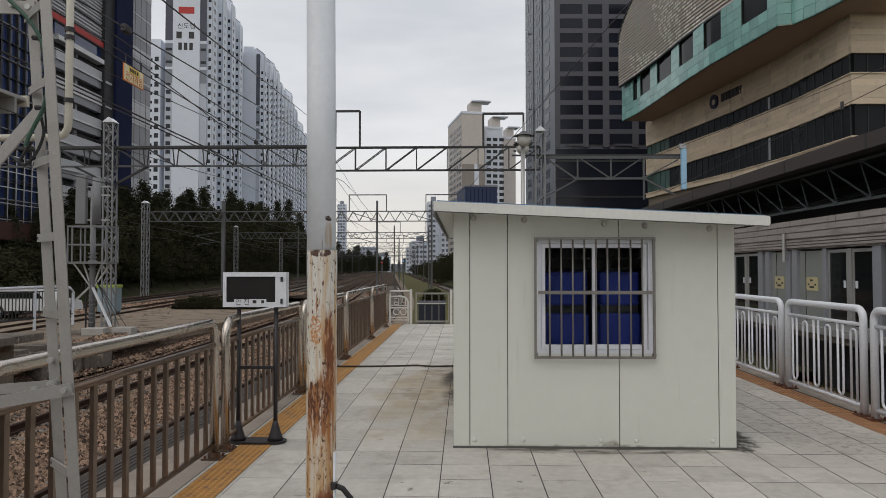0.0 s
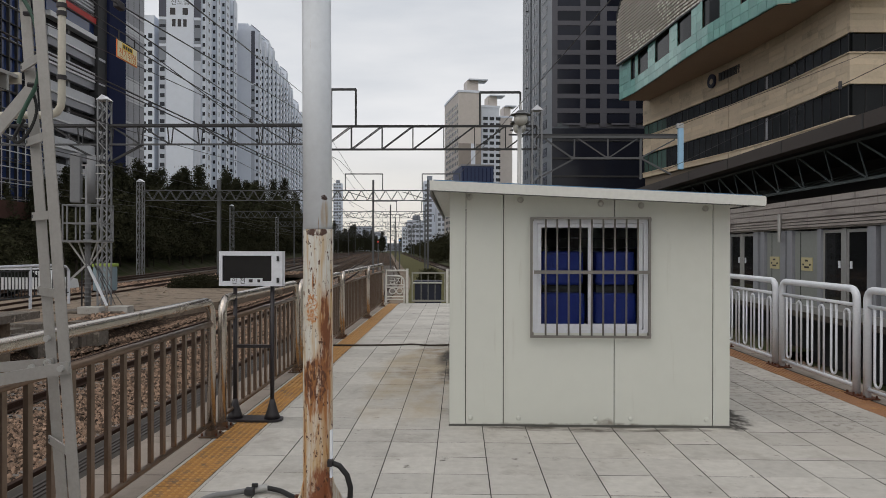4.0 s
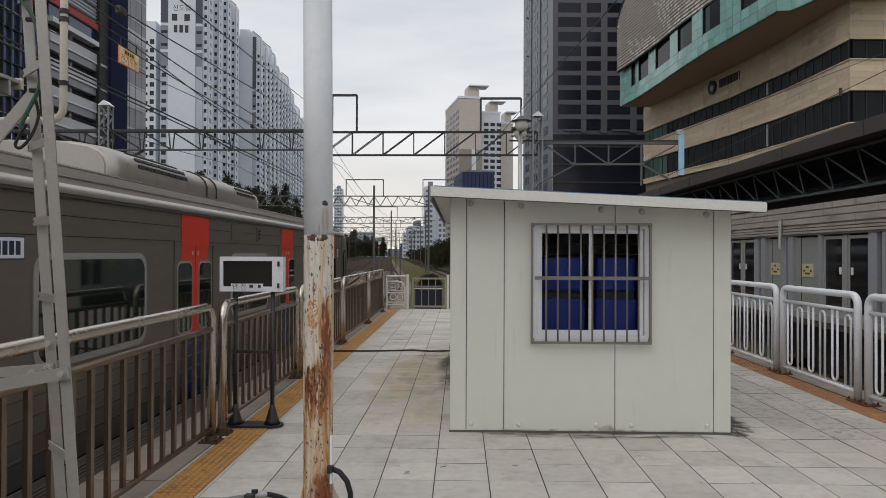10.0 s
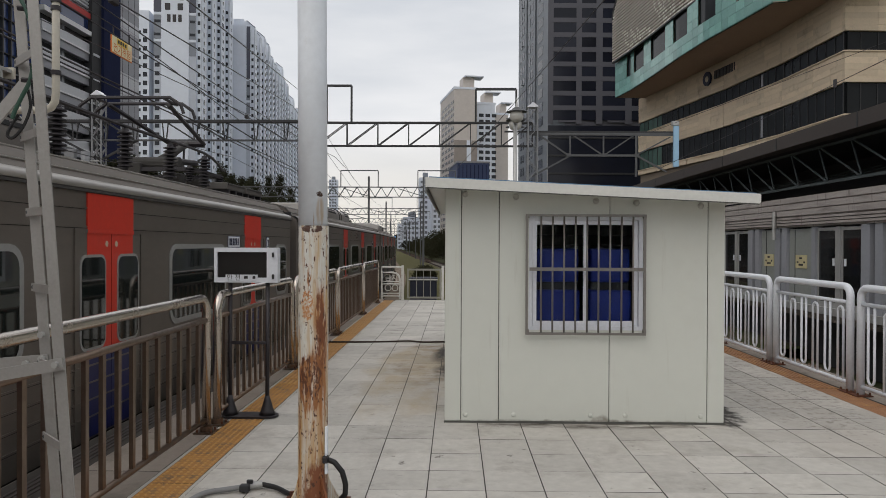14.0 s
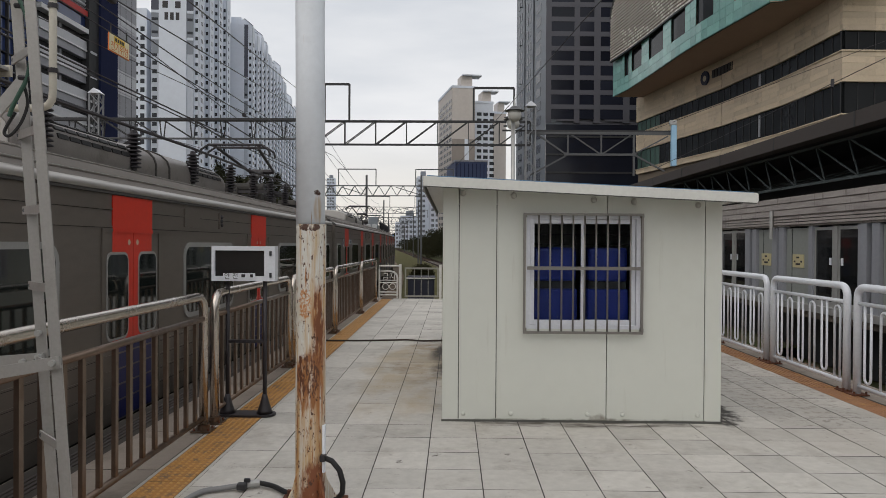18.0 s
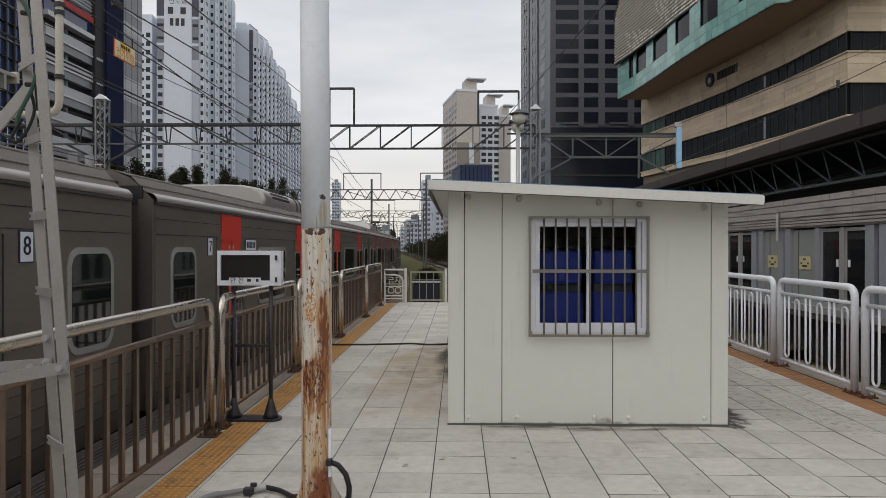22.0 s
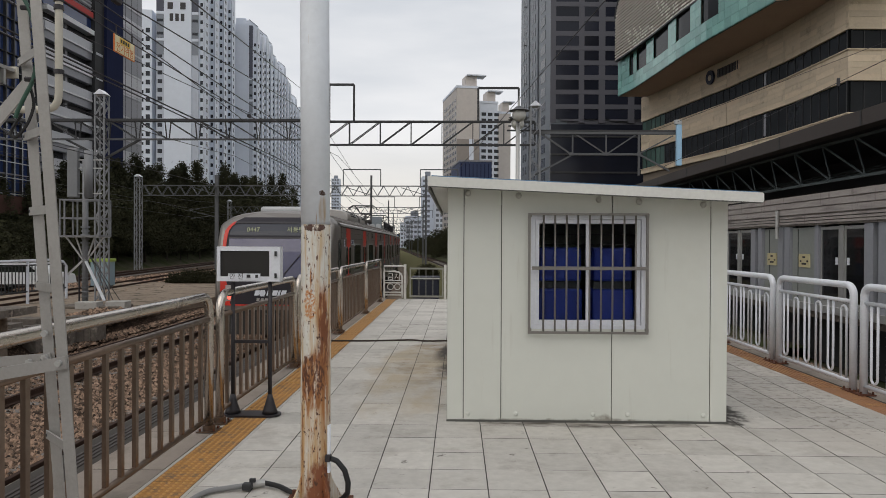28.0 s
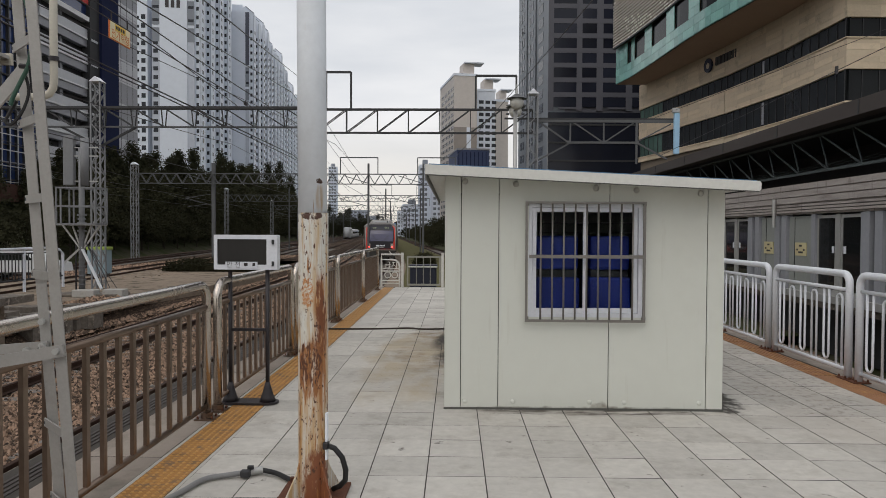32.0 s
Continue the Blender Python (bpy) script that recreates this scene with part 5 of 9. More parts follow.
    # the cab's side door: a dark rounded opening in a proud steel rim
    for m in (-1, 1):
        X = m * (SIDE - 0.002)
        ya, yb = sorted((y - s * 1.62, y - s * 1.02))
        b = bmesh.new()
        prism(b, rounded(ya, yb, -0.08, 1.74, 0.12), X - 0.012, X + 0.012, "x")
        dr = part("cab_door", b, TRAINGREY, cab)
        b = bmesh.new()
        prism(b, rounded(ya + 0.045, yb - 0.045, -0.06, 1.70, 0.10), X - 0.016, X + 0.016, "x")
        part("door_shadow", b, TRAINDARK, dr)
        b = bmesh.new()
        prism(b, rounded(ya + 0.11, yb - 0.13, 0.55, 1.60, 0.07), X - 0.020, X + 0.020, "x")
        part("door_window", b, TRAINGLASS, dr)
        part("window_post", boxes((X - 0.024, X + 0.024, (ya + yb) / 2 - 0.012, (ya + yb) / 2 + 0.012, 0.55, 1.60)), TRAINRIM, dr)
        for q in (ya - 0.05, yb + 0.03):
            part("grab_rail", tube(bmesh.new(), [(X + m * 0.03, q, 0.2), (X + m * 0.05, q, 0.3), (X + m * 0.05, q, 0.85), (X + m * 0.03, q, 0.95)], 0.012, 6), TRAINSHINE, dr)
        part("end_seam", boxes((X - 0.006, X + 0.006, y - s * 1.72 - 0.012, y - s * 1.72 + 0.012, -0.1, 2.12)), TRAINDARK, cab)
    if s < 0:
        # the run's number and goal in amber lamps
        for txt, x in (("0447", -0.55), ("서동탄", 0.55)):
            words(txt, 0.17, AMBER, cab, Matrix.Translation((x, face_y(1.94, 0.045), 1.94)) @ Matrix.Rotation(radians(90 - 18), 4, "X"), "display_lettering")
        # maker's mark as plain shapes
        for x, w in ((-0.42, 0.11), (-0.11, 0.12), (0.03, 0.12), (0.17, 0.05), (0.25, 0.12)):
            strips("mark", [(0.26, x, x + w), (0.39, x + 0.04, x + w + 0.04)], 0.026, WHITEPAINT, cab)
        strips("mark", [(0.24, -0.27, -0.17), (0.32, -0.29, -0.13), (0.40, -0.25, -0.15)], 0.026, WHITEPAINT, cab)


def build_pantograph(c, y, cabinet):
    """A single-arm pantograph: its knee leads, its collector trails 2 m behind."""
    p = part("pantograph", boxes((-0.7, 0.7, y - 0.05, y + 0.05, 2.72, 2.78), (-0.7, 0.7, y + 1.25, y + 1.35, 2.72, 2.78), (-0.7, -0.62, y - 0.05, y + 1.35, 2.72, 2.78), (0.62, 0.7, y - 0.05, y + 1.35, 2.72, 2.78)), BLACK, c, "black raised pantograph")
    lo = (0, y + 0.1, 2.8)
    knee = (0, y + 1.55, 3.36)
    part("lower_arm", tube(bmesh.new(), [lo, knee], 0.085, 12, r1=0.055), TRAINDARK, p, "thick dark lower arm", smooth=True)
    part("arm_pivot", tube(bmesh.new(), [(-0.45, y + 0.1, 2.84), (0.45, y + 0.1, 2.84)], 0.11, 12), TRAINDARK, p)
    for x in (-0.28, 0.28):
        part("spring", tube(bmesh.new(), [(x, y + 0.15, 2.9), (x, y + 1.2, 2.98)], 0.05, 8), BLACK, p)
    part("knee_joint", tube(bmesh.new(), [(-0.3, y + 1.55, 3.36), (0.3, y + 1.55, 3.36)], 0.06, 8), BLACK, p)
    for x in (-0.3, 0.3):
        part("upper_arm", tube(bmesh.new(), [(x, y + 1.55, 3.36), (x * 1.5, y - 0.35, 3.68)], 0.034, 6), BLACK, p)
    part("steering_rod", tube(bmesh.new(), [(0.1, y + 1.1, 2.85), (0.05, y + 1.3, 3.3)], 0.02, 6), BLACK, p)
    for dy in (-0.25, 0.2):
        q = y - 0.35 + dy
        pts = [(-0.78, q, 3.50), (-0.74, q, 3.62), (-0.58, q, 3.73), (0.58, q, 3.73), (0.74, q, 3.62), (0.78, q, 3.50)]
        part("collector_bar", tube(bmesh.new(), pts, 0.026, 6), BLACK, p)
    for x in (-0.5, 0.5):
        part("collector_link", bar(bmesh.new(), (x, y - 0.62, 3.71), (x, y - 0.13, 3.71), 0.03), BLACK, p)
    for yy in (y - 0.05, y + 1.3):
        for x in (-0.66, 0.66):
            part("insulator", ribbed(x, yy, 2.55, 2.80, 6, 0.035, 0.075, 10), BLACK, p)
    if cabinet:
        part("roof_cabinet", boxes((0.62, 1.14, y - 2.1, y - 1.75, 2.38, 3.06), bevel=0.02), CABINET, c, "pale grey equipment cabinet on the roof")


# how far the train's tip is along the track, second by second
TRAIN_ROWS = ((0, -3.0), (3.0, -3.0), (4, -2.5), (5, -1.1), (6, 1.2), (7, 4.5), (7.6, 7.0), (8, 8.9), (9, 13.95), (9.6, 17.5), (10, 20.0), (11, 26.85), (12, 34.4), (13, 42.7), (14, 51.7), (15, 61.4), (16, 71.9), (17, 83.4), (17.4, 88.06), (17.6, 90.43), (18, 94.9), (19, 106.3), (20, 117.7), (21, 129.05), (22, 140.38), (23, 151.82), (24, 163.2), (24.5, 168.76), (25, 174.5), (26, 185.9), (27, 197.25), (27.5, 203.0), (28, 208.7), (29, 220.0), (30, 231.5), (31, 243.0), (32, 254.5))
TRACK_X = -4.75


def on_track(d, cx=TRACK_X):
    """The pose of a car whose middle lies d metres along the track."""
    x0, x1 = cx - bend(d - 6.5), cx - bend(d + 6.5)
    return pose((x0 + x1) / 2, d, 0, 0, 0, math.degrees(math.atan2(x0 - x1, 13.0)))


def build_train():
    proto = {}
    cars = []
    kinds = ["front", "trailer", "motor", "trailer", "motor", "trailer", "trailer", "trailer", "motor", "rear"]
    for i, k in enumerate(kinds):
        if k not in proto:
            proto[k] = build_car(k)
            car = proto[k]
        else:
            car = copy_thing(proto[k], pose(0, 0, 0))
        tagged(car, {"front": "grey commuter train car with a driver's cab leading", "rear": "last grey commuter train car with lit red tail lamps", "motor": "grey commuter train car with red doors and a pantograph", "trailer": "grey commuter train car with red doors"}[k], "train car", "cars of the train")
        mid = -2.6 - 3 * PITCH / 2 - i * (CAR + GAP)
        cars.append((car, mid))
    X = SIDE
    half = CAR / 2
    # the sixth car has a fresh white panel, the seventh a sign for mild cooling
    for o in cars[5][0].children_recursive:
        if o.name.startswith("end_panel"):
            o.data = o.data.copy()
            o.data.materials[0] = ACWHITE
            o["label"] = "fresh white rear panel"
    on_side = Matrix.Rotation(radians(90), 4, "Z") @ Matrix.Rotation(radians(90), 4, "X")
    sign = part("cooling_sign", boxes((X - 0.004, X + 0.009, -1.62, -1.31, 1.64, 1.765), bevel=0.004), SIGNSKY, cars[6][0], "pale blue plastic sign")
    words("약냉방칸", 0.062, NAVY, sign, Matrix.Translation((X + 0.011, -1.465, 1.715)) @ on_side, "sign_lettering")
    part("sign_bar", boxes((X + 0.008, X + 0.011, -1.58, -1.35, 1.658, 1.672)), NAVY, sign)
    for i, (car, mid) in enumerate(cars):
        for yp in (half - END_DOOR + 0.86, -half + END_DOOR - 0.86):
            words(str(i + 1), 0.20 if i < 9 else 0.15, NAVY, car, Matrix.Translation((X + 0.013, yp, 1.60)) @ Matrix.Rotation(radians(90), 4, "Z") @ Matrix.Rotation(radians(90), 4, "X"), "car_lettering")
    return cars


# ---- masts, beams and wires ----
def lattice_mast(x, y, z0, z1, w, group="catenary masts", mat=None):
    t = thing("lattice_mast", pose(x, y, z0), "grey steel lattice mast of the overhead line", "mast", group)
    H = z1 - z0
    h = w / 2
    for sx in (-h, h):
        for sy in (-h, h):
            part("leg", bar(bmesh.new(), (sx, sy, 0), (sx, sy, H), 0.06), mat or LATTICE, t)
    n = int(H / (w * 1.1))
    bm = bmesh.new()
    for i in range(n):
        za, zb = H * i / n, H * (i + 1) / n
        s = 1 if i % 2 else -1
        for q in (-h, h):
            bar(bm, (-h * s, q, za), (h * s, q, zb), 0.035)
            bar(bm, (q, -h * s, za), (q, h * s, zb), 0.035)
    part("lacing", bm, mat or LATTICE, t)
    bm = bmesh.new()
    prism(bm, [(-h - 0.06, H), (h + 0.06, H), (0, H + 0.22)], -h - 0.06, h + 0.06)
    part("cap", bm, WHITEPAINT, t)
    return t


def beam(x0, x1, y, zb, zt, panel, group="catenary beams", mat=None, zigzag=True, thick=0.075, arms=(), flip=False):
    t = thing("catenary_beam", pose(x0, y, zb), "steel truss beam across the tracks", "truss beam", group)
    mt = mat or MAST
    L, H = x1 - x0, zt - zb
    for dy in (-0.12, 0.12):
        part("top_chord", bar(bmesh.new(), (0, dy, H), (L, dy, H), thick * (1.4 if flip else 1)), mt, t)
        part("bottom_chord", bar(bmesh.new(), (0, dy, 0), (L, dy, 0), thick * (0.6 if flip else 0.85)), MAST if flip else mt, t)
    n = max(1, round(L / panel))
    bm = bmesh.new()
    for i in range(n):
        a, b = L * i / n, L * (i + 1) / n
        for dy in (-0.12, 0.12):
            if zigzag:
                m = (a + b) / 2
                bar(bm, (a, dy, 0), (m, dy, H), thick * 0.6)
                bar(bm, (m, dy, H), (b, dy, 0), thick * 0.6)
            else:
                bar(bm, (a, dy, H if flip else 0), (b, dy, 0 if flip else H), thick * 0.6)
                bar(bm, (b, dy, 0), (b + dy * (0.7 if flip else 0), dy, H), thick * 0.55)
        bar(bm, (b, -0.12, H), (b, 0.12, H), thick * 0.5)
    part("web", bm, mt, t)
    for xa, xb, hh in arms:
        bm = bmesh.new()
        bar(bm, (xa - x0, 0, H), (xa - x0, 0, H + hh), 0.08)
        bar(bm, (xa - x0, 0, H + hh), (xb - x0, 0, H + hh), 0.09)
        bar(bm, (xb - x0, 0, H), (xb - x0, 0, H + hh), 0.08)
        part("top_frame", bm, mt, t)
    return t


def build_overhead():
    lattice_mast(-15.5, 30, -1.4, 8.0, 0.40)
    lattice_mast(3.3, 30, -1.4, 7.5, 0.40)
    beam(-6.02, 3.3, 30, 5.85, 6.85, 1.32, zigzag=False, mat=DARKSTEEL, thick=0.06, arms=((-5.57, -4.5, 1.6), (0.86, 2.6, 1.45)))
    lb = beam(-20.5, -6.02, 30, 6.08, 6.9, 1.32, zigzag=False, mat=DARKSTEEL, flip=True)
    for x in (-13.8, -17.1):
        part("knee_strut", bar(bmesh.new(), (-15.4 + 20.5, 0, -0.85), (x + 20.5, 0, 0), 0.09), DARKSTEEL, lb)
    rb = thing("catenary_beam", pose(3.3, 30, 5.46), "grey steel truss beam across the tracks", "truss beam", "catenary beams")
    for name, a, b, w, mt in (("top_chord", (-0.2, 0.92), (6.1, 0.90), 0.11, MAST), ("chord_cover", (-1.2, 1.02), (6.1, 1.0), 0.07, DARKSTEEL), ("bottom_chord", (1.5, 0.0), (4.5, 0.0), 0.09, MAST), ("strut", (0.25, 0.9), (1.55, 0.0), 0.07, MAST), ("strut", (0.0, -0.9), (1.55, -0.05), 0.07, MAST), ("upright", (1.62, 0.0), (1.62, 0.9), 0.06, MAST), ("upright", (3.05, 0.0), (3.05, 0.9), 0.06, MAST), ("upright", (4.45, -0.9), (4.45, 0.9), 0.08, MAST), ("strut", (1.70, 0.9), (3.0, 0.03), 0.055, MAST), ("strut", (3.1, 0.03), (4.4, 0.9), 0.055, MAST), ("strut", (4.45, 0.0), (5.75, -0.7), 0.07, MAST), ("strut", (4.5, 0.05), (5.9, 0.8), 0.055, MAST)):
        part(name, bar(bmesh.new(), (a[0], 0, a[1]), (b[0], 0, b[1]), w), mt, rb)
    for x, z in ((1.55, 0.0), (3.05, 0.0), (4.45, 0.0), (0.2, 0.9)):
        part("gusset_plate", boxes((x - 0.09, x + 0.09, -0.07, -0.055, z - 0.06, z + 0.08)), MAST, rb)
    for y, xa, xb in ((63, -29.2, -2.9), (100, -33, -5), (140, -37, -8), (182, -41, -12), (230, -46, -16), (285, -52, -20)):
        beam(xa, xb, y, 5.9, 6.8, 1.1, mat=MAST, arms=[(xx, xx + 3.4, 1.5) for xx in (xb - 7.5, xb - 0.5)])
        for x in (xa, xb, (-22.1 if y == 63 else xa + 9), xb - 5.0):
            bm = bmesh.new()
            if x == xa:
                lattice_mast(x, y, -1.4, 7.6, 0.5)
            else:
                m = thing("catenary_mast", pose(x, y + 0.4, -1.4), "grey steel overhead line mast", "mast", "catenary masts")
                part("shaft", bar(bm, (0, 0, 0), (0, 0, 9.2), 0.30 if (y, x) == (63, -22.1) else 0.17), MAST, m)
                part("stay_tube", bar(bmesh.new(), (0, 0, 5.3), (-2.6, 0, 6.0), 0.05), MAST, m)
                part("steady_arm", bar(bmesh.new(), (-0.6, 0, 5.45), (-2.4, 0, 5.2), 0.04), MAST, m)
                part("stay_tube", bar(bmesh.new(), (0, 0, 6.4), (-2.6, 0, 6.0), 0.04), MAST, m)
                part("bracket", bar(bmesh.new(), (0, 0, 7.4), (-2.3, 0, 8.1), 0.06), MAST, m)


# ---- buildings ----
def block(name, m, w, d, h, wall, label, category="building"):
    """A building's Empty with its walls; x 0..w along its front, y 0..d behind it."""
    t = thing(name, m, label, category)
    part("walls", boxes((0, w, 0, d, 0, h)), wall, t)
    return t


def span_matrix(a, b, z=0.0):
    """Local x from a to b in plan, y to the left of that way, z up."""
    d = Vector((b[0] - a[0], b[1] - a[1], 0))
    return Matrix.Translation((a[0], a[1], z)) @ Matrix.Rotation(math.atan2(d.y, d.x), 4, "Z"), d.length


def build_mall():
    """The department store: stone walls with two dark window bands, a jutting green glass storey, a ribbed metal screen above."""
    bow = [(32.8, 125.5), (35.1, 111.5), (37.5, 98.0), (39.0, 84.0), (39.4, 71.3)]
    mall = thing("department_store", pose(0, 0, 0), "beige stone department store with a green glass storey jutting out", "building")
    rnd = random.Random(3)
    walls = [(a, b, "long_wall") for a, b in zip(bow, bow[1:])] + [(bow[-1], (75.0, 72.3), "end_wall")]
    for seg, (a, b, tag) in enumerate(walls):
        m, L = span_matrix(a, b)
        base = part(tag, boxes((0.6 if tag == "end_wall" else 0.0, L - (0.6 if seg == 3 else 0.0), 0.45, 6.0, -1.7, 60.0)), MALLDARK, mall)
        base.matrix_basis = m
        # stone slabs in courses, between the bands
        slab = {}
        for z0, z1, rows in ((14.2, 15.05, 1), (18.3, 21.5, 5), (23.5, 27.9, 7)):
            h = (z1 - z0) / rows
            wdt = 3.4
            for r in range(rows):
                n = math.ceil(L / wdt)
                for k in range(n):
                    x0 = k * wdt
                    if x0 + 0.4 > L:
                        continue
                    w2 = min(wdt, L - x0) - 0.014
                    key = (round(w2, 2), round(h, 3))
                    mm = pose(x0, rnd.uniform(-0.02, 0.02), z0 + r * h)
                    if key not in slab:
                        o = part("stone_slab", boxes((0, w2, 0, 0.42, 0.008, h - 0.008)), MALLSTONE, base)
                        o.matrix_basis = mm
                        slab[key] = o
                    else:
                        again(slab[key], "stone_slab", base, mm)
        # window bands: glass set back, mullions, ledge
        for z0, z1 in ((15.05, 18.3), (21.5, 23.5)):
            gb = part("glass_band", boxes((0, L, 0.30, 0.42, z0 + 0.02, z1 - 0.02)), MALLGLASS, base)
            # Panes added at the far end, coloured like the sky's reflection.
            if seg == 0:
                for q in range(5):
                    part("green_pane", boxes((0.15 + q * 1.75, 1.70 + q * 1.75, 0.27, 0.29, z0 + 0.1, z1 - 0.1)), TEALDIM, gb, "pane with a green sky reflection put into its colour")
            if seg == 2:
                part("open_blind", boxes((9.0, 9.5, 0.26, 0.29, z0 + 0.3, z1 - 0.2)), SILVERDARK, gb)
            part("ledge", boxes((-0.1, L + 0.1, -0.12, 0.44, z0 - 0.12, z0 + 0.02)), MALLSTONE, base)
            k = 0.0
            while k < L:
                part("mullion", boxes((k, k + 0.07, 0.22, 0.31, z0 + 0.02, z1 - 0.02)), DARKSTEEL, base)
                k += 1.75
    # the jutting storey
    P = [(28.0, 122.9), (29.1, 116.6), (29.9, 107.5), (30.6, 97.0), (31.4, 89.0), (32.3, 83.4), (33.1, 78.3), (33.6, 74.8), (35.0, 74.5), (36.0, 71.4), (36.9, 67.0), (39.0, 61.8)]
    back = [(43.0, 70.0), (60.0, 76.0), (60.0, 123.5)]
    bm = bmesh.new()
    prism(bm, [(x + 0.4, y) for x, y in P] + back, 28.0, 34.4, "z")
    part("jutting_storey", bm, MALLDARK, mall)
    bm = bmesh.new()
    prism(bm, [(x + 0.1, y) for x, y in P] + back, 27.55, 27.98, "z")
    part("soffit", bm, MALLSOFFIT, mall, "brown panel soffit")
    dark = ((118.1, 117.0), (114.7, 111.1), (106.8, 102.8), (98.2, 95.3), (90.6, 87.4), (80.6, 77.0))
    for (a, b) in zip(P, P[1:]):
        m, L = span_matrix(a, b)
        strip = part("green_glazing", boxes((0, L, 0.05, 0.35, 27.55, 30.0)), TEAL, mall, "green glass cladding")
        strip.matrix_basis = m
        n = max(1, round(L / 1.6))
        for k in range(n):
            x0, x1 = L * k / n, L * (k + 1) / n
            yy = a[1] + (b[1] - a[1]) * (k + 0.5) / n
            for q, (z0, z1) in enumerate(((27.6, 28.8), (28.8, 30.0), (30.0, 31.2), (31.2, 32.4), (32.4, 33.6))):
                if q >= 2 and any(d1 - 0.8 < yy < d0 + 0.8 for d0, d1 in dark):
                    if q == 2:
                        part("dark_window", boxes((x0, x1, 0.22, 0.38, 30.02, 33.58)), MALLGLASS, strip)
                    continue
                part("glass_panel", boxes((x0 + 0.025, x1 - 0.025, -0.01, 0.06, z0 + 0.02, z1 - 0.02)), TEAL, strip)
    # ribbed metal screen above
    Q = [(27.4, 122.5), (28.6, 115.0), (29.7, 106.0), (30.5, 97.0), (31.5, 89.5), (32.6, 83.0), (33.6, 76.5), (37.0, 65.0)]
    along = 0.0

    def start(z):
        """The screen's rounded end: how far along the front it begins at a height."""
        return 0.0 if z < 41 else 0.20 * (z - 41) ** 2

    for (a, b) in zip(Q, Q[1:]):
        m, L = span_matrix(a, b)
        bm, backing, pale = bmesh.new(), bmesh.new(), bmesh.new()
        for k in range(60):
            z = 33.7 + k * 0.5
            x0 = max(0.0, start(z) - along)
            if x0 > L - 0.1:
                continue
            box(backing, x0, L, 0.25, 0.6, z, z + 0.5)
            box(bm, x0, L, -0.05, 0.24, z, z + 0.30)
            for q in range(int(L * 1.1)):
                x = rnd.uniform(0.1, L - 0.9)
                g = along + x
                if x > x0 and math.sin(g * 0.35 + z * 0.5) + math.sin(g * 0.13 - z * 0.21) > 0.15:
                    box(pale, x, x + rnd.uniform(0.3, 0.9), -0.075, -0.045, z, z + 0.29)
        back_o = part("metal_screen", backing, MESHBACK, mall, "brown perforated metal screen with pale cassettes")
        back_o.matrix_basis = m
        part("screen_slats", bm, MESHMETAL, back_o)["kind"] = "stuff"
        part("pale_cassette_row", pale, MESHPALE, back_o)["kind"] = "stuff"
        edge_pts = [(start(z) - along, 0.0, z) for z in (41, 42.5, 44, 45.5, 47, 48.5, 50, 52, 54, 57) if 0.0 <= start(z) - along <= L]
        if len(edge_pts) > 1:
            part("screen_rim", tube(bmesh.new(), edge_pts, 0.22, 8), DARKSTEEL, back_o)
        part("screen_sill", boxes((0, L, -0.10, 0.3, 33.45, 33.7)), DARKSTEEL, back_o)
        along += L
    # the store's mark: a disc and plain bars
    m, L = span_matrix(bow[1], bow[2])
    sgn = thing("wall_sign", m @ pose(9.6, -0.05, 25.9), "dark blue disc and bars mounted on the stone wall", "sign")
    b = bmesh.new()
    tube(b, [(0, 0, 0), (0, -0.3, 0)], 1.0, 24)
    part("disc", b, NAVY, sgn)
    b = bmesh.new()
    tube(b, [(0.15, -0.31, -0.1), (0.15, -0.34, -0.1)], 0.42, 20)
    part("disc_centre", b, CREAM, sgn)
    for k, (w2, h2) in enumerate(((0.5, 0.7), (0.45, 0.7), (0.5, 0.7), (0.5, 0.7), (0.5, 0.7), (0.45, 0.7), (0.2, 0.7), (0.5, 0.7), (0.5, 0.7))):
        x = 1.9 + k * 0.82
        part("letter_bar", boxes((x, x + w2 * 1.2, -0.2, 0, -0.45, -0.45 + h2 * 1.6)), BLACK, sgn)


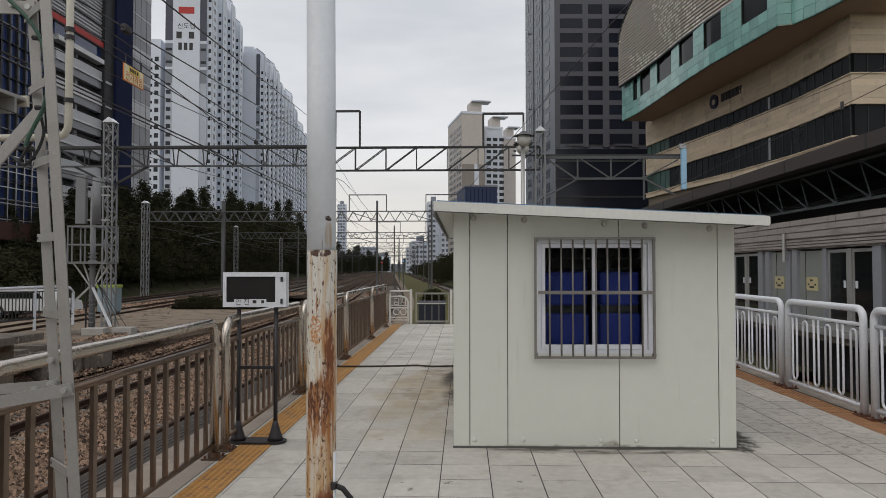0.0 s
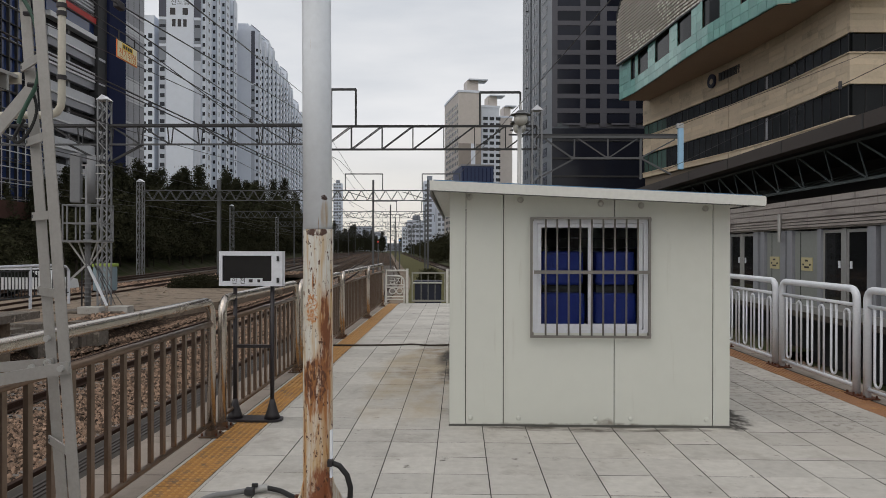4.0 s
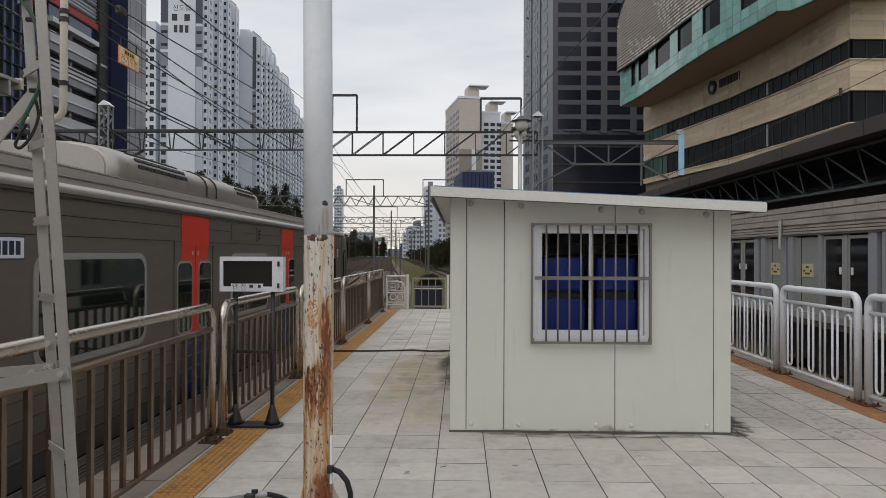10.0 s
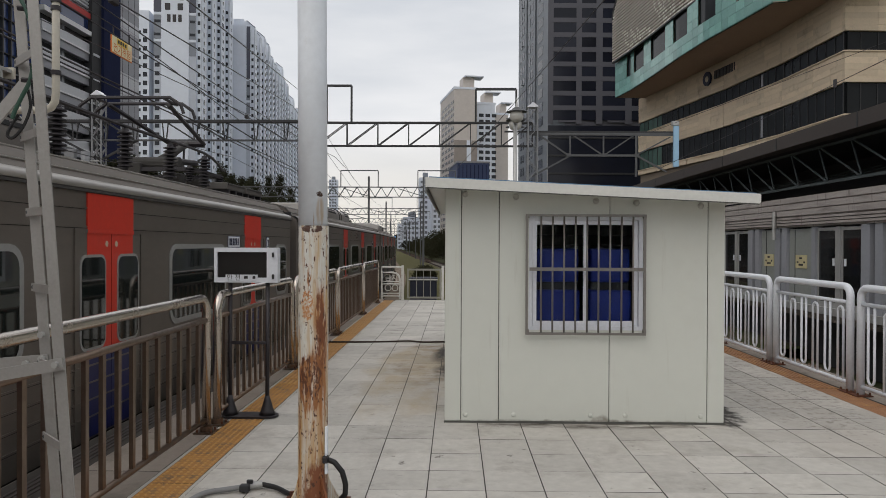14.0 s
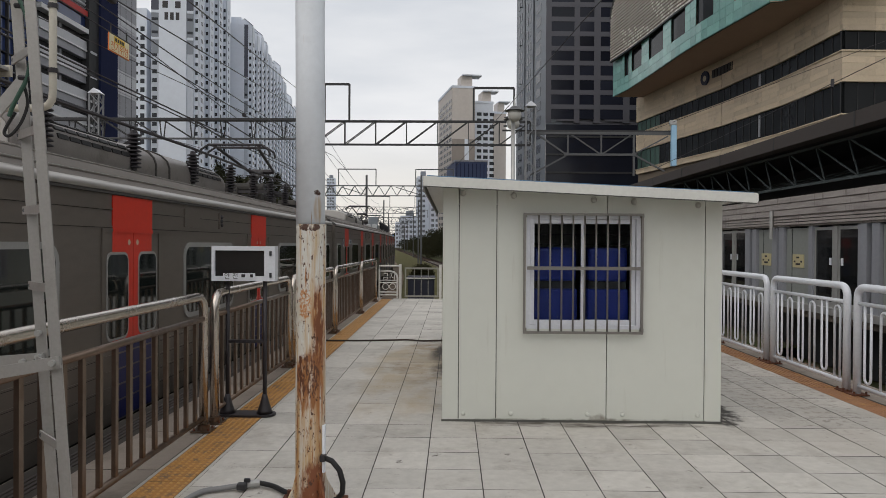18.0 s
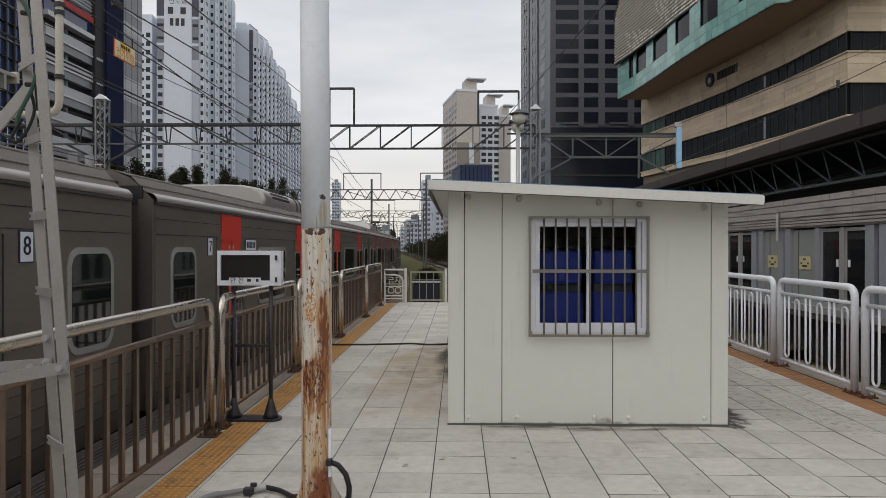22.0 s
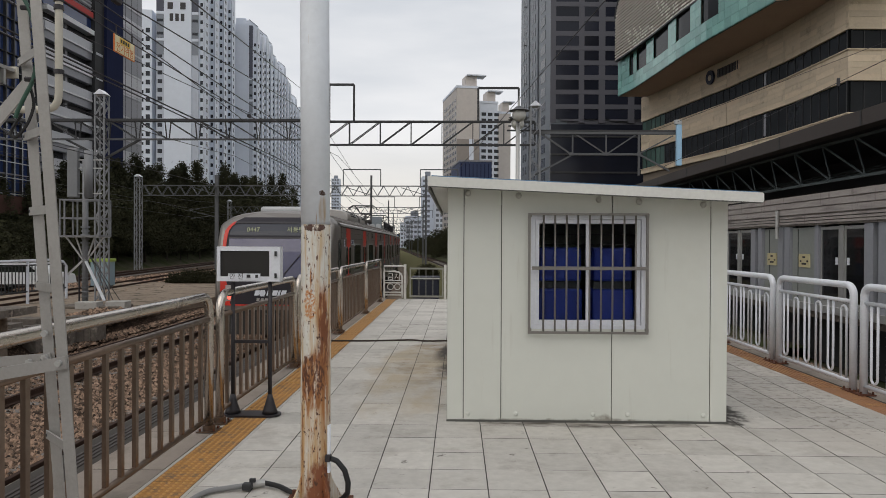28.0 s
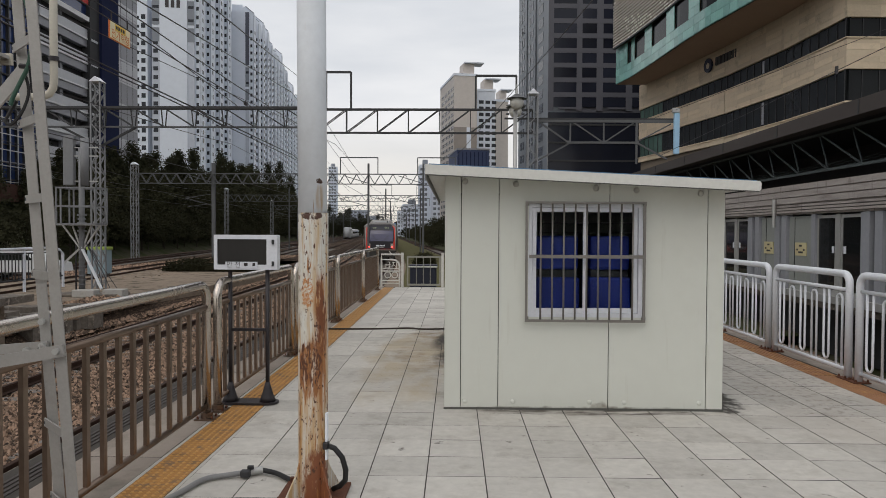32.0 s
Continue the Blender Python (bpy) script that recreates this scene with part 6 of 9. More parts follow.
def build_tower():
    A0, B0, C0 = (14.84, 165.0), (18.45, 140.0), (46.0, 140.8)
    tower = thing("high_rise", pose(0, 0, 0), "dark grey high-rise tower with rows of wide windows", "building")
    fl, z0 = 2.93, 26.0
    m, L = span_matrix(B0, C0)
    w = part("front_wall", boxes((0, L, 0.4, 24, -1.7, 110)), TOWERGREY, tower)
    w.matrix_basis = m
    # spandrels and piers stand proud; windows lie behind them
    cols = ((1.1, 5.7), (6.8, 9.7), (11.0, 15.6), (16.9, 19.8), (21.0, 25.6))
    pane = {}
    for r in range(14):
        z = z0 + 0.75 + r * fl
        for a, b in cols:
            key = round(b - a, 2)
            if key not in pane:
                o = part("window", boxes((0, b - a, 0.06, 0.12, 0, 1.95)), TOWERGLASS, w)
                o.matrix_basis = pose(a, 0, z)
                pane[key] = o
            else:
                again(pane[key], "window", w, pose(a, 0, z))
            if b - a > 4:
                part("window_notch", boxes((a + 1.0, b, 0.02, 0.11, z - 0.42, z - 0.04)), TOWERGREY, w)
        part("spandrel", boxes((0, L, 0, 0.41, z + 1.97, z + fl - 0.02)), TOWERGREY, w)
    for a, b in zip([0.0] + [c[1] for c in cols], [c[0] for c in cols] + [L]):
        part("pier", boxes((a, b, 0.005, 0.405, z0, 84)), TOWERGREY, w)
    part("podium_glass", boxes((0.0, L, -0.3, 0.41, 3, 25.6)), TOWERGLASS, w, "dark glass podium")
    for k in range(6):
        part("podium_rib", boxes((0, L, -0.42, -0.29, 5 + k * 3.6, 5.35 + k * 3.6)), DARKSTEEL, w)
    m, L = span_matrix(A0, B0)
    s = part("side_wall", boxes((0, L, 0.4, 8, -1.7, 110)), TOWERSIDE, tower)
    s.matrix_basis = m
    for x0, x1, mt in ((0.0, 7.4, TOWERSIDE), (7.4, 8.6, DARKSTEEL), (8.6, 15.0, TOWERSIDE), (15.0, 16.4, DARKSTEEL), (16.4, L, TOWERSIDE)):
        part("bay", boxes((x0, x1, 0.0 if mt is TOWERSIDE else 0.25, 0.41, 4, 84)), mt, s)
    for r in range(20):
        z = 8.0 + 0.75 + r * fl
        for x0, x1 in ((2.2, 3.4), (4.4, 5.4), (10.0, 11.0), (12.2, 13.2), (18.0, 21.4)):
            part("window", boxes((x0, x1, -0.05, 0.03, z, z + 1.8)), TOWERGLASS, s)
        if r % 3 == 1:
            part("open_sash", boxes((4.6, 5.2, -0.5, -0.1, z + 0.2, z + 0.3)), DARKSTEEL, s)


def apartment(name, a, b, H, gable, floors, label, bays=5, seed=0):
    """A slab of flats: its long face runs from a to b, its gable stands at a, facing back. Bays stand proud, windows sit in rows."""
    rnd = random.Random(seed)
    t = thing(name, pose(0, 0, 0), label, "apartment building", "flats along the line")
    m, L = span_matrix(a, b)
    body = part("main_wall", boxes((0, L, 0.0, gable, -1.7, H)), APTWHITE, t)
    body.matrix_basis = m
    fl = 2.8
    pitch = L / bays
    lo = 8.0
    n = int((H - lo - 2) / fl)
    win_dark, win_pale = bmesh.new(), bmesh.new()
    frame_bm = bmesh.new()
    shade_bm = bmesh.new()
    for k in range(bays):
        x0 = k * pitch + pitch * 0.06
        x1 = k * pitch + pitch * 0.50
        step = rnd.choice((0.0, 0.0, 2.8, 4.2))
        top = H + step
        part("bay", boxes((x0, x1, -1.7, 0.01, -1.7, top)), APTWHITE, body)
        # the bay's gabled cap, steps of the roofline
        cap = bmesh.new()
        prism(cap, [(-1.7, top), (4.5, top), (4.5, top + 2.2), (1.6, top + 3.6), (-1.7, top + 0.9)], x0 + 0.3, x1 - 0.3, "x")
        part("roof_cap", cap, APTWHITE, body)
        part("cap_edge", bar(bmesh.new(), (x0 + 0.2, -1.8, top + 0.95), (x0 + 0.2, 1.6, top + 3.7), 0.25), APTGREY, body)
        # a proud grey strip beside each bay, painted for the recess's shade
        box(shade_bm, x1 + 0.1, x1 + pitch * 0.14, -0.35, 0.012, -1.7, H)
        box(shade_bm, x0 - 0.05, x0 + 0.02, -1.72, -1.35, -1.7, top)
        wide = 1.5 if k % 2 == 0 else 0.8
        xc, xd = (x0 + x1) / 2, x1 + pitch * 0.30
        for r in range(n + int(step / fl)):
            z = lo + r * fl
            win = win_pale if rnd.random() < 0.2 else win_dark
            box(win, xc - wide / 2 - rnd.choice((0.0, 0.0, 0.5)), xc + wide / 2, -1.76, -1.68, z, z + rnd.choice((1.15, 1.15, 1.5)))
            box(win_dark, x0 - 0.06, x0 + 0.02, -1.15, -0.35, z + 0.05, z + 1.25)
            if r < n:
                win = win_pale if rnd.random() < 0.2 else win_dark
                box(win, xd - 0.7, xd + rnd.choice((0.7, 0.7, 0.2)), -0.05, 0.02, z, z + rnd.choice((1.15, 1.15, 1.5)))
                box(frame_bm, xd - 1.0, xd + 0.9, -0.55, 0.0, z - 0.5, z - 0.12)
                if rnd.random() < 0.4:
                    box(frame_bm, xd + 1.2, xd + 1.8, -0.45, 0.0, z + 0.2, z + 0.8)
            box(frame_bm, xc - wide / 2 - 0.1, xc + wide / 2 + 0.1, -1.80, -1.69, z - 0.14, z - 0.03)
    part("glazing", win_dark, APTGLASS, body)["kind"] = "stuff"
    part("glazing", win_pale, APTPANE, body)["kind"] = "stuff"
    part("sill_band", frame_bm, APTLIGHT, body)["kind"] = "stuff"
    part("grey_strip", shade_bm, APTLIGHT, body)["kind"] = "stuff"
    part("parapet", boxes((-0.2, L + 0.2, -0.2, gable + 0.2, H, H + 0.9)), APTWHITE, body)
    for k in range(bays):
        part("roof_house", boxes((k * pitch + 1.5, k * pitch + pitch * 0.45, 3.0, gable - 2, H + 0.9, H + 4.4)), APTWHITE, body)
    # the gable: a white middle, side strips that darken in stages towards the top
    g = part("gable", boxes((-0.15, 0.0, 0.0, gable, -1.7, H + 1.0)), APTLIGHT, body)
    part("gable_stripe", boxes((-0.45, -0.151, gable * 0.165, gable * 0.815, -1.7, H + 1.2)), APTWHITE, g)
    for a0, a1 in ((0.0, gable * 0.16), (gable * 0.82, gable)):
        part("gable_field", boxes((-0.22, -0.151, a0, a1, H - 20, H + 1.0)), APTDEEP, g, "dark slate field")
        part("gable_field", boxes((-0.21, -0.151, a0, a1, H - 34, H - 29.6)), APTGREY, g)
        part("gable_field", boxes((-0.21, -0.151, a0, a1, H - 28.6, H - 21)), APTGREY, g)
        for z in (H - 29.5, H - 20.9):
            part("white_band", boxes((-0.25, -0.151, a0, a1, z, z + 0.8)), APTWHITE, g)
        for z in (H - 27.6, H - 23.4):
            part("slot_window", boxes((-0.24, -0.151, a0 + 0.2, a1 - 0.2, z, z + 0.9)), APTGLASS, g)
    gw = bmesh.new()
    for r in range(n - 8):
        z = lo + r * fl
        box(gw, -0.2, -0.1, gable * 0.86, gable * 0.97, z, z + 1.3)
    part("gable_glazing", gw, APTGLASS, g)["kind"] = "stuff"
    return t, body, g, L


def build_flats():
    d, nrm = Vector((-0.105, 0.9945)), Vector((0.9945, 0.105))

    def at(lat, al):
        p = nrm * lat + d * al
        return (p.x, p.y)
    t, body, g, L = apartment("apartment_block", at(-60, 231), at(-60, 285), 96, 13.2, 30, "white and grey high-rise flats with a tall gable stripe", bays=4, seed=1)
    # the gable's lettering: place name, other marks as bars
    G = 13.2
    def on_gable(v, z):
        return Matrix.Translation((-0.47, v, z)) @ Matrix.Rotation(radians(-90), 4, "Z") @ Matrix.Rotation(radians(90), 4, "X")
    words("신도림", 2.15, BLACK, g, on_gable(G * 0.49, 80.6), "gable_lettering")
    for v in (0.30, 0.60):
        part("gable_bar", boxes((-0.5, -0.455, G * v, G * v + 1.7, 76.6, 78.8)), BLACK, g)
    for k in range(3):
        part("gable_bar", boxes((-0.5, -0.455, G * 0.33 + k * 1.75, G * 0.33 + k * 1.75 + 1.1, 72.8, 75.2)), BLACK, g)
    part("gable_mark", boxes((-0.5, -0.455, G * 0.30, G * 0.68, 84.8, 87.0)), MARKRED, g)
    # the lower wing beside it, further from the line
    wing = thing("apartment_wing", pose(0, 0, 0), "lower white wing of flats with small windows", "apartment building", "flats along the line")
    m, LL = span_matrix(at(-88, 233), at(-75.3, 233))
    wb = part("main_wall", boxes((0, LL, 0, 14, -1.7, 77)), APTWHITE, wing)
    wb.matrix_basis = m
    ww = bmesh.new()
    for r in range(23):
        z = 8 + r * 2.8
        box(ww, LL - 4.6, LL - 2.6, -0.06, 0.02, z, z + 0.9)
        box(ww, LL - 9.6, LL - 6.6, -0.06, 0.02, z, z + 1.4)
        box(ww, LL - 1.9, LL - 0.6, -0.06, 0.02, z, z + 1.5)
    part("glazing", ww, APTGLASS, wb)["kind"] = "stuff"
    apartment("apartment_block", at(-53, 286), at(-53, 343), 88, 9.0, 30, "white high-rise flats with a dark gable strip", seed=2)
    apartment("apartment_block", at(-53.5, 346), at(-53.5, 398), 88, 9.0, 30, "white high-rise flats along the railway", seed=3)
    apartment("apartment_block", at(-54, 402), at(-54, 470), 82, 9.0, 30, "white high-rise flats along the railway", seed=4)
    apartment("apartment_block", at(-54, 474), at(-54, 545), 84, 9.0, 30, "white high-rise flats along the railway", seed=5)
    apartment("apartment_block", at(-52, 570), at(-52, 640), 76, 10.0, 30, "white high-rise flats far down the line", seed=6)
    # pale flats beyond the hut
    for (px, py, w, dep, h, lab) in ((-0.6, 300, 10.0, 32.0, 70.5, "beige gable of a tall slab of flats"), (9.9, 318, 8.4, 20.0, 67.5, "pale flats with rows of windows"), (18.6, 330, 6.5, 18.0, 65.0, "beige slab of flats behind")):
        t = thing("apartment_block", pose(px, py, -1.7, 0, 0, 12), lab, "apartment building", "flats beyond the hut")
        body = part("main_wall", boxes((0, w, 0, dep, 0, h)), APTBEIGE if "beige" in lab else APTWHITE, t)
        part("parapet", boxes((-0.2, w + 0.2, -0.2, dep, h, h + 1.0)), APTWHITE, t)
        part("roof_house", boxes((w * 0.4, w * 0.9, 1, 8, h + 1, h + 5.5)), APTBEIGE, t)
        part("roof_canopy", boxes((w * 0.45, w * 1.3, -0.5, 6, h + 5.5, h + 6.0)), APTWHITE, t)
        ww = bmesh.new()
        for r in range(int(h / 2.8) - 2):
            z = 3 + r * 2.8
            if "rows" in lab:
                for k in range(3):
                    box(ww, 0.8 + k * 3.0, 2.9 + k * 3.0, -0.1, 0.05, z, z + 1.5)
            for k in range(8):
                box(ww, -0.1, 0.05, 1.5 + k * 3.5, 3.4 + k * 3.5, z, z + 1.4)
        part("glazing", ww, APTGLASS, body)["kind"] = "stuff"
        if "gable" in lab:
            part("gable_stripe", boxes((w * 0.55, w * 0.75, -0.12, 0.0, h - 33, h - 22)), APTWHITE, body)
            part("gable_band", boxes((0.0, w, -0.08, 0.0, 0, h - 22)), APTBROWN, body)
    # a navy clad hall before them, and tall blocks at the end of the line
    nh = thing("navy_hall", pose(0.4, 150, -1.7, 0, 0, 8), "dark navy clad hall behind the platform", "building")
    part("main_wall", boxes((0, 7.0, 0, 14, 0, 21.0)), NAVYCLAD, nh)
    for k in range(8):
        part("wall_rib", boxes((0.3 + k * 0.85, 0.42 + k * 0.85, -0.08, 0.0, 10, 20.6)), OFFICENAVY, nh)
    part("parapet", boxes((-0.1, 7.1, -0.12, 14, 21.0, 21.35)), SILVERDARK, nh)
    for px, py, w, h in ((-118.5, 650, 8.0, 64), (-20.5, 400, 7.0, 42), (-12.5, 385, 8.5, 38), (-31.5, 420, 11.0, 20), (-43.0, 520, 9.0, 19), (-77.0, 620, 12.0, 14)):
        t = thing("apartment_block", pose(px, py, -1.7, 0, 0, 6), "pale distant flats at the end of the line", "apartment building", "distant town")
        part("main_wall", boxes((0, w, 0, 14, 0, h)), APTWHITE, t)
        part("roof_house", boxes((w * 0.3, w * 0.7, 2, 8, h, h + 3)), APTGREY, t)
        ww = bmesh.new()
        for r in range(int(h / 2.9)):
            for q in range(int(w / 2.4)):
                box(ww, 0.5 + q * 2.4, 2.0 + q * 2.4, -0.1, 0.05, 0.9 + r * 2.9, 2.4 + r * 2.9)
        part("glazing", ww, APTPANE, t)["kind"] = "stuff"
    # low far town at the end of the line
    rnd = random.Random(11)
    for k in range(26):
        al = rnd.uniform(650, 1200)
        lat = rnd.uniform(-38, 60)
        p = at(lat, al)
        h = rnd.uniform(10, 30) if abs(lat) > 28 else rnd.uniform(4, 9)
        w = rnd.uniform(12, 26)
        t = thing("far_building", pose(p[0], p[1], -1.7, 0, 0, 6), "pale distant town building", "building", "distant town")
        part("main_wall", boxes((0, w, 0, 12, 0, h)), rnd.choice((APTGREY, APTLIGHT, APTLIGHT)), t)
        ww = bmesh.new()
        for r in range(int(h / 3.2)):
            for q in range(int(w / 3.4)):
                box(ww, 0.8 + q * 3.4, 2.9 + q * 3.4, -0.1, 0.05, 1.2 + r * 3.2, 2.8 + r * 3.2)
        part("glazing", ww, APTPANE, t)["kind"] = "stuff"


def build_office():
    """The building beside the line: curtain wall, then parking decks under a red line, a navy pier, silver cladding."""
    of = thing("office_building", pose(-48, 0, 0), "silver and navy office building with open parking decks", "building")
    part("body", boxes((-30, -0.6, 50, 105, -1.7, 62)), OFFICEDARK, of)
    # curtain wall
    cw = part("curtain_wall", boxes((-0.6, -0.3, 50, 79.5, 6.5, 62)), OFFICEBLUE, of, "dark blue curtain wall")
    for k in range(22):
        part("mullion", boxes((-0.3, 0.0, 50 + k * 1.35, 50.2 + k * 1.35, 6.5, 62)), DARKSTEEL if k % 2 else OFFICEDARK, cw)
    for k in range(30):
        part("transom", boxes((-0.3, -0.04, 50, 79.5, 7.0 + k * 1.85, 7.10 + k * 1.85)), SILVERDARK if k % 2 else OFFICEDARK, cw)
    for k in range(23):
        part("pale_mullion", boxes((0.002, 0.05, 50.04 + k * 1.35, 50.15 + k * 1.35, 6.55, 15.4)), SILVER, cw)
    for k in range(6):
        part("pale_transom", boxes((-0.03, 0.045, 50.0, 79.5, 6.7 + k * 1.7, 6.8 + k * 1.7)), SILVER, cw)
    part("plinth", boxes((-0.6, 0.4, 50, 80, 4.6, 6.5)), OFFICEBROWN, of, "brown plinth under the curtain wall")
    # parking decks: a grey parapet in two bands with a bright line between, above it near-black body for the gap's
    # shade
    for k in range(8):
        z = 25.3 - 3.2 * k
        d = part("deck", boxes((-0.6, 0.15, 79.6, 90.0, z, z + 0.95)), SILVERDARK, of, "silver deck parapet")
        part("deck_line", boxes((-0.55, 0.30, 79.6, 90.0, z + 0.96, z + 1.16)), CARWHITE, d)
        part("deck_rail", boxes((-0.55, 0.22, 79.6, 90.0, z + 1.17, z + 2.25)), SILVER, d)
        part("deck_floor", boxes((-8, -0.62, 79.6, 91.2, z - 0.3, z)), CONCRETE, d)
        part("deck_column", boxes((-0.58, -0.3, 84.6, 85.1, z + 2.26, z + 3.19)), SILVERDARK, d)
        part("end_bar", boxes((-0.5, 0.62, 90.3, 91.9, z + 0.9, z + 1.2)), SILVER, d)
    part("upper_glass", boxes((-0.55, 0.0, 79.6, 91.2, 29.2, 30.7)), OFFICEBLUE, of)
    part("upper_slab", boxes((-0.55, 0.5, 79.6, 90.6, 28.55, 29.15)), CARWHITE, of)
    part("red_line", boxes((-0.55, 0.35, 72.0, 93.0, 30.8, 31.5)), MARKRED, of, "red line along the facade")
    lou = part("louvre_wall", boxes((-0.55, 0.0, 72.0, 90.2, 31.6, 60)), SILVERDARK, of)
    bm = bmesh.new()
    for k in range(64):
        box(bm, 0.0, 0.12, 72.0, 90.2, 31.8 + k * 0.44, 32.0 + k * 0.44)
    part("louvre_screen", bm, SILVER, lou)["kind"] = "stuff"
    # Proud near-black strip stands in for the shade of a recess.
    part("recess", boxes((-0.6, 0.55, 90.02, 92.4, 0, 62)), OFFICEDARK, of)
    part("navy_pier", boxes((-0.6, 0.9, 92.4, 97.0, 0, 62)), OFFICENAVY, of, "navy blue pier")
    sv = part("silver_wall", boxes((-0.6, 0.3, 97.0, 104, 0, 62)), SILVERDARK, of)
    for k in range(18):
        z = 3.4 + k * 3.2
        part("floor_line", boxes((0.3, 0.37, 97.1, 103.9, z, z + 0.28)), SILVER, sv)
        part("silver_panel", boxes((0.3, 0.36, 97.1, 103.9, z + 0.36, z + (1.7 if k % 2 else 3.1))), SILVERDARK if k % 3 else SILVER, sv)
    for k in range(3):
        part("panel_joint", boxes((0.365, 0.38, 98.7 + k * 1.8, 98.78 + k * 1.8, 6, 52)), OFFICEDARK, sv)


def build_far_platform():
    """The opposite platform on the right: screen doors, a louvred header, a dark open truss roof."""
    X = 9.45
    tagged(part("opposite_platform", boxes((X + 0.9, 24, -40, 128, -1.7, -0.01)), OFFICEDARK), "concrete platform across the track", "platform", kind="structure")
    wall = thing("screen_doors", pose(X, 0, 0), "grey platform screen doors with dark glass and closed panels", "screen doors")
    part("sill_beam", boxes((-0.12, 0.25, -6, 118, -0.12, 0.06)), GALV, wall)
    part("kerb_face", boxes((0.0, 1.0, -6, 118, -0.30, -0.13)), CONCRETE, wall)
    y = 16.28 - 6.22 * 3
    while y < 108:
        # one module: two glass leaves, then two closed grey panels between piers
        for ly, lw in ((y, 0.90), (y + 1.12, 0.90)):
            lf = part("door_leaf", boxes((0.0, 0.05, ly, ly + 0.06, 0.06, 2.08), (0.0, 0.05, ly + lw - 0.06, ly + lw, 0.06, 2.08), (0.0, 0.05, ly + 0.06, ly + lw - 0.06, 2.0, 2.08), (0.0, 0.05, ly + 0.06, ly + lw - 0.06, 0.06, 0.2)), GALV, wall)
            part("door_glass", boxes((0.015, 0.035, ly + 0.06, ly + lw - 0.06, 0.2, 2.0)), DOORGLASS, lf)
            part("sticker", boxes((0.004, 0.014, ly + 0.10 + 0.6 * (ly == y), ly + 0.20 + 0.6 * (ly == y), 1.12, 1.30)), WHITEPAINT, lf)
            for k in range(4):
                part("blind_slat", boxes((0.30, 0.32, ly + 0.1, ly + lw - 0.1, 1.62 + k * 0.1, 1.645 + k * 0.1)), GALV, lf)
        part("mullion", boxes((-0.02, 0.08, y + 0.92, y + 1.10, 0.06, 2.1)), GALV, wall)
        for pa, pb in ((y + 2.24, y + 3.58), (y + 4.34, y + 5.36)):
            fx = part("fixed_panel", boxes((0.02, 0.10, pa, pb, 0.06, 2.08)), DOORGREY, wall, "pale grey closed panel")
            part("panel_seam", boxes((0.008, 0.021, pb - 0.34, pb - 0.325, 0.06, 2.06)), DARKSTEEL, fx)
            c = (pa + pb) / 2 - 0.02
            pl = part("notice_plate", boxes((0.0, 0.02, c - 0.30, c + 0.30, 1.0, 1.36)), YELLOWPLATE, fx, "cream notice plate")
            for zz, a, b in ((1.25, -0.06, 0.08), (1.14, -0.22, -0.14), (1.14, 0.14, 0.22), (1.07, -0.12, 0.12)):
                part("plate_bar", boxes((-0.006, 0.001, c + a, c + b, zz, zz + 0.05)), BLACK, pl)
        for pa, pb in ((y + 2.03, y + 2.22), (y + 3.60, y + 3.90), (y + 4.02, y + 4.32), (y + 5.38, y + 5.66), (y + 5.86, y + 6.20)):
            part("pier", boxes((-0.06, 0.12, pa, pb, 0.06, 2.12)), DOORPIER, wall)
        y += 6.22
    hd = part("header", boxes((-0.05, 0.5, -6, 118, 2.13, 2.95)), HEADER, wall, "pale grey louvred header over the doors")
    for k, z in enumerate((2.18, 2.26, 2.34, 2.44, 2.62, 2.80)):
        part("header_rib", boxes((-0.11 - 0.02 * (k < 4), -0.05, -6, 118, z, z + (0.055 if k < 3 else 0.15))), HEADER, hd)
    for yy in (20.35, 45.2, 70.0):
        part("downpipe", tube(bmesh.new(), [(-0.2, yy, 1.78), (-0.2, yy, 2.6)], 0.05, 10), GALV, wall)
    # inside the opposite platform: a back wall with stair rails seen through the glass, its dimness put into near-black
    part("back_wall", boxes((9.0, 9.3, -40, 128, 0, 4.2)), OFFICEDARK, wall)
    roof = thing("platform_roof", pose(X, 0, 0), "dark platform roof on a white steel truss", "roof")
    part("fascia", boxes((-0.3, 0.1, -10, 118, 4.32, 4.68)), FASCIA, roof, "dark brown roof fascia")
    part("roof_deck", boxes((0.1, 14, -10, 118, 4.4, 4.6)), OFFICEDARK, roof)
    for k in range(32):
        part("fascia_seam", boxes((-0.31, -0.295, -8 + k * 4.0, -7.95 + k * 4.0, 4.33, 4.67)), DARKSTEEL, roof)
    part("bottom_chord", bar(bmesh.new(), (0.3, -10, 3.28), (0.3, 118, 3.28), 0.07), TRUSSGREY, roof)
    part("top_chord", bar(bmesh.new(), (0.3, -10, 4.25), (0.3, 118, 4.25), 0.07), TRUSSGREY, roof)
    k = 0
    y = -7.837
    while y < 100:
        part("truss_strut", bar(bmesh.new(), (0.3, y + 0.25, 3.28), (0.3, y + 2.2, 4.25), 0.038), TRUSSGREY, roof)
        part("truss_strut", bar(bmesh.new(), (0.3, y + 0.25, 3.28), (0.3, y + 0.72, 4.25), 0.03), TRUSSGREY, roof)
        part("truss_strut", bar(bmesh.new(), (0.3, y + 0.25, 3.28), (2.3, y - 0.3, 3.85), 0.03), TRUSSGREY, roof)
        y += 1.528
    # Black sheets added for the deep shade inside the roof void.
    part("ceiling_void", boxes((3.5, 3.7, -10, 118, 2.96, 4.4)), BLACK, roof)
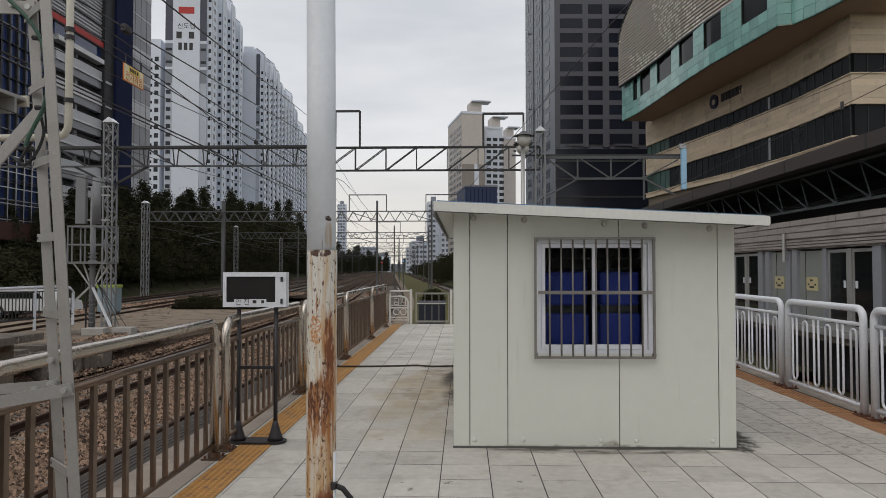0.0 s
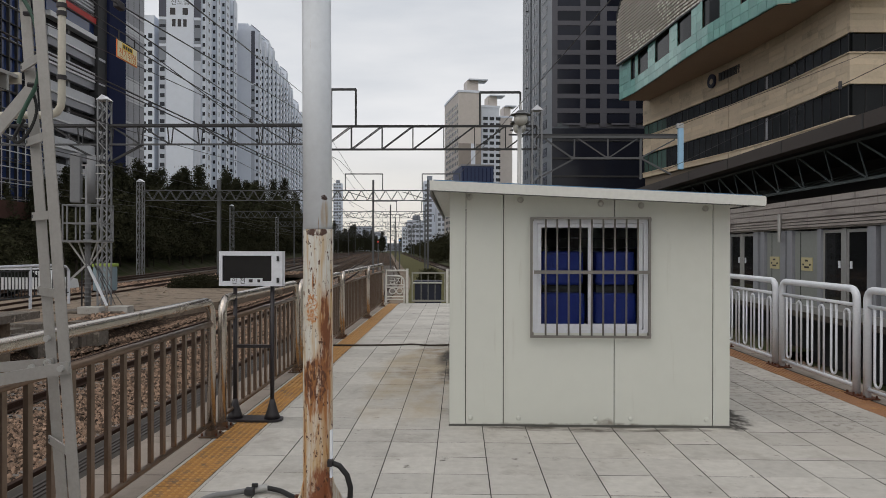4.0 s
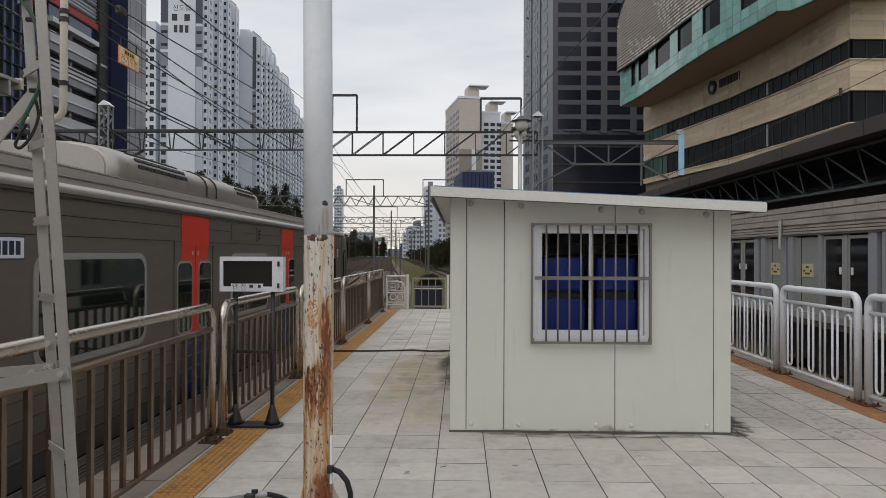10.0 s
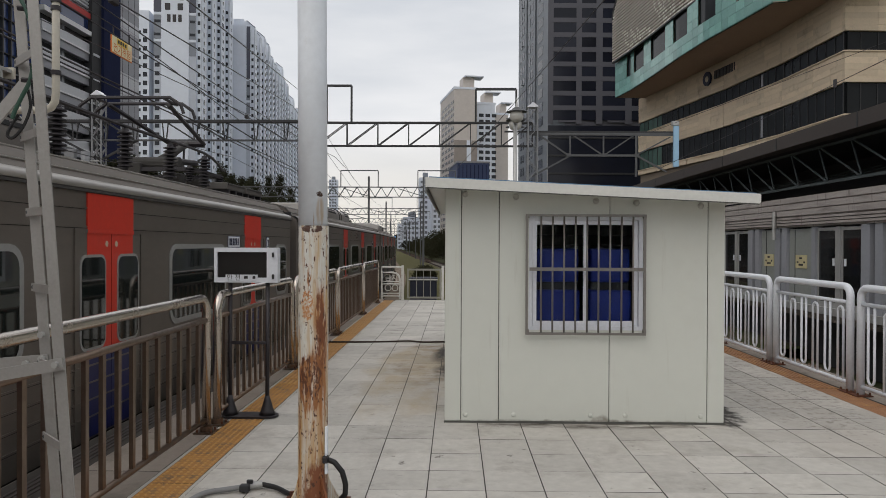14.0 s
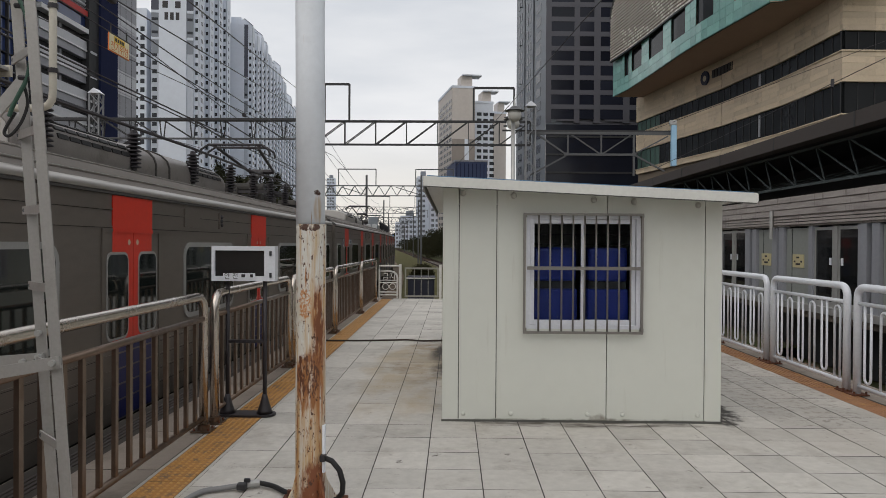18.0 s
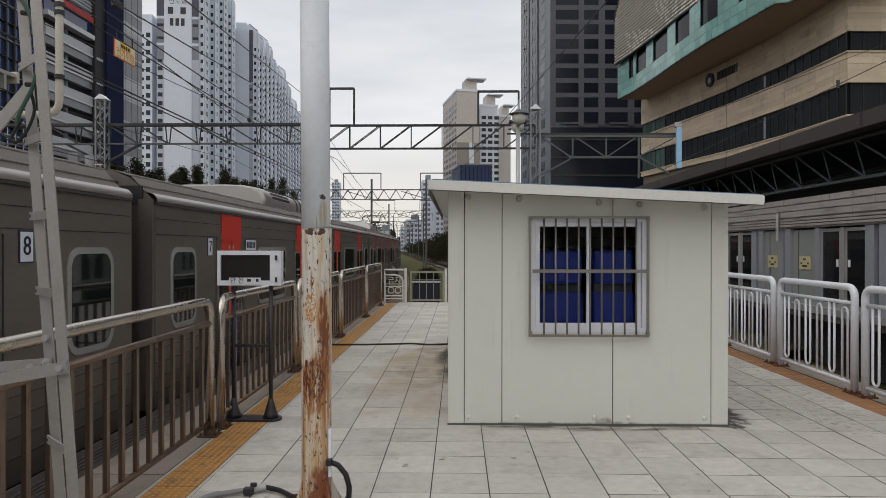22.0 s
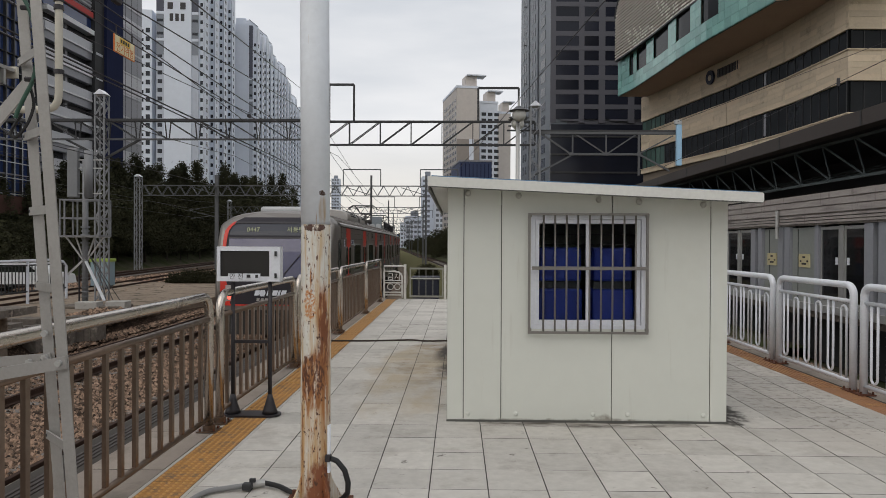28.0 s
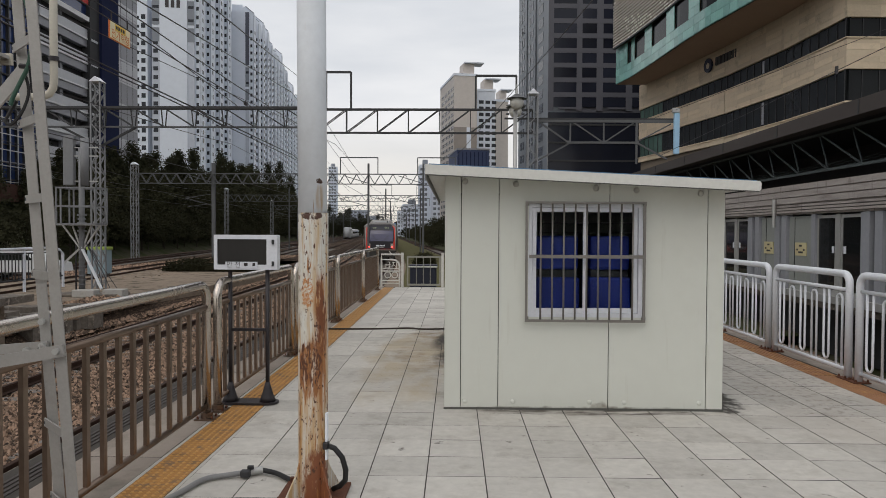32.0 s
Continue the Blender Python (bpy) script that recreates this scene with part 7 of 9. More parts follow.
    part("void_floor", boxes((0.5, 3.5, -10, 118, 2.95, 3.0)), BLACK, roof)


# ---- things on the platform ----
def build_pole():
    p = thing("rusty_pole", pose(-0.845, 4.14, 0), "white painted steel pole, rusted and peeling on its lower half", "pole")
    n = 28
    bm = bmesh.new()
    rows = []
    rnd = random.Random(5)
    for i in range(60):
        z = 0.02 + 1.69 * i / 59
        rows.append([bm.verts.new((math.cos(a) * (0.0885 + rnd.uniform(-0.0007, 0.0007)), math.sin(a) * (0.0885 + rnd.uniform(-0.0007, 0.0007)), z)) for a in (2 * math.pi * k / n for k in range(n))])
    for a, b in zip(rows, rows[1:]):
        for k in range(n):
            bm.faces.new((a[k], a[(k + 1) % n], b[(k + 1) % n], b[k]))
    bm.faces.new(rows[-1])
    part("lower_shaft", bm, RUSTPAINT, p, "cream shaft with running rust", smooth=True)
    part("upper_shaft", tube(bmesh.new(), [(-0.004 - 0.007 * i, 0, 1.705 + i) for i in range(5)], 0.0862, 28), POLEPAINT, p, "pale grey upper shaft", smooth=True)
    part("joint_ring", tube(bmesh.new(), [(0, 0, 1.700), (0, 0, 1.710)], 0.0892, 28), RUSTPAINT, p)
    part("base_flange", boxes((-0.20, 0.20, -0.20, 0.20, 0.0, 0.022), bevel=0.004), RUST, p, "rusted base flange")
    for k in range(4):
        a = radians(45 + 90 * k)
        bm = bmesh.new()
        prism(bm, [(0.08, 0.022), (0.20, 0.022), (0.12, 0.16), (0.085, 0.27)], -0.006, 0.006)
        bm.transform(Matrix.Rotation(a, 4, "Z"))
        part("gusset", bm, RUSTPAINT, p)
        bb = tube(bmesh.new(), [(0.165, 0.165, 0.022), (0.165, 0.165, 0.06)], 0.014, 6)
        bb.transform(Matrix.Rotation(radians(90 * k), 4, "Z"))
        part("anchor_bolt", bb, RUST, p)
    # a flat strip and a black conduit on its side
    part("side_strip", boxes((0.080, 0.094, -0.05, -0.015, 0.24, 0.52)), POLEPAINT, p)
    pts = [(0.09, -0.05, 0.33), (0.14, -0.06, 0.315), (0.185, -0.06, 0.26), (0.205, -0.055, 0.185), (0.20, -0.04, 0.12), (0.165, -0.02, 0.075), (0.12, 0.0, 0.05)]
    part("conduit", tube(bmesh.new(), pts, 0.0165, 10), RUBBER, p, "black corrugated conduit", smooth=True)
    for q, nm in enumerate(pts[:1]):
        part("conduit_clamp", boxes((0.07, 0.10, -0.075, -0.03, 0.31, 0.35), bevel=0.004), BLACK, p)
    # drips and flakes of rust that stand off the paint
    bm = bmesh.new()
    for k in range(30):
        a = rnd.uniform(math.pi, 2 * math.pi) if rnd.random() < 0.85 else rnd.uniform(0, math.pi)
        z = rnd.betavariate(1.4, 1.8) * 1.6 + 0.05
        s = rnd.uniform(0.002, 0.009) * rnd.uniform(0.5, 1)
        c = Vector((math.cos(a), math.sin(a), 0))
        tn = Vector((-math.sin(a), math.cos(a), 0))
        o = c * 0.0898 + Vector((0, 0, z))
        pt = [o + tn * (s * rnd.uniform(0.5, 1.2) * math.cos(q)) + Vector((0, 0, s * rnd.uniform(0.7, 2.2) * math.sin(q))) for q in (0, 1.1, 2.1, 3.2, 4.2, 5.2)]
        vs = [bm.verts.new(v) for v in pt]
        top = bm.verts.new(o + c * 0.002)
        for i in range(6):
            bm.faces.new((vs[i], vs[(i + 1) % 6], top))
    part("rust_flakes", bm, RUST, p)["kind"] = "stuff"


def build_display():
    Y = 6.40
    d = thing("notice_stand", pose(-1.9, Y, 0), "black steel stand with a white-framed blank display box", "display stand")
    def put(name, bm, mt, label="", under=d, smooth=False):
        o = part(name, bm, mt, under, label, smooth)
        return o
    bm = bmesh.new()
    prism(bm, rounded(-0.26, 0.27, -0.10, 0.10, 0.095), 0.004, 0.022, "z")
    put("base_plate", bm, BLACK, "oval black base plate")
    for x in (-0.178, 0.168):
        put("post", tube(bmesh.new(), [(x, 0, 0.02), (x, 0, 1.26)], 0.019, 10), BLACK, smooth=True)
        bm = bmesh.new()
        tube(bm, [(x, 0, 0.022), (x, 0, 0.06), (x, 0, 0.10), (x, 0, 0.15), (x, 0, 0.20)], 0.075, 12, r1=0.02)
        put("flared_foot", bm, BLACK, smooth=True)
    put("cross_bar", boxes((-0.178, 0.168, -0.014, 0.014, 0.672, 0.70)), BLACK)
    b = put("display_box", boxes((-0.314, 0.272, -0.05, 0.05, 1.245, 1.29), (-0.314, 0.272, -0.05, 0.05, 1.525, 1.565), (-0.314, -0.285, -0.05, 0.05, 1.29, 1.525), (0.172, 0.272, -0.05, 0.05, 1.29, 1.525), (-0.285, 0.172, 0.02, 0.05, 1.29, 1.525)), WHITEPAINT, "white painted display box")
    put("screen", boxes((-0.285, 0.172, -0.028, 0.02, 1.29, 1.525)), SCREENBLACK, under=b)
    for z in (1.30, 1.50):
        put("hinge", tube(bmesh.new(), [(0.232, -0.058, z - 0.022), (0.232, -0.058, z + 0.022)], 0.011, 8), DARKSTEEL, under=b)
    lb = put("label_strip", boxes((-0.205, 0.09, -0.056, -0.051, 1.258, 1.318)), WHITEPAINT, "torn white label strip")
    words("안 전", 0.062, BLACK, lb, pose(-0.13, -0.058, 1.288, 90), "label_lettering", thick=0.0005)
    part("label_bar", boxes((-0.035, 0.0, -0.0595, -0.0555, 1.28, 1.308)), BLACK, lb)
    part("label_bar", boxes((0.045, 0.07, -0.0595, -0.0555, 1.28, 1.308)), BLACK, lb)


def build_ladder():
    l = thing("ladder_frame", pose(-1.42, 2.4, 0), "aluminium angle ladder bolted to a side bracket", "ladder")
    def A(z): return Vector((0.131 - 0.0754 * z, 0, z))
    def B(z): return Vector((-0.005 - 0.0771 * z, 0.15, z))
    for fn in (A, B):
        bm = bmesh.new()
        a, b = fn(0.0), fn(3.3)
        vs = [bm.verts.new(p + Vector((sx * 0.0195, sy * 0.003, 0))) for p in (a, b) for sx, sy in ((-1, -1), (1, -1), (1, 1), (-1, 1))]
        for q in ((0, 1, 2, 3), (7, 6, 5, 4), (0, 4, 5, 1), (1, 5, 6, 2), (2, 6, 7, 3), (3, 7, 4, 0)):
            bm.faces.new([vs[i] for i in q])
        part("side_rail", bm, LADDERGREY, l)
    for k in range(11):
        z = 0.34 + k * 0.2745
        part("rung", bar(bmesh.new(), A(z) + Vector((-0.018, 0.0, 0)), B(z) + Vector((-0.024, -0.012, 0)), 0.006, 0.030), LADDERGREY, l)
        o = B(z) + Vector((-0.012, -0.014, 0))
        part("bolt", tube(bmesh.new(), [o, o + Vector((0, -0.012, 0))], 0.008, 6), MAST, l)
    # flat arms to the railing and the brace above
    part("side_arm", bar(bmesh.new(), A(1.182) + Vector((0.022, -0.016, 0)), (-0.70, -0.02, 1.045), 0.010, 0.042), LADDERGREY, l)
    part("side_arm", bar(bmesh.new(), B(1.172) + Vector((0.015, -0.016, 0)), (-0.70, 0.13, 1.12), 0.010, 0.036), LADDERGREY, l)
    for o in (A(1.18) + Vector((0.0, -0.021, 0)), B(1.176) + Vector((0.0, -0.021, 0)), B(1.262) + Vector((0.0, -0.012, 0)), Vector((-0.152, 0.125, 1.158)), B(2.575) + Vector((0, -0.02, 0)), Vector((-0.265, 0.128, 2.585))):
        part("bolt", tube(bmesh.new(), [o, o + Vector((0, -0.014, 0))], 0.0115, 8), GALV, l)
    part("side_arm", bar(bmesh.new(), B(2.575) + Vector((0.018, -0.016, 0)), (-0.70, 0.13, 2.60), 0.010, 0.05), LADDERGREY, l)
    part("brace", bar(bmesh.new(), B(2.19) + Vector((-0.015, 0.02, 0)), (-0.52, 0.17, 1.80), 0.010, 0.045), LADDERGREY, l)
    # green cable and cream conduit
    cb = thing("green_cable", pose(0, 0, 0), "green insulated cable looped along the ladder", "cable")
    pts = [(-1.75, 2.5, 2.66), (-1.622, 2.5, 2.537), (-1.575, 2.5, 2.476), (-1.545, 2.5, 2.405), (-1.532, 2.5, 2.344), (-1.532, 2.5, 2.263), (-1.545, 2.5, 2.19), (-1.575, 2.5, 2.13), (-1.60, 2.5, 2.08), (-1.61, 2.5, 2.05)]
    part("cable", tube(bmesh.new(), smooth_path(pts), 0.0075, 8), GREENCABLE, cb, smooth=True)
    for x, z in ((-1.545, 2.19), (-1.56, 2.45)):
        part("cable_tie", tube(bmesh.new(), [(x - 0.03, 2.50, z + 0.002), (x + 0.03, 2.505, z - 0.002)], 0.009, 6), BLACK, cb)
    pts = [(-1.60, 2.52, 2.07), (-1.64, 2.52, 2.0), (-1.62, 2.52, 1.985), (-1.58, 2.52, 2.03), (-1.555, 2.52, 2.10), (-1.56, 2.51, 2.16)]
    part("cable_loop", tube(bmesh.new(), smooth_path(pts), 0.006, 6), RUBBER, cb)
    # cream conduit clamped to the ladder's bracket
    X, Yp = -0.32, 0.6
    pts = [(X, Yp, 3.4), (X, Yp, 2.25), (X - 0.004, Yp, 2.215), (X - 0.02, Yp, 2.19), (X - 0.05, Yp, 2.178), (X - 0.40, Yp, 2.175)]
    pp = part("conduit", tube(bmesh.new(), pts, 0.0165, 12), PIPECREAM, l, "cream plastic conduit with an elbow", smooth=True)
    for z in (2.62, 2.34, 2.655):
        part("clamp", tube(bmesh.new(), [(X, Yp, z - 0.010), (X, Yp, z + 0.010)], 0.0215, 12), BLACK, pp)


def smooth_path(pts, n=6):
    """Catmull-Rom points through pts."""
    pts = [Vector(p) for p in pts]
    out = []
    for i in range(len(pts) - 1):
        p0, p1, p2, p3 = pts[max(i - 1, 0)], pts[i], pts[i + 1], pts[min(i + 2, len(pts) - 1)]
        for k in range(n):
            t = k / n
            out.append(0.5 * ((2 * p1) + (p2 - p0) * t + (2 * p0 - 5 * p1 + 4 * p2 - p3) * t * t + (3 * p1 - p0 - 3 * p2 + p3) * t ** 3))
    out.append(pts[-1])
    return out


def build_floor_pipes():
    h = thing("floor_hose", pose(0, 0, 0), "grey water hose joined to a black hose on the paving", "hose")
    pts = [(-1.95, 3.55, 0.022), (-1.76, 3.85, 0.022), (-1.655, 4.11, 0.022), (-1.587, 4.35, 0.022), (-1.468, 4.424, 0.024), (-1.30, 4.49, 0.03)]
    part("grey_hose", tube(bmesh.new(), smooth_path(pts), 0.017, 10), HDPE, h, smooth=True)
    part("coupling", tube(bmesh.new(), [(-1.335, 4.48, 0.03), (-1.25, 4.505, 0.034)], 0.024, 12), GALV, h)
    part("valve", boxes((-1.375, -1.315, 4.41, 4.46, 0.012, 0.055), bevel=0.008), DARKSTEEL, h)
    part("valve_lever", boxes((-1.34, -1.30, 4.455, 4.475, 0.05, 0.075), bevel=0.004), DARKSTEEL, h)
    pts = [(-1.25, 4.505, 0.032), (-1.149, 4.465, 0.026), (-1.06, 4.38, 0.024), (-0.98, 4.31, 0.03)]
    part("black_hose", tube(bmesh.new(), smooth_path(pts), 0.0165, 10), RUBBER, h, smooth=True)
    c = thing("floor_cable", pose(0, 0, 0), "dark brown cable laid across the paving to the hut", "cable")
    pts = [(-2.35, 11.2, 0.02), (-2.05, 11.22, 0.02), (-1.5, 11.24, 0.02), (-1.0, 11.32, 0.02), (-0.75, 11.36, 0.022), (-0.5, 11.27, 0.02), (-0.2, 11.32, 0.02), (-0.09, 11.33, 0.02)]
    part("cable", tube(bmesh.new(), smooth_path(pts), 0.014, 8), BARK, c, smooth=True)


def build_gate():
    Y = 19.9
    g = thing("white_gate", pose(-1.8, Y, 0), "white painted end gate with an arched frame and a notice", "gate")
    pts = [(-0.3, 0, 0.03), (-0.3, 0, 0.80), (0.0, 0, 0.80), (0.12, 0, 0.775), (0.19, 0, 0.71), (0.22, 0, 0.61), (0.22, 0, 0.03)]
    part("gate_frame", tube(bmesh.new(), pts, 0.028, 10), GATEPAINT, g)
    part("top_bar", tube(bmesh.new(), [(-0.3, 0, 0.78), (-0.3, 0, 0.95), (0.26, 0, 0.95)], 0.026, 8), GATEPAINT, g)
    for z in (0.12, 0.20, 0.47):
        part("cross_bar", tube(bmesh.new(), [(-0.3, 0, z), (0.22, 0, z)], 0.018, 8), GATEPAINT, g)
    for x in (-0.12, 0.08):
        ring = [(x + 0.085 * math.cos(a), 0, 0.36 + 0.085 * math.sin(a)) for a in (2 * math.pi * k / 14 for k in range(14))]
        part("ring", tube(bmesh.new(), ring, 0.013, 6, close=True), GATEPAINT, g)
    nb = part("notice_bar", boxes((-0.27, 0.19, -0.012, 0.012, 0.53, 0.55)), GATEPAINT, g)
    words("금지", 0.21, GATEPAINT, nb, pose(-0.02, -0.024, 0.64, 90), "notice_lettering")
    part("latch_post", bar(bmesh.new(), (0.30, 0, 0), (0.30, 0, 1.0), 0.07), GATEPAINT, g)
    part("gate_knob", tube(bmesh.new(), [(0.0, 0, 0.95), (-0.08, 0, 1.04)], 0.012, 6), GATEPAINT, g)
    m = thing("mesh_gate", pose(-0.9, Y, 0), "grey steel bar gate at the platform's end", "gate")
    part("gate_frame", boxes((-0.47, 0.50, -0.02, 0.02, 0.06, 0.11), (-0.47, 0.50, -0.02, 0.02, 0.86, 0.91), (-0.47, -0.43, -0.02, 0.02, 0.11, 0.86), (0.46, 0.50, -0.02, 0.02, 0.11, 0.86)), GATEGREY, m)
    for x in (-0.2, 0.0, 0.2):
        part("gate_bar", bar(bmesh.new(), (x, 0, 0.11), (x, 0, 0.86), 0.018), GATEGREY, m)
    part("gate_post", bar(bmesh.new(), (0.55, 0, 0), (0.55, 0, 0.99), 0.07), GATEPAINT, m)
    w = thing("white_gate", pose(0.1, Y, 0), "white painted end railing with rings", "gate")
    part("gate_frame", tube(bmesh.new(), [(-0.35, 0, 0.03), (-0.35, 0, 0.93), (0.6, 0, 0.93), (0.6, 0, 0.03)], 0.028, 8), GATEPAINT, w)
    for x in (-0.2, 0.05):
        for z in (0.25, 0.6):
            ring = [(x + 0.085 * math.cos(a), 0, z + 0.085 * math.sin(a)) for a in (2 * math.pi * k / 14 for k in range(14))]
            part("ring", tube(bmesh.new(), ring, 0.013, 6, close=True), GATEPAINT, w)
    b = thing("blue_bin", pose(-1.01, 22.4, -0.55), "dark blue lidded storage bin", "bin")
    part("body", boxes((-0.42, 0.42, -0.3, 0.3, 0.0, 1.00), bevel=0.03), BINBLUE, b)
    part("lid", boxes((-0.45, 0.45, -0.33, 0.33, 1.00, 1.10), bevel=0.02), BINBLUE, b)
    part("lid_rim", boxes((-0.46, 0.46, -0.345, -0.33, 1.02, 1.065)), GATEPAINT, b)
    for x in (-0.2, 0.2):
        part("rib", boxes((x - 0.02, x + 0.02, -0.315, -0.30, 0.05, 0.95)), BINBLUE, b)


def build_lamp():
    l = thing("platform_lamp", pose(2.14, 25, -1.2), "steel lamp post with two opal globes under dark hats", "lamp post")
    part("post", tube(bmesh.new(), [(0, 0, 0), (0, 0, 7.2)], 0.075, 12), GALV, l, smooth=True)
    for dx, dy in ((0.03, -0.15), (0.13, 1.6)):
        b = bmesh.new()
        bmesh.ops.create_uvsphere(b, u_segments=16, v_segments=10, radius=0.25, matrix=Matrix.Translation((dx, dy, 7.40)))
        part("globe", b, LAMPGLASS, l, "opal globe", smooth=True)
        b = bmesh.new()
        tube(b, [(dx, dy, 7.54), (dx, dy, 7.58), (dx, dy, 7.62), (dx, dy, 7.70)], 0.37, 18, r1=0.10)
        part("hat", b, MAST, l)
        for sx in (-0.30, 0.30):
            part("side_knob", tube(bmesh.new(), [(dx + sx * 0.8, dy, 7.30), (dx + sx * 1.22, dy, 7.30)], 0.05, 8, r1=0.02), MAST, l)
        part("finial", tube(bmesh.new(), [(dx, dy, 7.68), (dx, dy, 7.85), (dx, dy, 8.05)], 0.05, 8, r1=0.015), GALV, l)
    part("arm", bar(bmesh.new(), (0.0, 0.0, 7.05), (0.13, 1.6, 7.15), 0.05), GALV, l)


def build_telecom():
    t = thing("telecom_mast", pose(-14.5, 26.8, -0.95), "steel telecom pole with panel antennas and a platform cage", "telecom mast")
    part("shaft", tube(bmesh.new(), [(0, 0, 0.05), (0, 0, 5.3)], 0.10, 12), ANTENNA, t, smooth=True)
    for k in range(12):
        part("step_collar", tube(bmesh.new(), [(0, 0, 0.4 + k * 0.16), (0, 0, 0.43 + k * 0.16)], 0.135, 10), ANTENNA, t)
    part("plinth", boxes((-0.9, 1.5, -0.6, 0.5, 0.0, 0.10), bevel=0.02), CONCRETE, t, "low concrete plinth")
    for x0, x1, y0, y1, h in ((0.02, 0.80, -0.75, -0.30, 0.26), (0.95, 1.65, -0.45, 0.05, 0.26)):
        part("footing_block", boxes((x0, x1, y0, y1, 0.0, h), bevel=0.02), FOOTING, t, "pale concrete footing block")
    for x in (-0.25, -0.12):
        part("cable_riser", tube(bmesh.new(), [(x, 0.05, 0.1), (x, 0.05, 2.3)], 0.03, 6), BLACK, t)
    for a in (0.9, -0.9):
        part("stay", bar(bmesh.new(), (0, -0.05, 1.75), (a, -0.4, 0.28 if a > 0 else 0.75), 0.07), WHITEPAINT if a > 0 else GALV, t)
    zb, zt = 2.55, 3.85
    cage = part("cage_floor", boxes((-0.68, 0.70, -0.42, 0.42, zb - 0.03, zb + 0.02)), GALV, t)
    for z in (zb + 0.02, (zb + zt) / 2, zt):
        for a, b in (((-0.68, -0.42), (0.70, -0.42)), ((0.70, -0.42), (0.70, 0.42)), ((0.70, 0.42), (-0.68, 0.42)), ((-0.68, 0.42), (-0.68, -0.42))):
            part("cage_rail", bar(bmesh.new(), (*a, z), (*b, z), 0.05), ANTENNA, cage)
    for x in (-0.68, -0.52, 0.70):
        for y in (-0.42, 0.42):
            part("cage_post", bar(bmesh.new(), (x, y, zb), (x, y, zt), 0.045), ANTENNA, cage)
    for a in (-0.7, -0.35, 0.35, 0.68):
        part("cage_strut", bar(bmesh.new(), (a, 0, zb), (0, 0, zb - 0.95), 0.05), GALV, t)
    for k in range(5):
        part("cable_collar", tube(bmesh.new(), [(0, 0, 2.3 + k * 0.14), (0, 0, 2.36 + k * 0.14)], 0.16 - 0.02 * (k % 2), 10), ANTENNA, t)
    part("antenna", boxes((-0.62, -0.24, -0.1, 0.1, 3.95, 5.72), bevel=0.03), ANTENNA, t, "tall grey panel antenna")
    part("antenna", tube(bmesh.new(), [(0.13, -0.02, 3.95), (0.13, -0.02, 5.62)], 0.15, 14), ANTENNA, t, "pale round antenna drum", smooth=True)
    for z in (4.1, 5.0, 5.3):
        part("antenna_arm", bar(bmesh.new(), (-0.4, 0, z), (0.6, 0, z), 0.04), GALV, t)
    for k in range(3):
        part("guy_cable", tube(bmesh.new(), smooth_path([(0.2, -0.1, 1.9), (0.7 + k * 0.12, -0.2, 0.9), (0.9 + k * 0.25, -0.3, 0.3)]), 0.012, 5), DARKSTEEL, t)
    t.scale = (1.085, 1.085, 1.085)
    bx = thing("equipment_box", pose(-20.1, 39.0, -0.95), "pale blue equipment box with a lime green lid", "equipment box")
    part("body", boxes((-0.5, 0.5, -0.4, 0.4, 0.1, 1.45), bevel=0.02), TANKBLUE, bx)
    part("lid", boxes((-0.55, 0.55, -0.45, 0.45, 1.45, 1.62), bevel=0.02), LIME, bx)
    for x in (-0.4, 0.4):
        part("foot", boxes((x - 0.05, x + 0.05, -0.3, 0.3, 0, 0.1)), DARKSTEEL, bx)


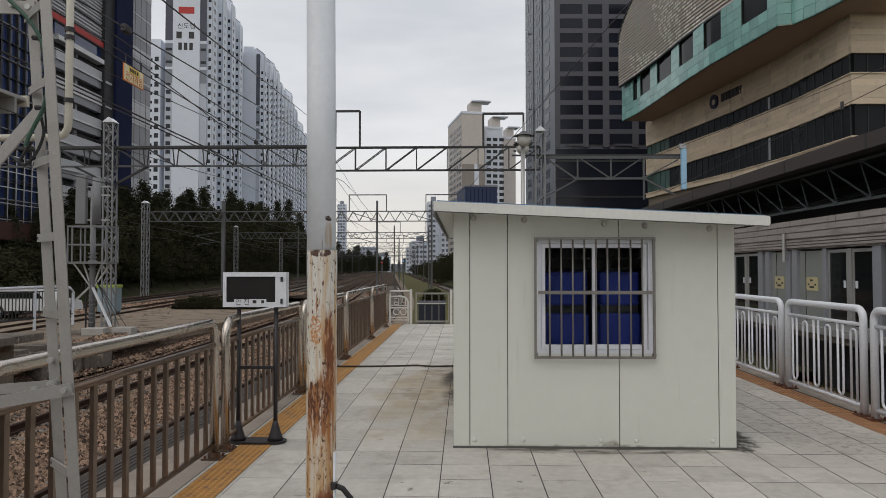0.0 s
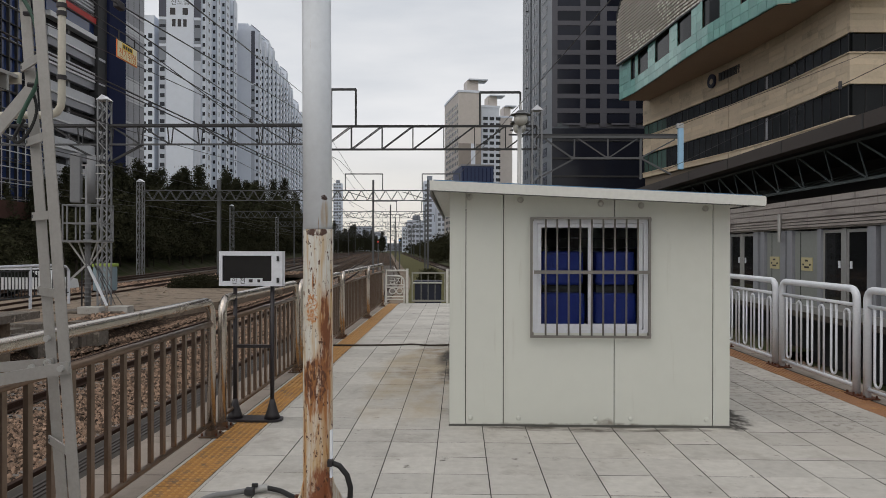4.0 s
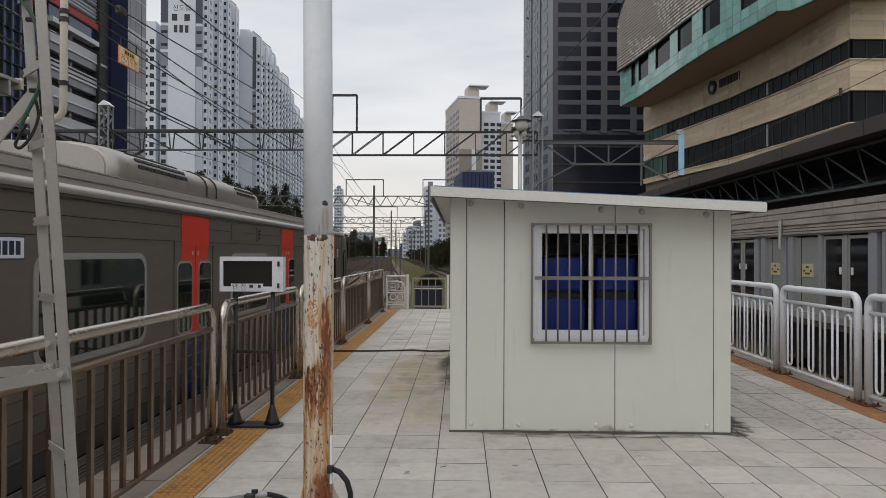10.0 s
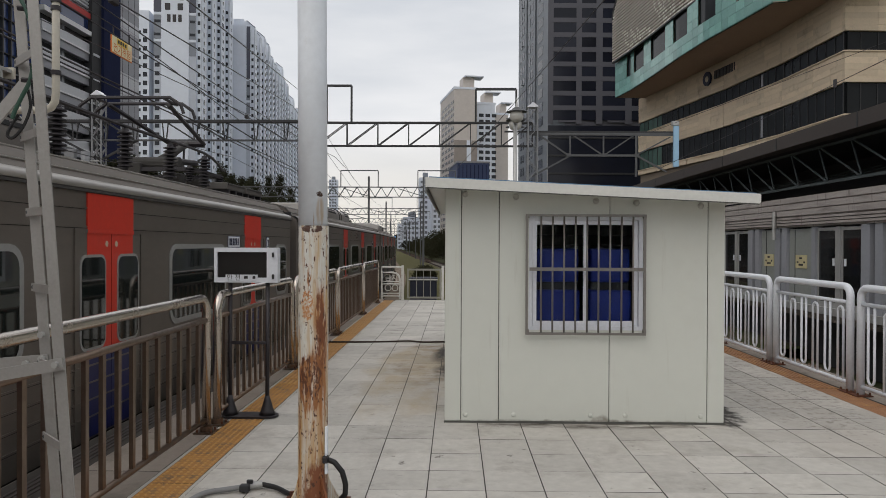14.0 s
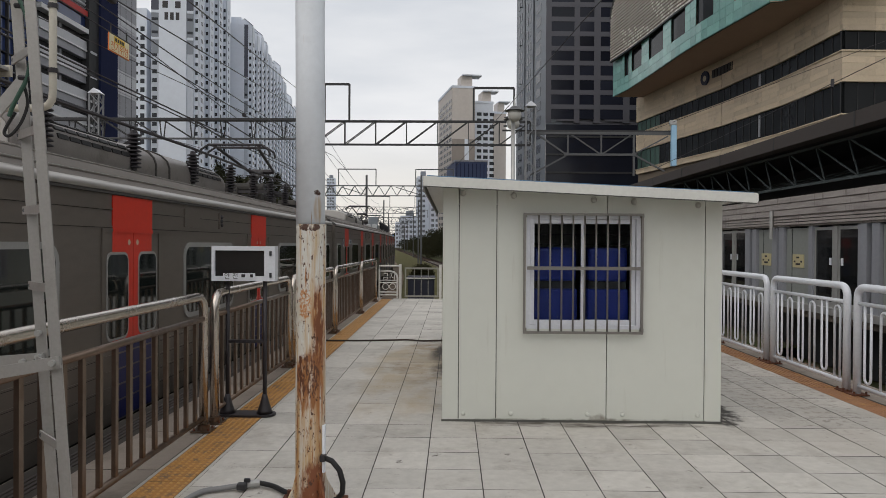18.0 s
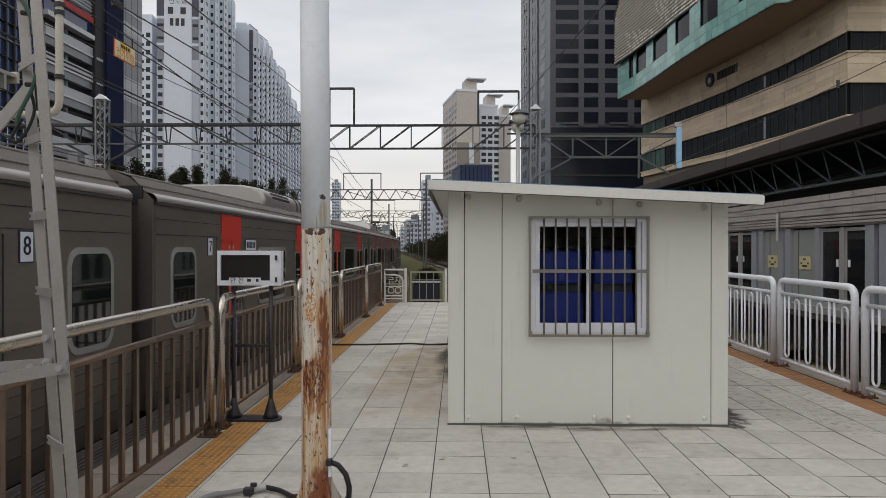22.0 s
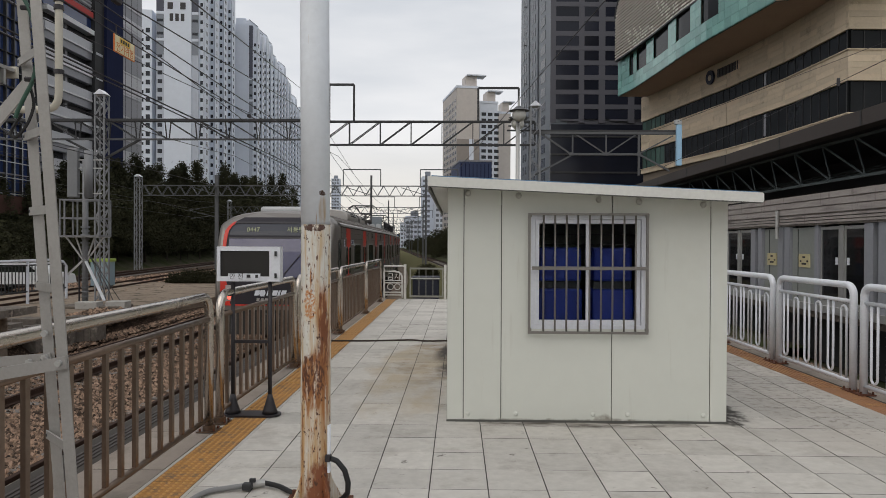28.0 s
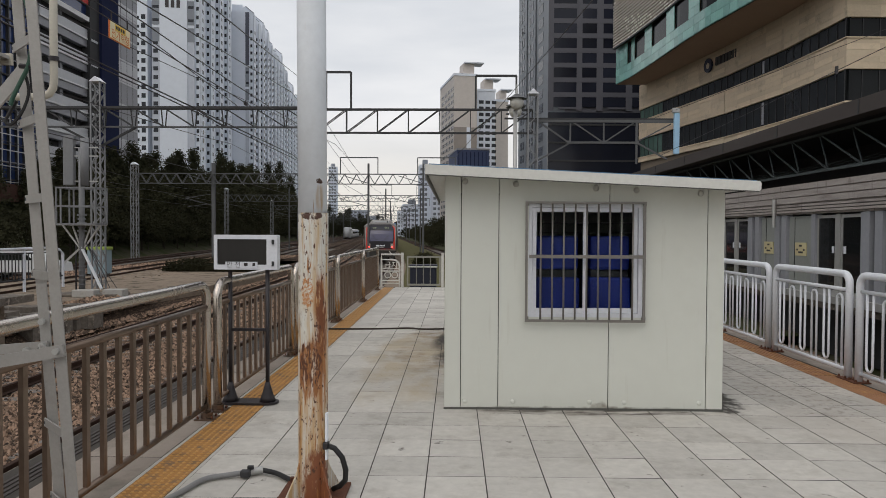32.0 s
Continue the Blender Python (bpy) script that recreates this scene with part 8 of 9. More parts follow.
def build_left_platform():
    tagged(part("far_platform", boxes((-16.5, -11.15, -30, 17.0, -1.7, 0.0)), YARD), "old concrete platform beyond the tracks", "platform", kind="structure")
    e = part("platform_edge", boxes((-11.15, -10.40, -30, 17.0, -0.16, 0.012)), CONCRETE)
    tagged(e, "worn concrete edge of the far platform", "platform", kind="structure")
    rnd = random.Random(8)
    tagged(part("yard", boxes((-21.5, -11.4, 17.02, 44.5, -1.7, -0.95)), YARD), "stained concrete yard beside the tracks", "ground", kind="structure")
    r = thing("far_railing", pose(-13.15, 0, 0), "white topped railing on the far platform", "railing")
    part("top_rail", tube(bmesh.new(), [(0, 4, 0.0), (0, 4, 1.02), (0, 22.4, 1.02), (0, 22.9, 0.95), (0, 23.1, 0.8), (0, 23.1, -0.3)], 0.045, 8), WHITEPAINT, r)
    part("mid_rail", tube(bmesh.new(), [(0, 4, 0.88), (0, 23.1, 0.88)], 0.025, 6), DARKSTEEL, r)
    part("low_rail", tube(bmesh.new(), [(0, 4, 0.08), (0, 23.1, 0.08)], 0.025, 6), DARKSTEEL, r)
    for k in range(120):
        y = 4.1 + k * 0.16
        part("rail_bar", bar(bmesh.new(), (0, y, 0.08), (0, y, 0.88), 0.022), DARKSTEEL, r)
    for y in (17.0, 19.0, 21.0):
        part("post", tube(bmesh.new(), [(0, y, -0.3), (0, y, 1.0)], 0.045, 8), WHITEPAINT, r)
    cp = thing("platform_canopy", pose(-16.9, 0, 0), "grey ribbed canopy roof with a cream end on the far platform", "canopy")
    part("end_fascia", boxes((0, 4.25, 19.7, 19.8, 6.30, 6.62)), PIPECREAM, cp, "cream end fascia")
    part("roof_sheet", boxes((0, 4.2, -25, 19.7, 6.45, 6.55)), GALV, cp)
    for k in range(14):
        part("roof_rib", boxes((0.0, 4.2, 19.2 - k * 0.9, 19.3 - k * 0.9, 6.0, 6.44)), GALV, cp)
    for y in (-10.0, 0.0, 9.0, 18.0):
        part("column", bar(bmesh.new(), (0.7, y, 0), (0.7, y, 6.4), 0.22), GALV, cp)
    # rubble at the platform's end
    bm = bmesh.new()
    for k in range(60):
        x, y = rnd.uniform(-13.5, -10.9), rnd.uniform(17.2, 21.5)
        s = rnd.uniform(0.12, 0.4)
        box(bm, x - s, x + s, y - s * 0.7, y + s * 0.7, -1.3, -0.97 + s * rnd.uniform(0.3, 1.0))
    o = part("rubble", bm, CONCRETE)
    tagged(o, "broken concrete rubble at the platform's end", "rubble", kind="stuff")
    car = thing("parked_car", pose(-22.6, 36.0, -0.95), "white parked car behind the railing", "car")
    prof = [(-2.2, 0.35), (-2.2, 0.85), (-1.9, 0.95), (-1.3, 1.42), (0.7, 1.45), (1.3, 0.98), (2.1, 0.85), (2.2, 0.4)]
    bm = bmesh.new()
    prism(bm, prof, -0.85, 0.85)
    part("body", bm, CARWHITE, car)
    bm = bmesh.new()
    prism(bm, [(-1.55, 1.0), (-1.2, 1.36), (0.62, 1.38), (1.05, 1.0)], -0.86, 0.86)
    part("window", bm, TRAINGLASS, car)
    for x in (-1.35, 1.35):
        for y in (-0.8, 0.8):
            wh = part("wheel", tube(bmesh.new(), [(x, y - 0.1, 0.33), (x, y + 0.1, 0.33)], 0.33, 18), RUBBER, car)
            part("rim", tube(bmesh.new(), [(x, y - 0.105, 0.33), (x, y + 0.105, 0.33)], 0.2, 14), GALV, wh)


# ---- trees and bushes ----
def crown_mesh(seed, height, spread, kind):
    """Many small leaf blades in clumps along limbs; kind: cone for a pine, round for a bush."""
    rnd = random.Random(seed)
    bm = bmesh.new()
    n = {"pine": 210, "round": 150, "hedge": 420}[kind]
    for k in range(n):
        if kind == "pine":
            h = rnd.random() ** 0.8
            z = height * (0.12 + 0.88 * h)
            rmax = spread * (1.0 - h) ** 0.75 * (0.65 + 0.5 * math.sin(h * 23 + seed) ** 2)
            a = rnd.uniform(0, 2 * math.pi)
            r = rmax * rnd.uniform(0.25, 1.0)
            c = Vector((r * math.cos(a), r * math.sin(a), z))
            s = 0.55
        elif kind == "round":
            a, u = rnd.uniform(0, 2 * math.pi), rnd.uniform(-0.4, 1)
            q = math.sqrt(max(0, 1 - u * u))
            r = spread * rnd.uniform(0.55, 1.05)
            c = Vector((r * q * math.cos(a), r * q * math.sin(a), height * (0.45 + 0.55 * u * rnd.uniform(0.7, 1.0))))
            s = 0.5
        else:
            u = rnd.uniform(-1, 1)
            c = Vector((u * spread, rnd.uniform(-0.5, 0.5), height * rnd.uniform(0.05, 1.0) * (1 - abs(u) ** 5) ** 0.5))
            s = 0.24
        for j in range(19):
            o = c + Vector((rnd.gauss(0, s * 0.6), rnd.gauss(0, s * 0.6), rnd.gauss(0, s * 0.42)))
            d1 = Vector((rnd.gauss(0, 1), rnd.gauss(0, 1), rnd.gauss(0, 0.7))).normalized()
            d2 = d1.cross(Vector((rnd.gauss(0, 1), rnd.gauss(0, 1), rnd.gauss(0, 1)))).normalized()
            w = s * rnd.uniform(0.16, 0.36)
            bm.faces.new([bm.verts.new(p) for p in (o - d1 * w, o + d2 * w * 0.45, o + d1 * w, o - d2 * w * 0.45)])
    return bm


def build_trees():
    rnd = random.Random(21)
    protos = []
    for sd, h, sp in ((1, 9.0, 2.7), (2, 11.0, 2.9), (3, 8.0, 3.1), (4, 10.0, 2.4)):
        t = new("pine_tree")
        bm = tube(bmesh.new(), [(0, 0, -0.4), (0.05, 0.03, h * 0.4), (0.1, 0, h * 0.95)], 0.20, 7, r1=0.03)
        for k in range(7):
            z = h * (0.25 + 0.09 * k)
            a = k * 2.4 + sd
            tube(bm, [(0, 0, z), (math.cos(a) * sp * 0.55 * (1 - k * 0.1), math.sin(a) * sp * 0.55 * (1 - k * 0.1), z + 0.5)], 0.05, 5, r1=0.015)
        part("trunk", bm, BARK, t)
        part("crown", crown_mesh(sd, h, sp, "pine"), PINE, t)
        tagged(t, "dark evergreen tree on the bank beside the line", "tree", "trees on the bank")
        protos.append(t)
    rp = []
    for sd, h, sp in ((11, 5.0, 2.8), (12, 4.0, 2.4)):
        t = new("leafy_bush")
        part("trunk", tube(bmesh.new(), [(0, 0, -0.3), (0, 0, h * 0.6)], 0.10, 6, r1=0.03), BARK, t)
        part("crown", crown_mesh(sd, h, sp, "round"), SHRUB, t)
        tagged(t, "dark green rounded bush on the bank", "bush", "bushes on the bank")
        rp.append(t)
    used = set()
    def place(pool, x, y, z, s):
        p = rnd.choice(pool)
        m = pose(x, y, z, 0, 0, rnd.uniform(0, 360))
        if id(p) not in used:
            used.add(id(p))
            o = p
            o.matrix_basis = m
        else:
            o = copy_thing(p, m)
        o.scale = (s, s, s * rnd.uniform(0.9, 1.12))
    # the bank behind the main line
    y = 38.0
    while y < 260:
        x = main_line(y)
        far = 1.0 + max(0, y - 40) * 0.0046
        if y > 70:
            place(protos, x - 19 + rnd.uniform(-1.5, 1.5), y, 1.0, far * rnd.uniform(0.62, 0.95))
            place(protos, x - 24 + rnd.uniform(-1.5, 1.5), y + 1.5, 2.0, far * rnd.uniform(0.66, 1.02))
        place(rp, x - 13.5 + rnd.uniform(-1, 1), y + rnd.uniform(-1, 1), -0.6, rnd.uniform(0.8, 1.15))
        if y > 66:
            place(rp, x - 15.8 + rnd.uniform(-1, 1), y + rnd.uniform(-1, 1), 0.4, rnd.uniform(0.95, 1.35))
        if y > 68:
            place(rp, x - 17.8 + rnd.uniform(-1, 1), y + 1.5 + rnd.uniform(-1, 1), 1.2, far * rnd.uniform(1.1, 1.5))
        y += 3.3 if y < 120 else 4.8
    # right of the tracks, beyond the hut
    for k in range(9):
        place(rp, side_line(60 + k * 4.2) + 3.5 + rnd.uniform(0, 7.0), 60 + k * 4.2, -2.2, rnd.uniform(0.9, 1.15))
    for k in range(26):
        yy = 110 + k * 11
        place(rp, side_line(yy) + 3.5 + rnd.uniform(0, 8.0), yy, -2.6, rnd.uniform(1.0, 1.4))
    for k in range(40):
        yy = rnd.uniform(330, 430)
        place(protos, -0.172 * yy - 3 + rnd.uniform(-1, 1) * 10, yy, -1.6, rnd.uniform(1.0, 1.5))
    for k in range(22):
        yy = rnd.uniform(400, 520)
        place(protos, yy * (-0.155 + 0.0022 * k), yy, -1.6, rnd.uniform(0.9, 1.5))
    for k in range(18):
        yy = rnd.uniform(560, 640)
        place(protos, yy * (-0.165 + 0.009 * k), yy, -1.6, rnd.uniform(0.8, 1.3))
    for k in range(12):
        yy = 130 + k * 12
        place(rp, side_line(yy) + 3.0 + rnd.uniform(0, 6), yy, -2.4, rnd.uniform(1.1, 1.5))
    bank = bmesh.new()
    rows = []
    for yy in range(10, 300, 10):
        c = main_line(yy)
        rows.append([bank.verts.new(p) for p in ((c - 11.5, yy, -1.6), (c - 14, yy, -0.5), (c - 20, yy, 1.6), (c - 27, yy, 3.4), (c - 40, yy, 3.6))])
    for a, b in zip(rows, rows[1:]):
        for k in range(4):
            bank.faces.new((a[k], b[k], b[k + 1], a[k + 1]))
    bmesh.ops.recalc_face_normals(bank, faces=bank.faces[:])
    tagged(part("tree_bank", bank, EARTH), "dark planted bank behind the main line", "ground", kind="structure")
    # clipped hedge at the yard's edge, and weeds
    hd = thing("low_hedge", pose(-15.0, 43.4, -0.95), "low clipped dark hedge at the yard's edge", "hedge")
    part("leaves", crown_mesh(31, 0.74, 3.2, "hedge"), SHRUB, hd)
    part("hedge_core", boxes((-2.95, 2.95, -0.32, 0.32, 0, 0.48), bevel=0.16), SHRUB, hd)
    sh = thing("low_bush", pose(-2.6, 60.0, -1.28), "small dark bush in the grass", "bush")
    part("leaves", crown_mesh(33, 0.95, 0.8, "hedge"), SHRUB, sh)


# ---- wires and signals ----
def build_wires():
    def wire(name, pts, r, label):
        w = thing(name, pose(0, 0, 0), label, "wire", "overhead wires")
        part("wire", tube(bmesh.new(), pts, r, 5), BLACK, w)
        return w
    def along(cx, z, y0, y1, r, label, sag=0.0, follow=bend):
        pts = []
        y = y0
        while y <= y1:
            s = sag * (((y - 30) % 35) / 35 - 0.5) ** 2 * 4
            pts.append((cx - follow(y), y, z - sag + s))
            y += 3.5
        return wire("overhead_wire", pts, r, label)
    for cx in (TRACK_X, TRACK_X - 4.35):
        along(cx, 3.775, -20, 290, 0.010, "thin contact wire over the track")
        along(cx, 5.3, -20, 290, 0.010, "sagging carrier wire over the track", 0.55)
    for dx in (0.0, -5.2):
        along(dx, 4.4, -10, 290, 0.012, "contact wire of the main line", 0.0, lambda y: -main_line(y))
        along(dx, 5.4, -10, 290, 0.012, "carrier wire of the main line", 0.5, lambda y: -main_line(y))
    # feeders and stays over the near tracks
    for a, b, r in (((-3.985, 9.0, 5.156), (-7.056, 31.0, 8.516), 0.013), ((-5.944, 12.0, 5.834), (-7.283, 31.0, 7.774), 0.014), ((-7.991, 17.0, 6.469), (-7.742, 33.0, 6.321), 0.016), ((-7.967, 16.0, 5.344), (-7.97, 34.0, 5.345), 0.020), ((-9.345, 20.0, 6.86), (-9.387, 40.0, 7.883), 0.012)):
        va, vb = Vector(a), Vector(b)
        d = vb - va
        wire("overhead_wire", [va - d * 0.8, va, va + d * 0.33, va + d * 0.66, vb, vb + Vector((-2.3, 33, -0.9))], r, "black feeder wire over the near tracks")
    for q, z in (((-7.85, 26.0), 6.38), ((-5.95, 12.0), 5.83)):
        k = thing("wire_clamp", pose(q[0], q[1], z), "black clamp on a feeder wire", "clamp", "wire clamps")
        part("clamp", boxes((-0.05, 0.05, -0.12, 0.12, -0.08, 0.06), bevel=0.02), BLACK, k)
    for a, b, r in (((2.916, 12.0, 6.247), (-0.171, 42.0, 5.886), 0.010), ((12.018, 20.0, 6.827), (8.497, 29.0, 4.816), 0.012), ((14.433, 24.0, 8.494), (8.125, 31.0, 6.424), 0.010)):
        va, vb = Vector(a), Vector(b)
        wire("overhead_wire", [va - (vb - va) * 0.6, va, vb], r, "thin black cable across the platform's sky")
    k = thing("wire_clamp", pose(11.5, 21.33, 6.52), "black insulator on a thin cable", "clamp", "wire clamps")
    part("clamp", tube(bmesh.new(), [(0, 0, -0.1), (0, 0, 0.14)], 0.05, 8), BLACK, k)
    s = thing("warning_sign", Matrix.Translation((-9.1, 18.8, 6.9)) @ Matrix.Rotation(radians(90), 4, "Z"), "yellow and orange electrical danger sign hung from a wire", "sign")
    part("plate", boxes((-0.58, 0.58, -0.012, 0.012, -0.25, 0.25)), SIGNORANGE, s)
    part("panel", boxes((-0.55, 0.55, -0.018, -0.0125, -0.22, 0.22)), SIGNCREAM, s)
    part("caption", boxes((-0.30, 0.30, -0.022, -0.0185, 0.03, 0.20)), SIGNYELLOW, s)
    for k in range(4):
        part("caption_bar", boxes((-0.25 + k * 0.13, -0.16 + k * 0.13, -0.026, -0.0225, 0.07, 0.16)), BLACK, s)
    words("전기위험", 0.27, SIGNORANGE, s, pose(0.0, -0.022, -0.10, 90), "sign_lettering")
    for x in (-0.45, 0.45):
        part("hanger", bar(bmesh.new(), (x, 0, 0.25), (x, 0, 0.50), 0.025), BLACK, s)
    wire("overhead_wire", [(-9.1, 2.0, 7.25), (-9.1, 18.8, 7.38), (-9.3, 30.0, 6.9)], 0.016, "black carrier wire that holds the sign")
    # blue sleeve on the beam's end
    b = thing("beam_insulator", pose(9.36, 29.8, 4.95), "pale blue insulating sleeve at the beam's end", "insulator")
    part("sleeve", boxes((-0.09, 0.13, -0.1, 0.1, 0, 1.75), bevel=0.03), SKYBLUE, b)
    part("cap", boxes((-0.16, 0.12, -0.11, 0.11, 1.75, 1.95), bevel=0.02), GALV, b)
    for x, z, mt, lab in ((-10.56, 2.36, SIGNALRED, "railway signal showing red"), (-7.77, 2.58, SIGNALBLUE, "railway signal showing blue-green")):
        sg = thing("railway_signal", pose(x, 90, -1.4), lab, "signal", "signals")
        part("post", bar(bmesh.new(), (0, 0, 0), (0, 0, z + 1.2), 0.14), MAST, sg)
        part("head", boxes((-0.13, 0.13, -0.12, 0.05, z + 1.12, z + 1.68)), BLACK, sg)
        c = bmesh.new()
        bmesh.ops.create_uvsphere(c, u_segments=10, v_segments=6, radius=0.095, matrix=Matrix.Translation((0, -0.16, z + 1.4)))
        part("lens", c, mt, sg)


# ---- the express train on the main line ----
def build_express():
    e = new("express_power_car")
    secs = ((0.0, 0.30, 0.55, 1.5), (0.35, 0.62, 0.35, 2.1), (1.1, 0.95, 0.25, 2.6), (2.4, 1.25, 0.2, 3.15), (3.8, 1.40, 0.2, 3.75), (5.2, 1.42, 0.2, 3.95), (22.0, 1.42, 0.2, 3.95))
    bm = bmesh.new()
    rows = []
    for back, hw, z0, z1 in secs:
        rows.append([bm.verts.new((x, -back, z)) for x, z in [(-hw, z0), (-hw, z0 + (z1 - z0) * 0.62), (-hw * 0.88, z0 + (z1 - z0) * 0.86), (-hw * 0.55, z1), (hw * 0.55, z1), (hw * 0.88, z0 + (z1 - z0) * 0.86), (hw, z0 + (z1 - z0) * 0.62), (hw, z0)]])
    for a, b in zip(rows, rows[1:]):
        for i in range(8):
            bm.faces.new((a[i], a[(i + 1) % 8], b[(i + 1) % 8], b[i]))
    bm.faces.new(rows[0])
    bm.faces.new(rows[-1][::-1])
    bmesh.ops.recalc_face_normals(bm, faces=bm.faces[:])
    part("body", bm, KTXGREY, e, "grey streamlined body")
    part("white_top", boxes((-1.0, 1.0, -21.8, -6.0, 3.80, 3.99), bevel=0.06), KTXWHITE, e)
    for s in (-1, 1):
        part("white_band", boxes((s * 1.42 - 0.02, s * 1.42 + 0.02, -21.8, -4.9, 1.95, 2.52)), KTXWHITE, e)
        part("dark_skirt", boxes((s * 1.40 - 0.03, s * 1.40 + 0.03, -21.8, -4.2, 0.05, 0.62)), TRAINDARK, e)
        part("cab_door", boxes((s * 1.40 - 0.03, s * 1.40 + 0.03, -4.75, -4.68, 0.6, 2.4)), TRAINDARK, e)
    for s in (-1, 1):
        part("roof_grille", boxes((s * 1.2 - 0.12, s * 1.2 + 0.12, -19, -6.2, 3.0, 3.45)), BLACK, e)
        part("cab_window", boxes((s * 1.2 - 0.1, s * 1.2 + 0.1, -4.6, -3.2, 2.5, 3.1)), TRAINGLASS, e)
    for y in (-5.4, -18.6):
        part("bogie", boxes((-1.2, 1.2, y - 1.8, y + 1.8, -0.3, 0.25)), TRAINDARK, e)
    tagged(e, "grey high-speed train power car with a sloping nose", "train car", "high-speed train")
    c = new("express_coach")
    bm = bmesh.new()
    prism(bm, [(-1.42, 0.2), (-1.42, 2.6), (-1.25, 3.2), (-0.8, 3.5), (0.8, 3.5), (1.25, 3.2), (1.42, 2.6), (1.42, 0.2)], -9.2, 9.2)
    part("body", bm, KTXWHITE, c)
    for s in (-1, 1):
        part("window_band", boxes((s * 1.42 - 0.02, s * 1.42 + 0.02, -8.6, 8.6, 1.65, 2.35)), TRAINGLASS, c)
        part("blue_band", boxes((s * 1.42 - 0.015, s * 1.42 + 0.015, -9.1, 9.1, 2.4, 2.62)), KTXBLUE, c)
        part("dark_skirt", boxes((s * 1.42 - 0.02, s * 1.42 + 0.02, -9.1, 9.1, 0.0, 0.5)), TRAINDARK, c)
        part("grey_skirt", boxes((s * 1.42 - 0.015, s * 1.42 + 0.015, -9.1, 9.1, 0.25, 1.1)), KTXGREY, c)
    for y in (-8.6, 8.6):
        part("bogie", boxes((-1.2, 1.2, y - 1.0, y + 1.0, -0.3, 0.25)), TRAINDARK, c)
    tagged(c, "white high-speed train coach with a dark window band", "train car", "high-speed train")
    out = [(e, 0.0)]
    for k in range(5):
        o = c if k == 0 else copy_thing(c, pose(0, 0, 0))
        out.append((o, -31.8 - 18.9 * k))
    # a second one comes the other way
    e2 = copy_thing(e, pose(0, 0, 0))
    tagged(e2, "distant high-speed train power car coming nearer")
    inc = [(e2, 0.0)]
    for k in range(4):
        inc.append((copy_thing(c, pose(0, 0, 0)), 31.8 + 18.9 * k))
    return out, inc


EXPRESS_ROWS = ((0, -194), (3, -80), (5, -4), (5.6, 18.5), (6.2, 40.6), (6.6, 55.9), (7.0, 71.4), (7.4, 86.6), (7.8, 102.6), (8.2, 119.5), (8.6, 136.5), (9, 154), (12, 280), (16, 450), (20, 620), (26, 870), (32, 1100))
INCOMING_ROWS = ((0, 2100), (16, 1150), (26, 560), (29, 400), (30, 350), (31, 298), (32, 247))


def on_main(d, dx=0.0, back=False):
    line = joining_line if back else main_line
    x0, x1 = line(d - 4) + dx, line(d + 4) + dx
    return pose((x0 + x1) / 2, d, -0.85, 0, 0, math.degrees(math.atan2(x0 - x1, 8.0)) + (180 if back else 0))


